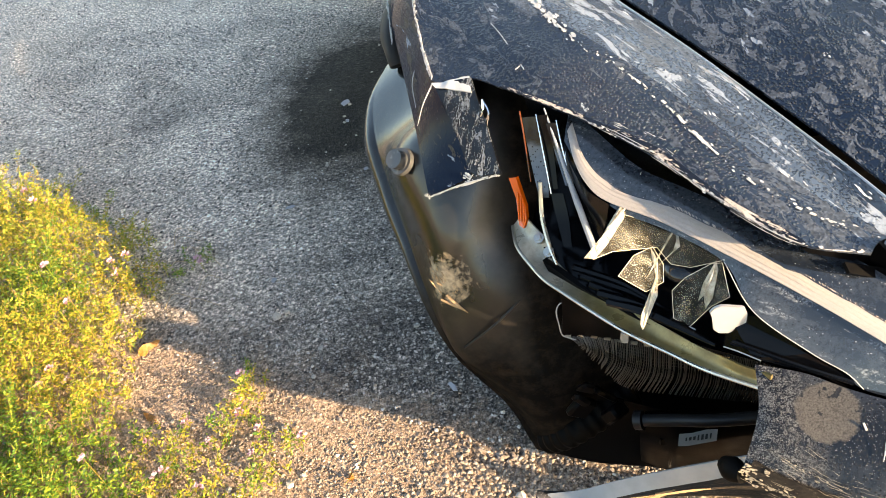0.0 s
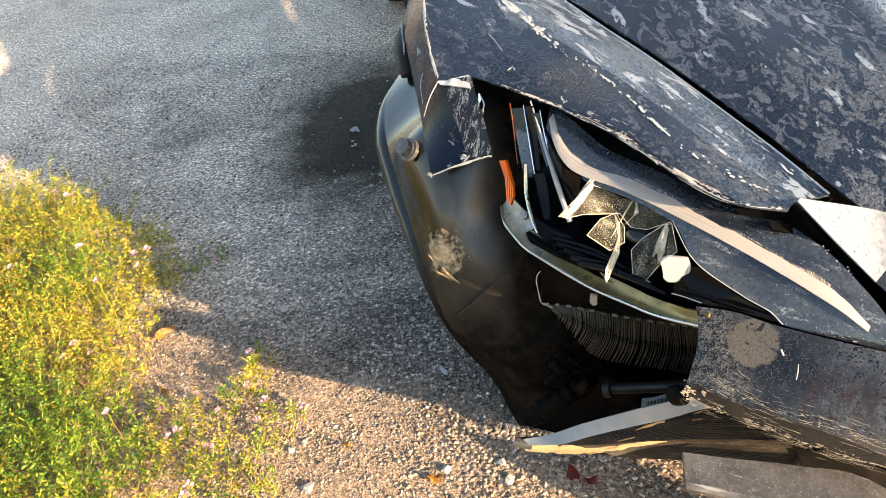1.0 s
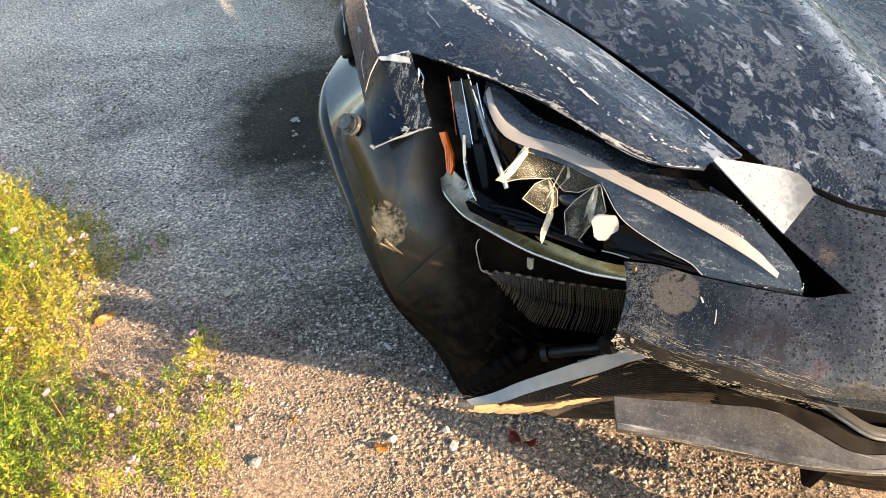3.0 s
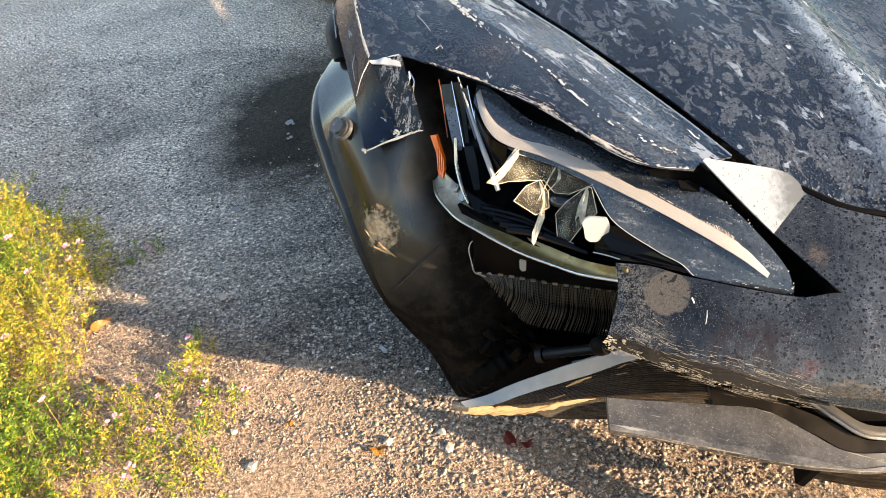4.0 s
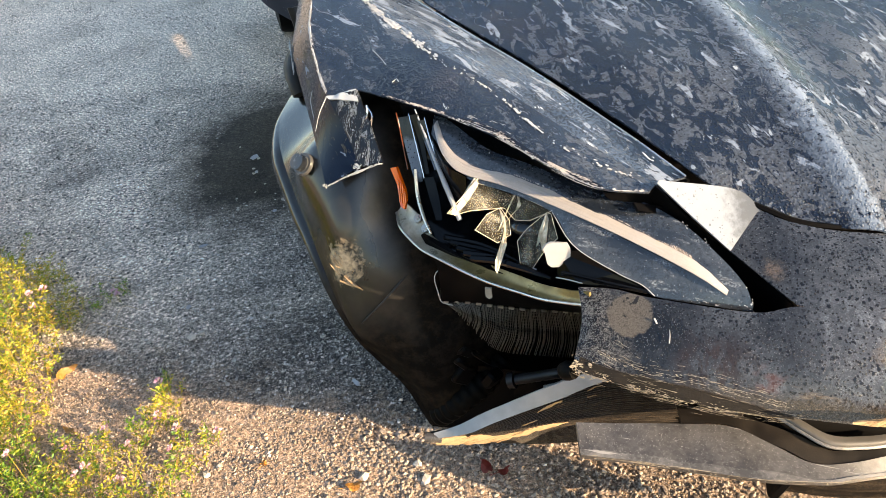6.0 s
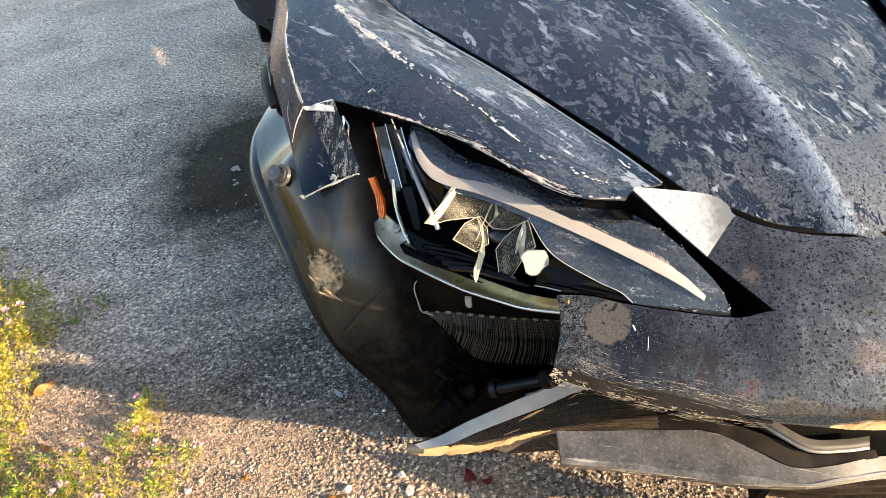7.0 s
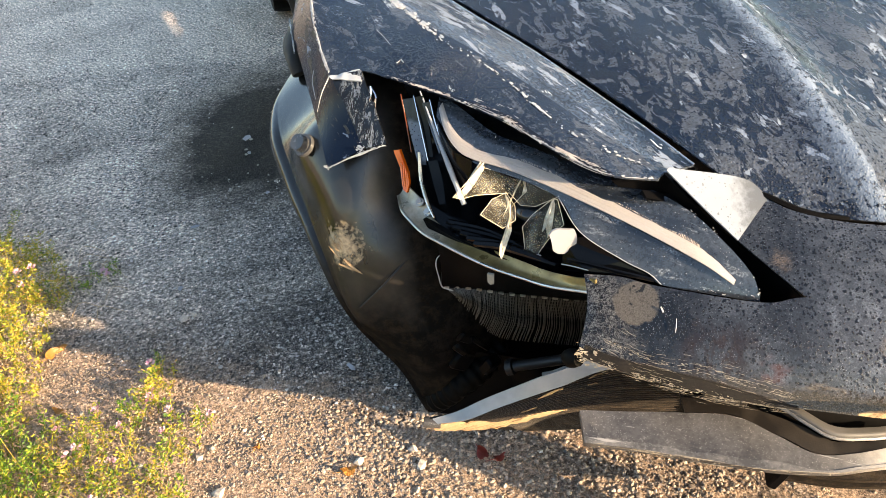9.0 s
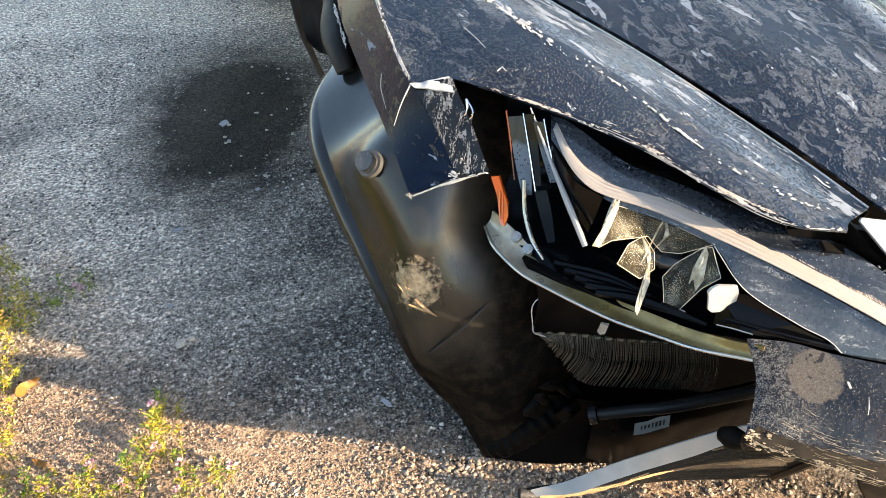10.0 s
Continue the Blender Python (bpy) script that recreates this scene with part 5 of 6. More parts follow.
        tube(bm, [ring[0], tuple(0.5 * (Vector(ring[1]) + Vector(ring[-1])) + Vector((0, -0.004, 0.003))), ring[half]], [0.0006, 0.0016, 0.0006], 12, 5)
        part("stressed_fold", bm, FOLD, lamp, "milky stressed plastic fold", 0)
    bm = bmesh.new()
    slab(bm, [(0.342, 0.818, 0.708), (0.347, 0.818, 0.716), (0.356, 0.818, 0.72), (0.37, 0.818, 0.716), (0.385, 0.818, 0.715), (0.39, 0.818, 0.702), (0.391, 0.818, 0.683), (0.382, 0.818, 0.677), (0.37, 0.818, 0.665), (0.357, 0.818, 0.666), (0.349, 0.818, 0.674), (0.347, 0.818, 0.696)], 0.005, (0, -1, 0.6))
    bmesh.ops.bevel(bm, geom=bm.edges[:], offset=0.0009, segments=2, affect="EDGES")
    part("white_tab", bm, TAB, lamp, "broken white plastic tab")


def front_end():
    bm = bmesh.new()
    low = [(0.072, 1.115, 0.63), (0.079, 1.07, 0.622), (0.102, 1.035, 0.608), (0.123, 1.003, 0.605), (0.152, 0.975, 0.602), (0.196, 0.935, 0.597), (0.245, 0.89, 0.596), (0.3, 0.845, 0.60), (0.343, 0.805, 0.609), (0.41, 0.748, 0.634)]
    high = [(0.085, 1.12, 0.656), (0.108, 1.09, 0.648), (0.148, 1.045, 0.615), (0.174, 1.005, 0.607), (0.214, 0.965, 0.603), (0.253, 0.925, 0.606), (0.304, 0.875, 0.611), (0.354, 0.82, 0.622), (0.41, 0.753, 0.655)]
    high = [tuple(p) for p in cr(high, 10)]
    groove = [tuple(0.5 * (Vector(p) + Vector(q)) + Vector((0.001, 0.002, -0.006))) for p, q in zip(low, high)]
    sheet(bm, loft([low, groove, high], 60, 12), 0.004, 0.004, 26)
    beam = part("support_beam", bm, OLIVE, car, "olive bare-metal front support, bent")
    bm = bmesh.new()
    tube(bm, [tuple(Vector(p) + Vector((-0.001, -0.002, -0.002))) for p in low], 0.003, 60, 8)
    part("flange", bm, STEEL, beam, "bright bent flange")
    for c in ((0.117, 1.066, 0.638), (0.132, 1.038, 0.631)):
        bm = bmesh.new()
        way = Vector((-0.3, -0.5, 0.8)).normalized()
        tube(bm, [(Vector(c) - 0.006 * way)[:], (Vector(c) + 0.002 * way)[:]], [0.0095, 0.009], 3, 20)
        tube(bm, [(Vector(c))[:], (Vector(c) + 0.007 * way)[:]], [0.006, 0.0055], 3, 6)
        part("bolt", bm, STEEL, beam, "hexagon bolt with washer")
    bm = bmesh.new()
    slab(bm, [(0.241, 0.928, 0.6), (0.249, 0.922, 0.6), (0.252, 0.928, 0.604), (0.244, 0.934, 0.604)], 0.003, (0, -0.6, 1))
    part("slot", bm, INK, beam, "", 0)
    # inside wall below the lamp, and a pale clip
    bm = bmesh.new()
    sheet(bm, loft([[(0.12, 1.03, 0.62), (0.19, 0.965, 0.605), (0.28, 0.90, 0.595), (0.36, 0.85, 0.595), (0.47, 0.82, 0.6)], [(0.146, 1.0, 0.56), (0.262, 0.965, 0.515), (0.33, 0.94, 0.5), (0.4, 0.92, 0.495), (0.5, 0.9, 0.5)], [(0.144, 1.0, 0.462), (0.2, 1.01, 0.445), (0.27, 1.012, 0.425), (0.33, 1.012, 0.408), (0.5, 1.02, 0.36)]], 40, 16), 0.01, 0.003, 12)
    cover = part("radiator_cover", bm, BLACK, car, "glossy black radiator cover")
    bm = bmesh.new()
    tube(bm, [(0.152, 1.0, 0.55), (0.142, 1.0, 0.543), (0.137, 1.0, 0.524), (0.14, 1.0, 0.493), (0.144, 1.0, 0.466), (0.157, 1.0, 0.456), (0.167, 1.0, 0.451)], [0.0008, 0.0014, 0.001, 0.0014, 0.0012], 30, 6)
    part("cover_rim", bm, CHALK, cover, "pale bent rim of the cover")
    bm = bmesh.new()
    slab(bm, [(0.238, 0.93, 0.545), (0.25, 0.925, 0.545), (0.25, 0.934, 0.515), (0.244, 0.94, 0.508), (0.238, 0.94, 0.516)], 0.004, (0, -1, 0.3))
    part("clip", bm, LABEL, car, "pale plastic clip", 0)
    # radiator: a core of standing fins with cross wires
    top = cr([(0.15, 1.008, 0.457), (0.2, 1.016, 0.442), (0.321, 1.016, 0.406), (0.52, 1.026, 0.355)], 112)
    low = cr([(0.158, 1.01, 0.438), (0.193, 1.006, 0.378), (0.248, 1.006, 0.3), (0.35, 1.012, 0.262), (0.53, 1.026, 0.205)], 112)
    bm = bmesh.new()
    back = [tuple(p + np.array([0.0, 0.028, 0.0])) for p in top[::15]], [tuple(p + np.array([0.0, 0.028, 0.0])) for p in low[::15]]
    sheet(bm, loft(list(back), 30, 10), 0.02)
    core = part("radiator", bm, BLACK, car, "ribbed radiator core")
    for p, q in zip(top, low):
        bm = bmesh.new()
        m = 0.5 * (p + q) + np.array([0.006, -0.010, 0.0])
        lean = random.uniform(0.003, 0.008)
        tube(bm, [tuple(p), tuple(m + np.array([lean, 0, 0])), tuple(q + np.array([1.6 * lean, 0, 0]))], random.uniform(0.0007, 0.0013), 9, 4)
        part("fin", bm, CORE, core)
    for t in np.linspace(0.04, 0.7, 13):
        bm = bmesh.new()
        line = [(1 - t) * p + t * q + np.array([0.004, -0.008 * math.sin(math.pi * t) + 0.004, 0]) for p, q in zip(top[::15], low[::15])]
        tube(bm, [tuple(p) for p in line[: (8 if t < 0.4 else 5)]], 0.0005, 30, 4)
        part("cross_wire", bm, CORE, core)
    for k in range(1, 110, 7):
        bm = bmesh.new()
        box(bm, top[k] + np.array([0.0, -0.004, 0.004]), (0.011, 0.008, 0.006), (0, 16, 0))
        part("crimp", bm, STEEL, core)
    # the torn lower grille: panel, ribs, pale upper edge, rolled end
    rim = [(0.097, 0.79, 0.298), (0.154, 0.78, 0.32), (0.206, 0.774, 0.353), (0.258, 0.771, 0.377), (0.305, 0.765, 0.404), (0.353, 0.763, 0.425), (0.40, 0.762, 0.444), (0.5, 0.745, 0.475), (0.64, 0.725, 0.47)]
    hem = [(0.099, 0.805, 0.25), (0.213, 0.847, 0.178), (0.321, 0.892, 0.107), (0.43, 0.91, 0.075), (0.54, 0.905, 0.065), (0.65, 0.895, 0.06)]
    waist = [(0.098, 0.792, 0.275), (0.2, 0.772, 0.325), (0.26, 0.79, 0.30), (0.353, 0.812, 0.285), (0.456, 0.83, 0.26), (0.55, 0.822, 0.262), (0.645, 0.812, 0.265)]
    g = loft([rim, waist, hem], 90, 40)
    bm = bmesh.new()
    sheet(bm, g, 0.004, 0.003, 9)
    panel = part("lower_grille", bm, HEM, car, "torn black lower grille with fine ribs and mud")
    for j in range(3, 39):
        bm = bmesh.new()
        line = g[int(14 + 30 * abs(j / 39 - 0.3)) : 88, j] + np.array([0.0, -0.003, 0.001])
        tube(bm, [tuple(p) for p in line[::5]], 0.0021, 34, 4)
        part("rib", bm, MUDDY, panel)
    bm = bmesh.new()
    fore = [(0.105, 0.788, 0.285), (0.171, 0.764, 0.318), (0.221, 0.762, 0.342), (0.271, 0.762, 0.362), (0.321, 0.759, 0.384), (0.364, 0.757, 0.402), (0.409, 0.756, 0.425), (0.45, 0.75, 0.445)]
    aft = [(0.103, 0.794, 0.295), (0.157, 0.784, 0.324), (0.208, 0.779, 0.357), (0.26, 0.777, 0.382), (0.307, 0.771, 0.409), (0.355, 0.768, 0.43), (0.402, 0.767, 0.448), (0.45, 0.757, 0.47)]
    sheet(bm, loft([fore, aft], 60, 6) + np.array([0.0, -0.005, 0.004]), -0.003, 0.0012, 20)
    part("upper_edge", bm, EDGE_GREY, panel, "pale grey upper edge with dark chips")
    # on the panel: a long tan strip over its foot that paints in a band of sunlight, and two mud clots above it
    at = lambda u, v: Vector(g[min(89, int(u * 89)), min(39, int(v * 39))]) + Vector((0, -0.006, 0.002))
    for name, spine, wide in (("sunlit_smear", [(0.02, 0.55), (0.12, 0.66), (0.24, 0.66), (0.34, 0.61), (0.44, 0.57), (0.54, 0.54)], (0.014, 0.026, 0.027, 0.022, 0.014, 0.001)),
                              ("mud_clot", [(0.42, 0.25), (0.46, 0.22), (0.51, 0.20)], (0.003, 0.007, 0.004)), ("mud_clot", [(0.37, 0.40), (0.39, 0.39), (0.42, 0.38)], (0.001, 0.003, 0.001)),
                              ("mud_clot", [(0.60, 0.16), (0.62, 0.15), (0.65, 0.14)], (0.001, 0.003, 0.001)), ("mud_clot", [(0.60, 0.25), (0.615, 0.25), (0.63, 0.245)], (0.001, 0.0016, 0.001))):
        c = cr([tuple(at(u, v)) for u, v in spine], 46)
        w = np.interp(np.linspace(0, 1, 46), np.linspace(0, 1, len(wide)), wide)
        rows = []
        for k in range(46):
            up = 0.85 + 0.5 * noise.noise(Vector((0.4 * k, len(spine), 0)))
            down = 0.85 + 0.5 * noise.noise(Vector((0.4 * k, 9 + len(spine), 0)))
            rows.append([c[k] + np.array([0.0, 0.25, -0.97]) * w[k] * t * (up if t < 0 else down) + np.array([0, -0.0015 * (1 - t * t), 0]) for t in (-1, -0.5, 0, 0.5, 1)])
        bm = bmesh.new()
        sheet(bm, np.array(rows), 0.002, 0.0012, 90)
        part(name, bm, MUD, panel, "tan strip on the grille that paints in a band of sunlight" if name == "sunlit_smear" else "")
    bm = bmesh.new()
    tube(bm, [(0.645, 0.715, 0.45), (0.648, 0.80, 0.27), (0.648, 0.885, 0.08)], 0.008, 12, 6)
    part("end_post", bm, DUCT, panel)
    bm = bmesh.new()
    tube(bm, [(0.084, 0.79, 0.29), (0.10, 0.789, 0.287), (0.118, 0.788, 0.284)], 0.0105, 8, 18, False)
    tube(bm, [(0.0845, 0.79, 0.29), (0.10, 0.789, 0.287), (0.118, 0.788, 0.284)], 0.008, 8, 18, False)
    part("rolled_end", bm, LIP, panel, "rolled pale end")
    bm = bmesh.new()
    tube(bm, [(0.37, 0.672, 0.555), (0.362, 0.682, 0.548), (0.355, 0.70, 0.535)], [0.012, 0.018, 0.012], 8, 12)
    part("rubber_stub", bm, RUBBER, car)
    # bracket, lip and duct under the bumper, and two unseen sheets that shade the ground
    bm = bmesh.new()
    box(bm, (0.57, 0.604, 0.53), (0.022, 0.02, 0.03), (10, 0, -16))
    box(bm, (0.598, 0.59, 0.53), (0.05, 0.016, 0.01), (0, 0, -16))
    box(bm, (0.6, 0.592, 0.516), (0.045, 0.014, 0.006), (0, 0, -16))
    box(bm, (0.618, 0.586, 0.523), (0.01, 0.014, 0.024), (0, 0, -16))
    bmesh.ops.bevel(bm, geom=bm.edges[:], offset=0.002, segments=1, affect="EDGES")
    part("bracket", bm, MUDDY, car, "muddy plastic bracket")
    upper = [(0.36, 0.605, 0.507), (0.439, 0.599, 0.5), (0.593, 0.586, 0.487), (0.66, 0.55, 0.475), (0.711, 0.516, 0.463), (0.774, 0.513, 0.458), (0.858, 0.522, 0.455), (0.98, 0.51, 0.455)]
    lower = [(0.358, 0.551, 0.492), (0.44, 0.537, 0.482), (0.56, 0.51, 0.468), (0.642, 0.494, 0.46), (0.727, 0.485, 0.453), (0.78, 0.488, 0.45), (0.858, 0.492, 0.447), (0.98, 0.48, 0.447)]
    bm = bmesh.new()
    sheet(bm, loft([across(upper), across(lower)], 120, 10), 0.012, 0.0025, 14)
    bar = part("lip", bm, LIP, car, "grey scratched lower bumper lip")
    bm = bmesh.new()
    worn = cr(lower, 160) + np.array([0, -0.0005, 0.0018])
    inner = worn + (cr(upper, 160) - cr(lower, 160)) * np.array([0.17 + 0.1 * noise.noise(Vector((0.06 * k, 0, 5))) + 0.05 * noise.noise(Vector((0.7 * k, 0, 5))) for k in range(160)])[:, None]
    sheet(bm, np.stack([worn, 0.5 * (worn + inner), inner], 1), 0.001)
    part("worn_edge", bm, WORN, bar, "pale worn strip along the lip")
    bm = bmesh.new()
    flakes(bm, [tuple(Vector(p) + Vector((0, -0.002, 0.0))) for p in lower], 0.001, 50, (0, -0.6, 0.6), 0.0025)
    scrapes(bm, [tuple(Vector(p) + Vector((0, -0.001, 0.001))) for p in lower], 30, 0.0015, (0, -0.6, 0.6), 0.0004)
    tagged(part("scuffed_edge", bm, TORN, bar, "scuffed pale edge", 0), kind="stuff")
    bm = bmesh.new()
    sheet(bm, loft([[(0.53, 0.63, 0.50), (0.598, 0.612, 0.494), (0.66, 0.585, 0.484), (0.711, 0.559, 0.474), (0.746, 0.536, 0.464), (0.80, 0.532, 0.46), (0.85, 0.532, 0.46)], [(0.53, 0.595, 0.492), (0.598, 0.588, 0.487), (0.64, 0.564, 0.478), (0.68, 0.54, 0.47), (0.715, 0.518, 0.461), (0.77, 0.515, 0.456), (0.85, 0.52, 0.455)]], 40, 8), 0.004, 0.001, 20)
    part("duct_floor", bm, DUCT, car, "muddy duct behind the lip")
    bm = bmesh.new()
    crest = [(0.64, 0.602, 0.50), (0.678, 0.592, 0.492), (0.711, 0.56, 0.483), (0.746, 0.534, 0.474), (0.80, 0.53, 0.469), (0.838, 0.531, 0.468)]
    sheet(bm, loft([[tuple(Vector(p) + Vector((0.006, 0.014, 0.010))) for p in crest], [tuple(Vector(p) + Vector((0.001, 0.003, 0.007))) for p in crest], crest], 40, 8), 0.004)
    part("duct_frame", bm, SIDE_GREY, car, "curved grey duct frame")
    bm = bmesh.new()
    sheet(bm, loft([[(0.736, 0.49, 0.585), (0.76, 0.49, 0.584), (0.785, 0.49, 0.582), (0.843, 0.49, 0.574)], [(0.735, 0.488, 0.583), (0.761, 0.488, 0.575), (0.787, 0.488, 0.568), (0.846, 0.488, 0.559)]], 30, 5), 0.004, 0.002, 40)
    part("intake_sill", bm, MUD, car, "sandy sill under the bumper")
    bm = bmesh.new()
    tube(bm, crest, 0.003, 40, 6)
    part("duct_edge", bm, WORN, car)
    # Two unseen sheets, placed only to shape the shadow below the lip.
    bm = bmesh.new()
    low_block_edge = [(0.768, 0.507, 0.27), (0.84, 0.485, 0.27), (0.9, 0.472, 0.26), (0.955, 0.464, 0.2)]
    sheet(bm, loft([[(x + 0.01, y + 0.03, z) for x, y, z in low_block_edge], low_block_edge, [(x, y, 0.01) for x, y, z in low_block_edge]], 30, 12), 0.012, 0.003, 14)
    part("low_sun_block", bm, RUBBER, car, "unseen black sheet added to cast the shadow under the lip")
    bm = bmesh.new()
    high_block_edge = [(0.95, 0.468, 0.30), (1.03, 0.462, 0.30), (1.12, 0.46, 0.29)]
    sheet(bm, loft([high_block_edge, [(x, y + 0.004, z - 0.10) for x, y, z in high_block_edge]], 20, 6), 0.01, 0.003, 14)
    part("high_sun_block", bm, RUBBER, car, "second unseen black sheet that widens the shadow under the lip")
    bm = bmesh.new()
    box(bm, (0.735, 0.62, 0.29), (0.02, 0.05, 0.09), (0, 20, -15))
    bmesh.ops.bevel(bm, geom=bm.edges[:], offset=0.004, segments=1, affect="EDGES")
    grate = part("intake_grate", bm, BLACK, car, "dirty lower intake grate")
    for k, z in enumerate((0.33, 0.305, 0.28, 0.255)):
        bm = bmesh.new()
        bar_ = [(0.735, 0.605 + 0.004 * k, z), (0.85, 0.575 + 0.004 * k, z), (1.1, 0.55 + 0.004 * k, z)]
        sheet(bm, loft([bar_, [(x, y + 0.022, zz + 0.004) for x, y, zz in bar_]], 16, 3), 0.008, 0.001, 20)
        part("slat", bm, MUDDY, grate)


def under_hood():
    """Dark things in the opened corner: hoses, a drier tube, black sheets for the unlit void, one with a label, the
    engine and an undertray.
    """
    bm = bmesh.new()
    hose = [(0.095, 1.06, 0.05), (0.125, 1.045, 0.085), (0.16, 1.04, 0.12), (0.21, 1.055, 0.15), (0.27, 1.09, 0.18)]
    line = cr(hose, 60)
    r = 0.032 + 0.002 * np.sin(np.arange(60) * 1.1)
    tube(bm, hose, list(r), 60, 16)
    part("hose", bm, RUBBER, car, "thick black corrugated hose")
    bm = bmesh.new()
    tube(bm, [(0.288, 0.985, 0.222), (0.35, 0.967, 0.246), (0.423, 0.945, 0.276), (0.60, 0.93, 0.32)], 0.012, 20, 16)
    tube(bm, [(0.272, 0.99, 0.216), (0.286, 0.986, 0.221)], 0.019, 4, 16)
    part("drier_tube", bm, TUBE, car, "black metal drier tube")
    # Black sheet added for the unlit void; it also carries the label.
    bm = bmesh.new()
    sheet(bm, loft([[(0.29, 1.0, 0.225), (0.36, 0.972, 0.255), (0.45, 0.96, 0.275), (0.64, 0.98, 0.28)], [(0.28, 0.985, 0.17), (0.35, 0.958, 0.20), (0.45, 0.95, 0.215), (0.64, 0.965, 0.22)], [(0.29, 1.02, 0.012), (0.36, 1.0, 0.012), (0.45, 1.0, 0.012), (0.64, 1.01, 0.012)]], 20, 8), 0.01, 0.004, 20)
    duct = part("void_sheet", bm, BLACK, car, "black sheet for the dark void behind the label")
    bm = bmesh.new()
    left, right = Vector((0.343, 0.931, 0.234)), Vector((0.409, 0.927, 0.256))
    run, tall = (right - left).normalized(), Vector((0.1, 0.42, 0.9)).normalized()
    ring = [left - 0.012 * tall, left + 0.3 * (right - left) - 0.0145 * tall, right - 0.012 * tall, right + 0.011 * tall, left + 0.7 * (right - left) + 0.014 * tall, left + 0.35 * (right - left) + 0.011 * tall, left + 0.013 * tall]
    slab(bm, [tuple(p) for p in ring], 0.0015, (0, -1, 0.4))
    label = part("label", bm, LABEL, duct, "small torn paper label", 0)
    for k in range(7):
        bm = bmesh.new()
        c = left + (right - left) * (0.2 + 0.105 * k) + 0.001 * tall + Vector((0, -0.0012, 0.0004))
        h, w = (0.0055 if k > 2 else 0.0035), (0.0022 if k % 3 else 0.0015)
        slab(bm, [tuple(c - w * run - h * tall), tuple(c + w * run - h * tall), tuple(c + w * run + h * tall), tuple(c - w * run + h * tall)], 0.0006, (0, -1, 0.4))
        part("ink_bar", bm, INK, label, "", 0)
    # Black sheet added so that no lit ground shows through the gap.
    bm = bmesh.new()
    sheet(bm, loft([[(0.07, 1.055, 0.012), (0.2, 1.02, 0.012), (0.33, 1.01, 0.012)], [(0.12, 1.09, 0.2), (0.22, 1.06, 0.2), (0.34, 1.02, 0.2)]], 16, 6), 0.004, 0.004, 12)
    part("gap_sheet", bm, BLACK, car, "black sheet closing the dark gap beside the liner")
    for c, size, turn in (((0.185, 1.0, 0.31), (0.05, 0.012, 0.03), (20, 45, 30)), ((0.17, 0.99, 0.285), (0.045, 0.012, 0.022), (10, 55, 10)), ((0.215, 1.0, 0.29), (0.012, 0.02, 0.07), (10, -35, 10)), ((0.17, 1.02, 0.22), (0.05, 0.02, 0.05), (0, 40, 20)), ((0.235, 1.02, 0.2), (0.04, 0.03, 0.05), (30, 10, 45))):
        bm = bmesh.new()
        box(bm, c, size, turn)
        bmesh.ops.bevel(bm, geom=bm.edges[:], offset=0.006, segments=1, affect="EDGES")
        part("broken_bracket", bm, BLACK, car)
    bm = bmesh.new()
    box(bm, place(-0.1, 0.15, 0.47), (1.15, 1.0, 0.5), (0, 0, 15))
    bmesh.ops.bevel(bm, geom=bm.edges[:], offset=0.05, segments=2, affect="EDGES")
    part("engine", bm, BLACK, car, "dark engine block")
    bm = bmesh.new()
    box(bm, place(-0.1, 0.1, 0.17), (1.35, 1.4, 0.02), (0, 0, 15))
    part("undertray", bm, BLACK, car)


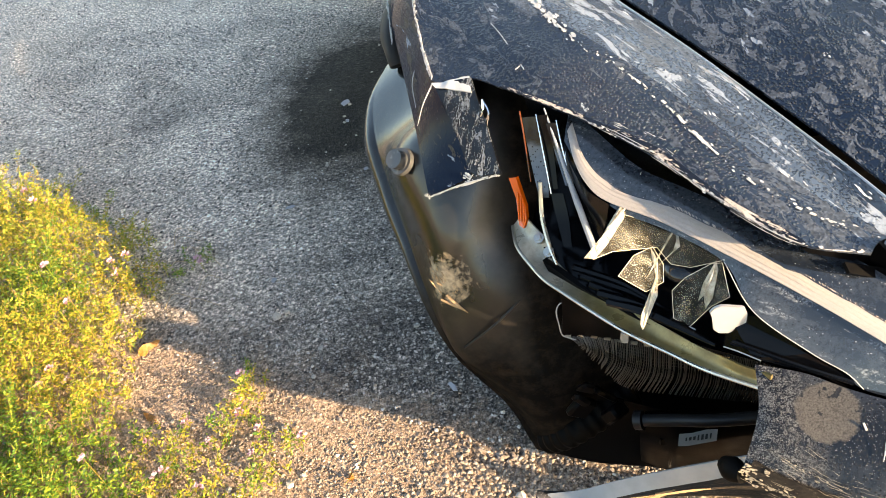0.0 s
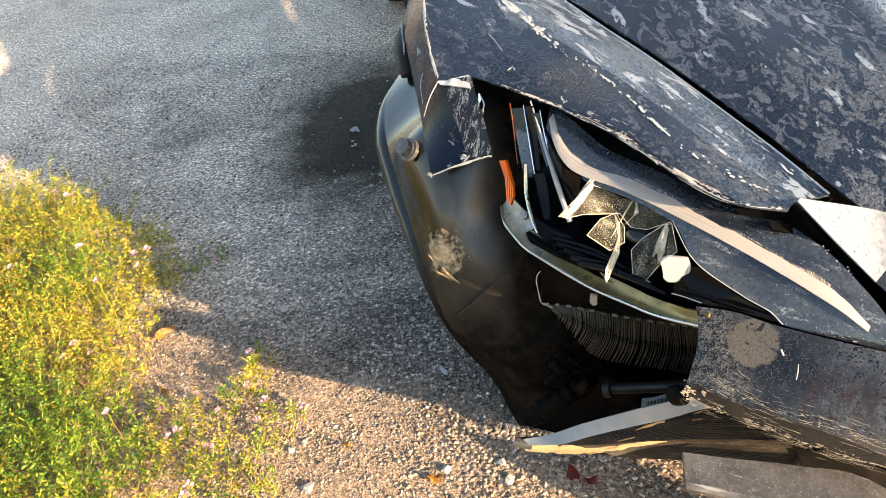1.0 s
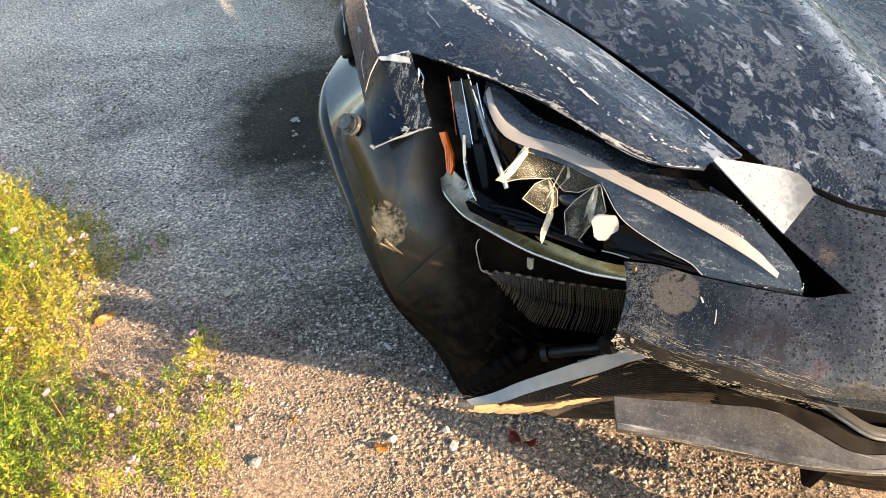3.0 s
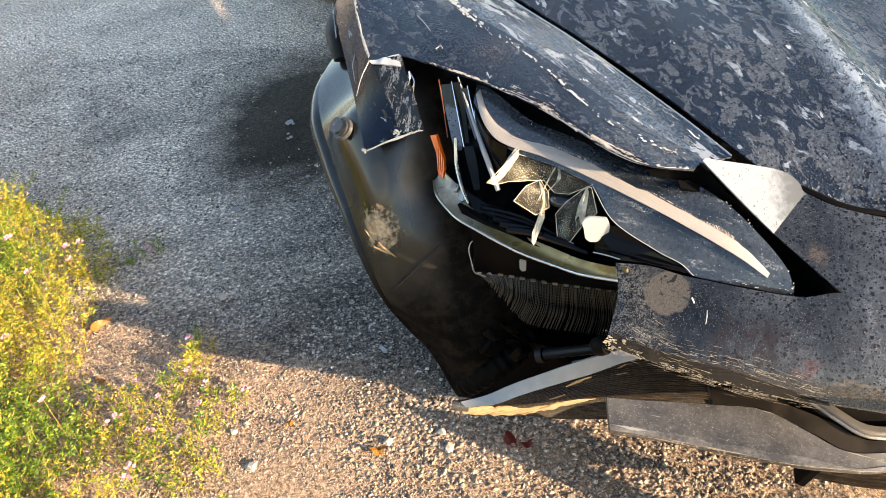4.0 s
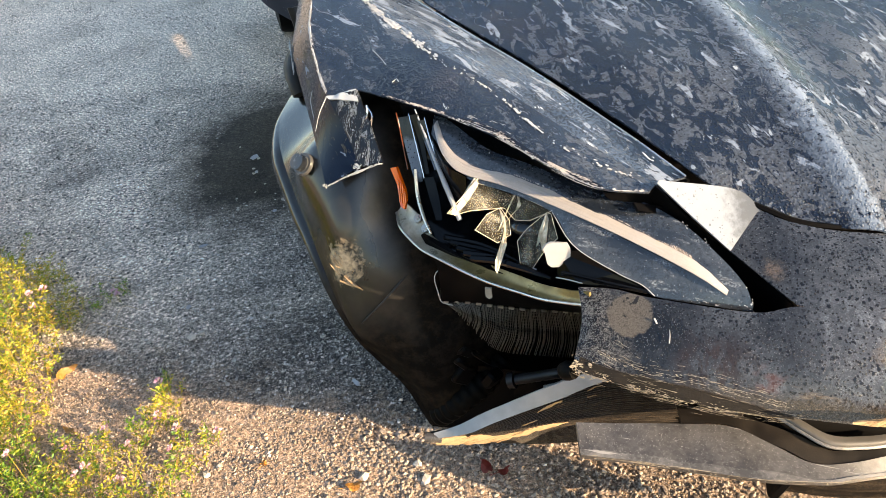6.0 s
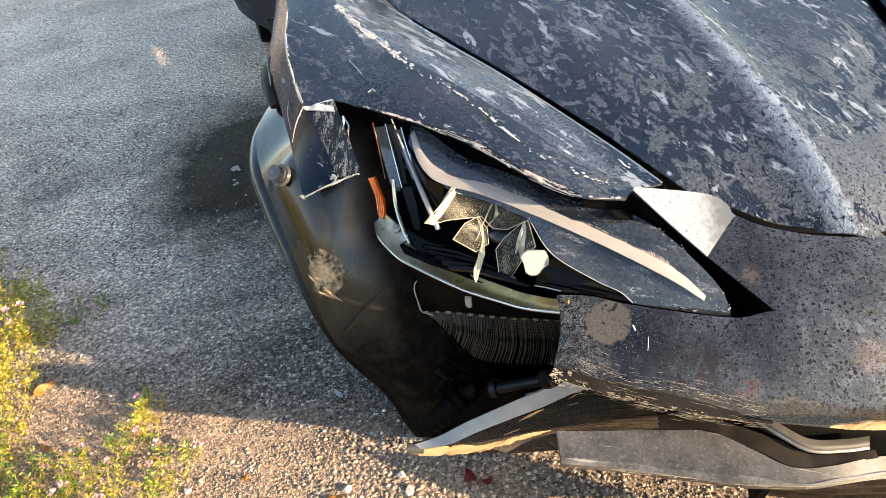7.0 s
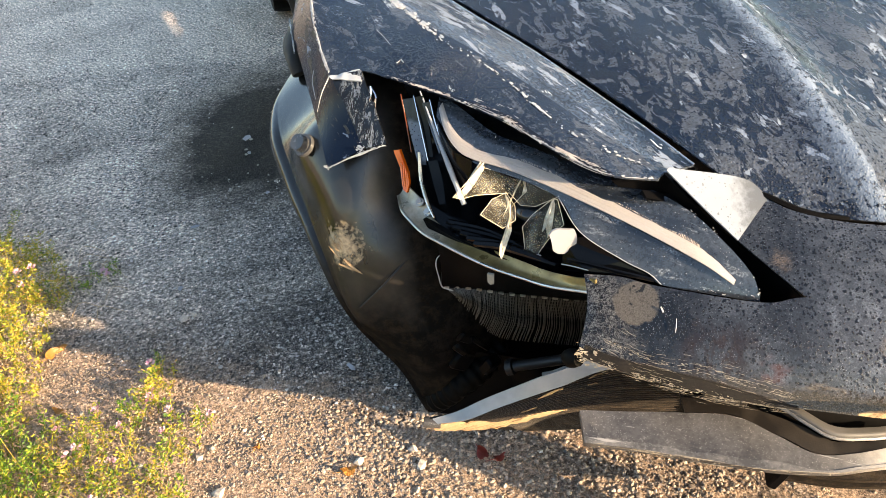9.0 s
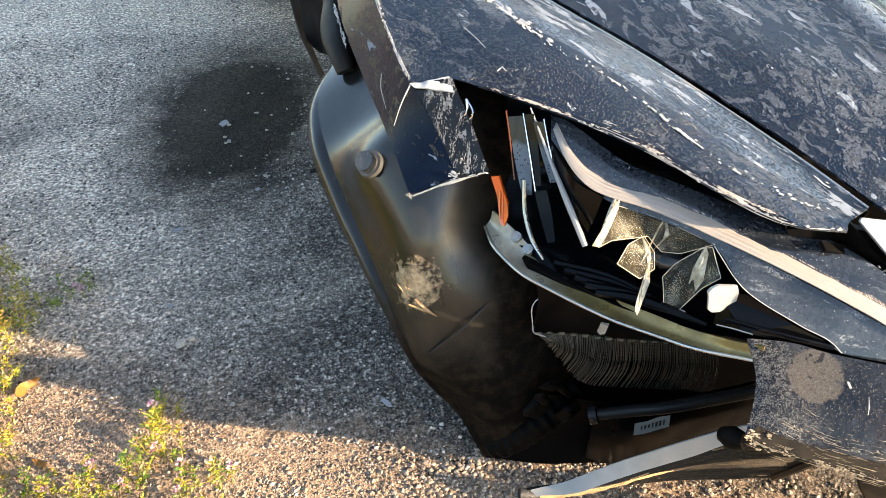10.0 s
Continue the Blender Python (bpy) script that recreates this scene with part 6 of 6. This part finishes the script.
def body():
    """The rest of the car, behind and beyond: plain sides, cabin, wheels."""
    bm = bmesh.new()
    plan = [(0.95, 0.40), (0.92, 0.60), (0.80, 0.79), (0.5, 0.89), (0.0, 0.92), (-1.2, 0.93), (-2.6, 0.92), (-3.35, 0.85), (-3.62, 0.6), (-3.68, 0.0), (-3.62, -0.6), (-3.35, -0.85), (-2.6, -0.91), (-1.9, -0.74), (-1.4, -0.61)]
    sheet(bm, loft([[place(f, 0.97 * l, 0.32) for f, l in plan], [place(f, l, 0.5) for f, l in plan], [place(f, 0.985 * l, 0.75) for f, l in plan], [place(f - 0.02, 0.93 * l, 0.74 + 0.24 * min(1, max(0, (0.95 - f) / 1.4))) for f, l in plan]], 90, 14), 0.004)
    part("body_side", bm, PAINT_DRY, car, "plain black body side")
    bm = bmesh.new()
    deck = [(-0.55, 0.82), (-1.2, 0.84), (-2.6, 0.84), (-3.4, 0.76)]
    sheet(bm, loft([[place(f, l, 0.97) for f, l in deck], [place(f, 0, 1.0) for f, l in deck], [place(f, -l, 0.97) for f, l in deck]], 20, 16), -0.01)
    part("deck", bm, PAINT_DRY, car)
    bm = bmesh.new()
    ring = lambda z, a, b, w: [place(a, w, z), place(b, w, z), place(b, -w, z), place(a, -w, z)]
    low, high = ring(0.98, -0.5, -3.0, 0.80), ring(1.43, -1.3, -2.4, 0.58)
    for k in range(4):
        slab(bm, [low[k], low[(k + 1) % 4], high[(k + 1) % 4], high[k]], 0.01)
    part("window_band", bm, DARK_GLASS, car, "dark windows", 0)
    bm = bmesh.new()
    slab(bm, [tuple(Vector(p) + Vector((0, 0, 0.004))) for p in high], 0.02, (0, 0, 1))
    part("roof", bm, PAINT_DRY, car, "black roof", 0)
    for f, l in ((-0.0, -0.74), (-0.0, 0.8), (-2.95, -0.7), (-2.95, 0.7)):
        bm = bmesh.new()
        c = Vector(place(f, l, 0.325))
        for r0, r1, w in ((0.31, 0.325, 0.1), (0.21, 0.31, 0.085)):
            tube(bm, [(c - w * ACROSS)[:], (c - 0.9 * w * ACROSS)[:], (c + 0.9 * w * ACROSS)[:], (c + w * ACROSS)[:]], [r0, r1, r1, r0], 8, 48)
        tyre = part("wheel", bm, RUBBER, car, "black rubber tyre")
        bm = bmesh.new()
        for k in range(5):
            t = k * 1.2566
            up = Vector((0, 0, 1)) * math.cos(t) + FRONT * math.sin(t)
            side = -1 if l < 0 else 1
            tube(bm, [(c + 0.088 * side * ACROSS)[:], (c + 0.09 * side * ACROSS + 0.2 * up)[:]], [0.035, 0.022], 4, 8)
        part("rim", bm, CHROME, tyre, "metal wheel rim")


def far_side():
    """The unhurt far fender and an added panel that keeps the sun out behind the lower intake."""
    bm = bmesh.new()
    out = [place(0.78, 0.80, 0.70), place(0.5, 0.87, 0.80), place(0.1, 0.885, 0.87), place(-0.4, 0.88, 0.95), place(-0.8, 0.86, 0.98)]
    seam = [tuple(mirrored(p)) for p in SEAM]
    nose = [tuple(mirrored(p)) for p in ((0.52, 0.74, 0.66), (0.45, 0.86, 0.78), (0.36, 1.05, 0.84), (0.2, 1.35, 0.9), (0.0, 1.9, 0.97))]
    sheet(bm, loft([seam, nose, out], 40, 20), 0.004)
    part("fender", bm, PAINT_DRY, car, "unhurt far fender")
    bm = bmesh.new()
    box(bm, place(0.80, 0.245, 0.43), (0.89, 0.01, 0.22), (0, 0, 15))
    part("intake_sun_block", bm, BLACK, car)


hood()
fender()
far_side()
bumper()
liner()
headlight()
front_end()
under_hood()
body()


# ---- on the ground ----
def pebble_data(bm, centre, size, seed):
    rng = random.Random(seed)
    start = len(bm.verts)
    turn = Euler((rng.uniform(0, 6), rng.uniform(0, 6), rng.uniform(0, 6))).to_matrix().to_4x4()
    m = Matrix.Translation(centre) @ Matrix.Diagonal((size, size * rng.uniform(0.7, 1.2), size * rng.uniform(0.45, 0.75), 1)) @ turn
    made = bmesh.ops.create_icosphere(bm, subdivisions=1, radius=1, matrix=m)
    for v in made["verts"]:
        v.co += (v.co - Vector(centre)) * rng.uniform(-0.45, 0.3)


def gravel():
    """Loose chippings: many small ones as one scatter, the larger pale ones singly."""
    base = bmesh.new()
    bmesh.ops.create_icosphere(base, subdivisions=1, radius=1)
    shape = np.array([v.co[:] for v in base.verts])
    tris = np.array([[v.index for v in f.verts] for f in base.faces])
    base.free()
    rng = np.random.default_rng(4)
    ball = shape, tris
    chip8 = np.array([(1, 0, 0), (-1, 0, 0), (0, 1, 0), (0, -1, 0), (0, 0, 1), (0, 0, -1)], float), np.array([(0, 2, 4), (2, 1, 4), (1, 3, 4), (3, 0, 4), (2, 0, 5), (1, 2, 5), (3, 1, 5), (0, 3, 5)])

    def scatter(name, label, spots, sizes, material, form=ball):
        shape, tris = form
        n = len(spots)
        turn = rng.uniform(0, 6.283, n)
        wob = shape[None] * (1 + rng.uniform(-0.45, 0.35, (n, len(shape), 1)))
        wob = wob * np.stack([sizes, sizes * rng.uniform(0.6, 1.0, n), sizes * rng.uniform(0.45, 0.75, n)], 1)[:, None]
        c, s_ = np.cos(turn)[:, None], np.sin(turn)[:, None]
        x, y = wob[..., 0] * c - wob[..., 1] * s_, wob[..., 0] * s_ + wob[..., 1] * c
        verts = np.stack([x + spots[:, :1], y + spots[:, 1:], wob[..., 2] + (sizes * 0.25)[:, None]], -1).reshape(-1, 3)
        faces = (tris[None] + (np.arange(n) * len(shape))[:, None, None]).reshape(-1, 3)
        data = bpy.data.meshes.new(name)
        data.from_pydata(verts.tolist(), [], faces.tolist())
        data.materials.append(material)
        tagged(new(name, data), label, "gravel", kind="stuff")

    wide = np.stack([rng.uniform(-2.4, 0.4, 42000), rng.uniform(0.8, 3.6, 42000)], 1)
    clear = np.hypot((wide[:, 0] + 0.66), 0.56 * (wide[:, 1] - 2.77)) > rng.uniform(0.2, 0.46, len(wide))
    # Chips thinned past the shadow line, where the ground is coloured as sunlit.
    clear &= (wide[:, 1] + 0.34 * wide[:, 0] > 1.06) | (rng.random(len(wide)) < 0.05)
    wide = wide[clear]
    scatter("chippings", "fine grey stone chippings on asphalt", wide, 0.0017 + 0.0052 * rng.random(len(wide)) ** 2, CHIPPINGS, chip8)
    far = np.stack([rng.uniform(-4.2, -0.2, 17000), rng.uniform(2.0, 6.5, 17000)], 1)
    far = far[np.hypot((far[:, 0] + 0.66), 0.56 * (far[:, 1] - 2.77)) > 0.42]
    scatter("coarse_chippings", "coarse grey stone chippings on dusty asphalt", far, rng.uniform(0.003, 0.0075, len(far)), CHIPPINGS, chip8)
    # Tan grains only on the sunlit side of the car's shadow line.
    near = np.stack([rng.uniform(-1.4, 0.95, 60000), rng.uniform(0.45, 1.5, 60000)], 1)
    near = near[(near[:, 1] + 0.34 * near[:, 0] < 1.1 + 0.08 * rng.normal(size=len(near))) & (rng.random(len(near)) < 0.75)]
    scatter("dirt_grains", "coarse sunlit dirt and gravel", near, rng.uniform(0.0016, 0.0046, len(near)), GRAVEL, chip8)
    patch = np.stack([rng.normal(0.02, 0.14, 900), rng.normal(0.97, 0.06, 900)], 1)
    patch = np.vstack([patch, np.stack([rng.normal(-0.5, 0.12, 160), rng.normal(1.1, 0.1, 160)], 1), np.stack([rng.normal(0.45, 0.25, 900), rng.normal(0.80, 0.09, 900)], 1)])
    scatter("loose_gravel", "loose pale gravel beside the asphalt edge", patch, rng.uniform(0.003, 0.0075, len(patch)), GRAVEL)
    spots = [(-0.67, 1.51, 0.017), (-0.645, 1.53, 0.014), (-0.55, 1.13, 0.012), (-0.62, 0.95, 0.014), (-0.43, 0.87, 0.02), (-0.5, 0.98, 0.012), (-0.755, 2.009, 0.008), (-0.68, 1.87, 0.007), (-0.676, 2.248, 0.008), (-0.645, 1.78, 0.008), (-0.81, 1.51, 0.009),
             (-0.1, 0.93, 0.015), (0.03, 0.95, 0.016), (0.05, 0.9, 0.017), (-0.9, 1.72, 0.01), (-0.4, 1.3, 0.008)]
    for k in range(130):
        spots.append((rng.uniform(-1.9, 0.0), rng.uniform(0.8, 3.2), rng.uniform(0.005, 0.0095)))
    for k, (x, y, r) in enumerate(spots):
        bm = bmesh.new()
        pebble_data(bm, (0, 0, 0), r, k)
        ob = new("pebble", mesh("pebble", bm, PALE_STONE, 0))
        ob.location = (x, y, r * 0.3)
        tagged(ob, "pale angular pebble lying on the ground", "pebble", "loose pebbles")


def litter():
    def chip(name, at, size, turn, material, label, category, group=""):
        bm = bmesh.new()
        w, h = size
        ring = [(-w, -0.8 * h, 0), (0.6 * w, -h, 0.001), (w, 0.5 * h, 0), (0.2 * w, h, 0.002), (-0.9 * w, 0.7 * h, 0.001)]
        slab(bm, ring, 0.002, (0, 0, 1))
        ob = new(name, mesh(name, bm, material, 0))
        ob.matrix_world = pose(*at, *turn)
        tagged(ob, label, category, group)

    for at, size, rz in (((-0.139, 1.241), (0.019, 0.006), -55), ((-0.683, 2.668), (0.02, 0.014), 50), ((-0.755, 2.012), (0.018, 0.006), 10), ((-0.72, 1.66), (0.01, 0.007), 70), ((-0.52, 2.2), (0.009, 0.007), 20), ((-0.65, 2.53), (0.01, 0.007), 100)):
        chip("plastic_chip", (*at, 0.008), size, (6, -4, rz), WHITE, "small white plastic chip on the asphalt", "debris", "plastic chips")
    chip("glass_cube", (-0.33, 2.276, 0.012), (0.016, 0.012), (4, 6, 5), CHROME, "bright scrap of broken glass on asphalt", "debris")

    def leaf(at, r, turn, material, label):
        bm = bmesh.new()
        pts = []
        for t in np.linspace(0, 6.283, 15, endpoint=False):
            k = r * (0.55 + 0.45 * abs(math.cos(2.5 * t / 2 + 0.3)))
            pts.append((k * 1.4 * math.cos(t), k * 0.8 * math.sin(t), 0.006 * math.cos(2 * t) + 0.008))
        c = bm.verts.new((0, 0, 0.004))
        ring = [bm.verts.new(p) for p in pts]
        for p, q in zip(ring, ring[1:] + ring[:1]):
            bm.faces.new([c, p, q])
        bmesh.ops.solidify(bm, geom=bm.faces[:], thickness=0.0006)
        tube(bm, [(0, 0, 0.004), (-1.4 * r, 0.1 * r, 0.004), (-2.2 * r, 0.3 * r, 0.002)], 0.0008, 6, 4)
        ob = new("fallen_leaf", mesh("fallen_leaf", bm, material, 60))
        ob.matrix_world = pose(*at, 0.004, *turn)
        tagged(ob, label, "leaf", "fallen leaves")

    leaf((0.20, 0.915), 0.019, (10, -8, -60), LEAF_RED, "dark red fallen leaf on the gravel")
    leaf((0.235, 0.90), 0.015, (-10, 5, 20), LEAF_RED, "dark red fallen leaf on the gravel")
    leaf((-0.123, 0.90), 0.017, (5, 5, 15), LEAF_GOLD, "golden fallen leaf on dirt")
    leaf((-0.36, 0.99), 0.011, (5, 25, 80), LEAF_GOLD, "golden fallen leaf on dirt")
    leaf((-1.037, 1.411), 0.028, (70, 0, 60), LEAF_GOLD, "dry orange leaf standing by the weeds")
    leaf((-0.93, 1.17), 0.016, (20, 0, 160), LEAF_GOLD, "golden fallen leaf on dirt")


def weeds():
    """A bank of fine clover-like weeds; stems and leaflets are one scatter, flowers another."""
    rng = np.random.default_rng(11)

    def verge(x, y):
        """How far inside the bank a spot lies, in metres."""
        edge = np.interp(y, [-0.6, 0.3, 0.6, 0.95, 1.3, 1.75, 1.95, 2.1], [-0.2, -0.48, -0.6, -0.86, -1.02, -1.10, -1.27, -1.7])
        return edge - x + 0.07 * noise.noise(Vector((x * 5, y * 5, 0)))

    leaves, stems, greens, heads = [], [], [], []

    def leaflet(store, p, size, lean):
        a = rng.uniform(0, 6.283)
        d = np.array([math.cos(a), math.sin(a), lean])
        d /= np.linalg.norm(d)
        w = np.cross(d, rng.normal(size=3))
        w *= 0.2 * size / (np.linalg.norm(w) + 1e-9)
        store.append((p, p + 0.5 * size * d + w, p + size * d, p + 0.5 * size * d - w))

    def sprig(x, y, height, store, thick=1.0):
        p = np.array([x, y, 0.0])
        way = np.array([rng.normal(0, 0.35), rng.normal(0, 0.35), 1.0])
        steps = int(4 + 60 * height)
        for k in range(steps):
            q = p + way / np.linalg.norm(way) * height / steps
            way[:2] += rng.normal(0, 0.16, 2)
            w = 0.0009 * thick
            side = np.array([w, w * rng.uniform(-1, 1), 0])
            stems.append((p - side, p + side, q + side * 0.8, q - side * 0.8))
            p = q
            if k > steps * 0.25:
                for _ in range(rng.integers(4, 8)):
                    leaflet(store, p + rng.normal(0, 0.005, 3), rng.uniform(0.005, 0.014), rng.uniform(-0.2, 0.9))
        return p

    made = 0
    while made < 6200:
        x, y = rng.uniform(-2.3, -0.15), rng.uniform(-0.5, 2.15)
        inside = verge(x, y)
        if inside < 0 or (inside < 0.08 and rng.random() > 0.5):
            continue
        made += 1
        green = noise.noise(Vector((x * 2.3 + 4, y * 2.3, 0))) + (0.1 if y < 1.0 else -0.2) > 0
        tip = sprig(x, y, rng.uniform(0.45, 1.0) * min(0.30, 0.07 + 0.75 * inside), greens if green else leaves)
        if rng.random() < 0.014:
            heads.append(tip)
    for x, y, h in ((-0.673, 1.245, 0.07), (-0.66, 1.23, 0.05), (-0.70, 1.12, 0.06), (-0.72, 1.08, 0.06), (-0.55, 1.0, 0.05), (-0.57, 0.97, 0.06), (-0.52, 1.05, 0.04), (-0.62, 0.9, 0.07), (-0.68, 0.85, 0.1), (-0.6, 0.8, 0.08), (-0.78, 1.02, 0.09), (-0.8, 1.0, 0.08), (-0.84, 1.12, 0.06), (-0.58, 1.08, 0.05), (-0.66, 1.16, 0.1), (-0.69, 1.2, 0.08), (-0.9, 1.05, 0.08), (-0.75, 0.92, 0.11), (-0.66, 0.95, 0.1), (-0.86, 0.98, 0.1), (-0.7, 0.8, 0.12), (-0.54, 0.86, 0.08), (-0.5, 0.8, 0.08), (-0.8, 0.9, 0.12)):
        for _ in range(7):
            tip = sprig(x + rng.normal(0, 0.022), y + rng.normal(0, 0.022), 1.25 * h * rng.uniform(0.5, 1.1), leaves if rng.random() < 0.7 else greens)
        if rng.random() < 0.5:
            heads.append(tip)
    for _ in range(14):
        sprig(rng.normal(-1.03, 0.06), rng.normal(1.74, 0.03), rng.uniform(0.02, 0.06), greens, 0.8)
    heads += [np.array(p) for p in ((-1.107, 1.348, 0.275), (-1.18, 1.632, 0.15), (-1.155, 1.4, 0.355), (-0.98, 1.736, 0.05), (-0.965, 1.72, 0.045), (-0.89, 0.924, 0.213), (-1.135, 1.228, 0.11), (-0.676, 0.782, 0.1), (-1.4, 1.738, 0.318), (-0.673, 1.245, 0.085))]

    for p in heads[-10:]:
        for k in range(6):
            q0, q1 = p * np.array([1, 1, k / 6]), p * np.array([1, 1, (k + 1) / 6])
            stems.append((q0 - (0.001, 0, 0), q0 + (0.001, 0, 0), q1 + (0.001, 0, 0), q1 - (0.001, 0, 0)))

    def quads(name, store, material, label, category):
        flat = np.array(store).reshape(-1, 3)
        data = bpy.data.meshes.new(name)
        data.from_pydata(flat.tolist(), [], np.arange(len(flat)).reshape(-1, 4).tolist())
        data.materials.append(material)
        tagged(new(name, data), label, category, kind="stuff")

    quads("weed_foliage", leaves, FOLIAGE, "sunlit yellow-green feathery weeds", "weeds")
    quads("clover", greens, GREENS, "green clover leaves among the weeds", "weeds")
    quads("weed_stems", stems, FOLIAGE, "thin dry weed stems", "weeds")
    for p in heads:
        bm = bmesh.new()
        for _ in range(18):
            d = Vector(rng.normal(size=3))
            d.z = abs(d.z)
            d.normalize()
            side = d.orthogonal().normalized() * 0.0027
            a, b, c, e = (bm.verts.new(v) for v in (d * 0.003 - side * 0.5, d * 0.010 - side * 1.3, d * 0.015, d * 0.010 + side * 1.3))
            bm.faces.new([a, b, c, e])
        data = bpy.data.meshes.new("flower_head")
        bm.to_mesh(data)
        bm.free()
        data.materials.append(PETAL)
        ob = new("flower_head", data)
        ob.location = [float(v) for v in p]
        tagged(ob, "small pink and white clover flower on a stem", "flower", "clover flowers")
    twig = Nodes("dry_twig", base=(0.42, 0.3, 0.17), rough=0.7).mat
    for k in range(9):
        x, y = rng.uniform(-1.15, -0.95), rng.uniform(1.5, 1.95)
        bm = bmesh.new()
        tube(bm, [(0, 0, 0), (rng.uniform(0.01, 0.04), rng.uniform(0.01, 0.05), rng.uniform(0.01, 0.05)), (rng.uniform(0.04, 0.1), rng.uniform(-0.02, 0.06), 0.004)], 0.0011, 8, 4)
        ob = new("dry_stalk", mesh("dry_stalk", bm, twig, 0))
        ob.location = (x, y, 0.003)
        tagged(ob, "thin dry bent grass stalk", "stalk", "dry stalks")


gravel()
litter()
weeds()
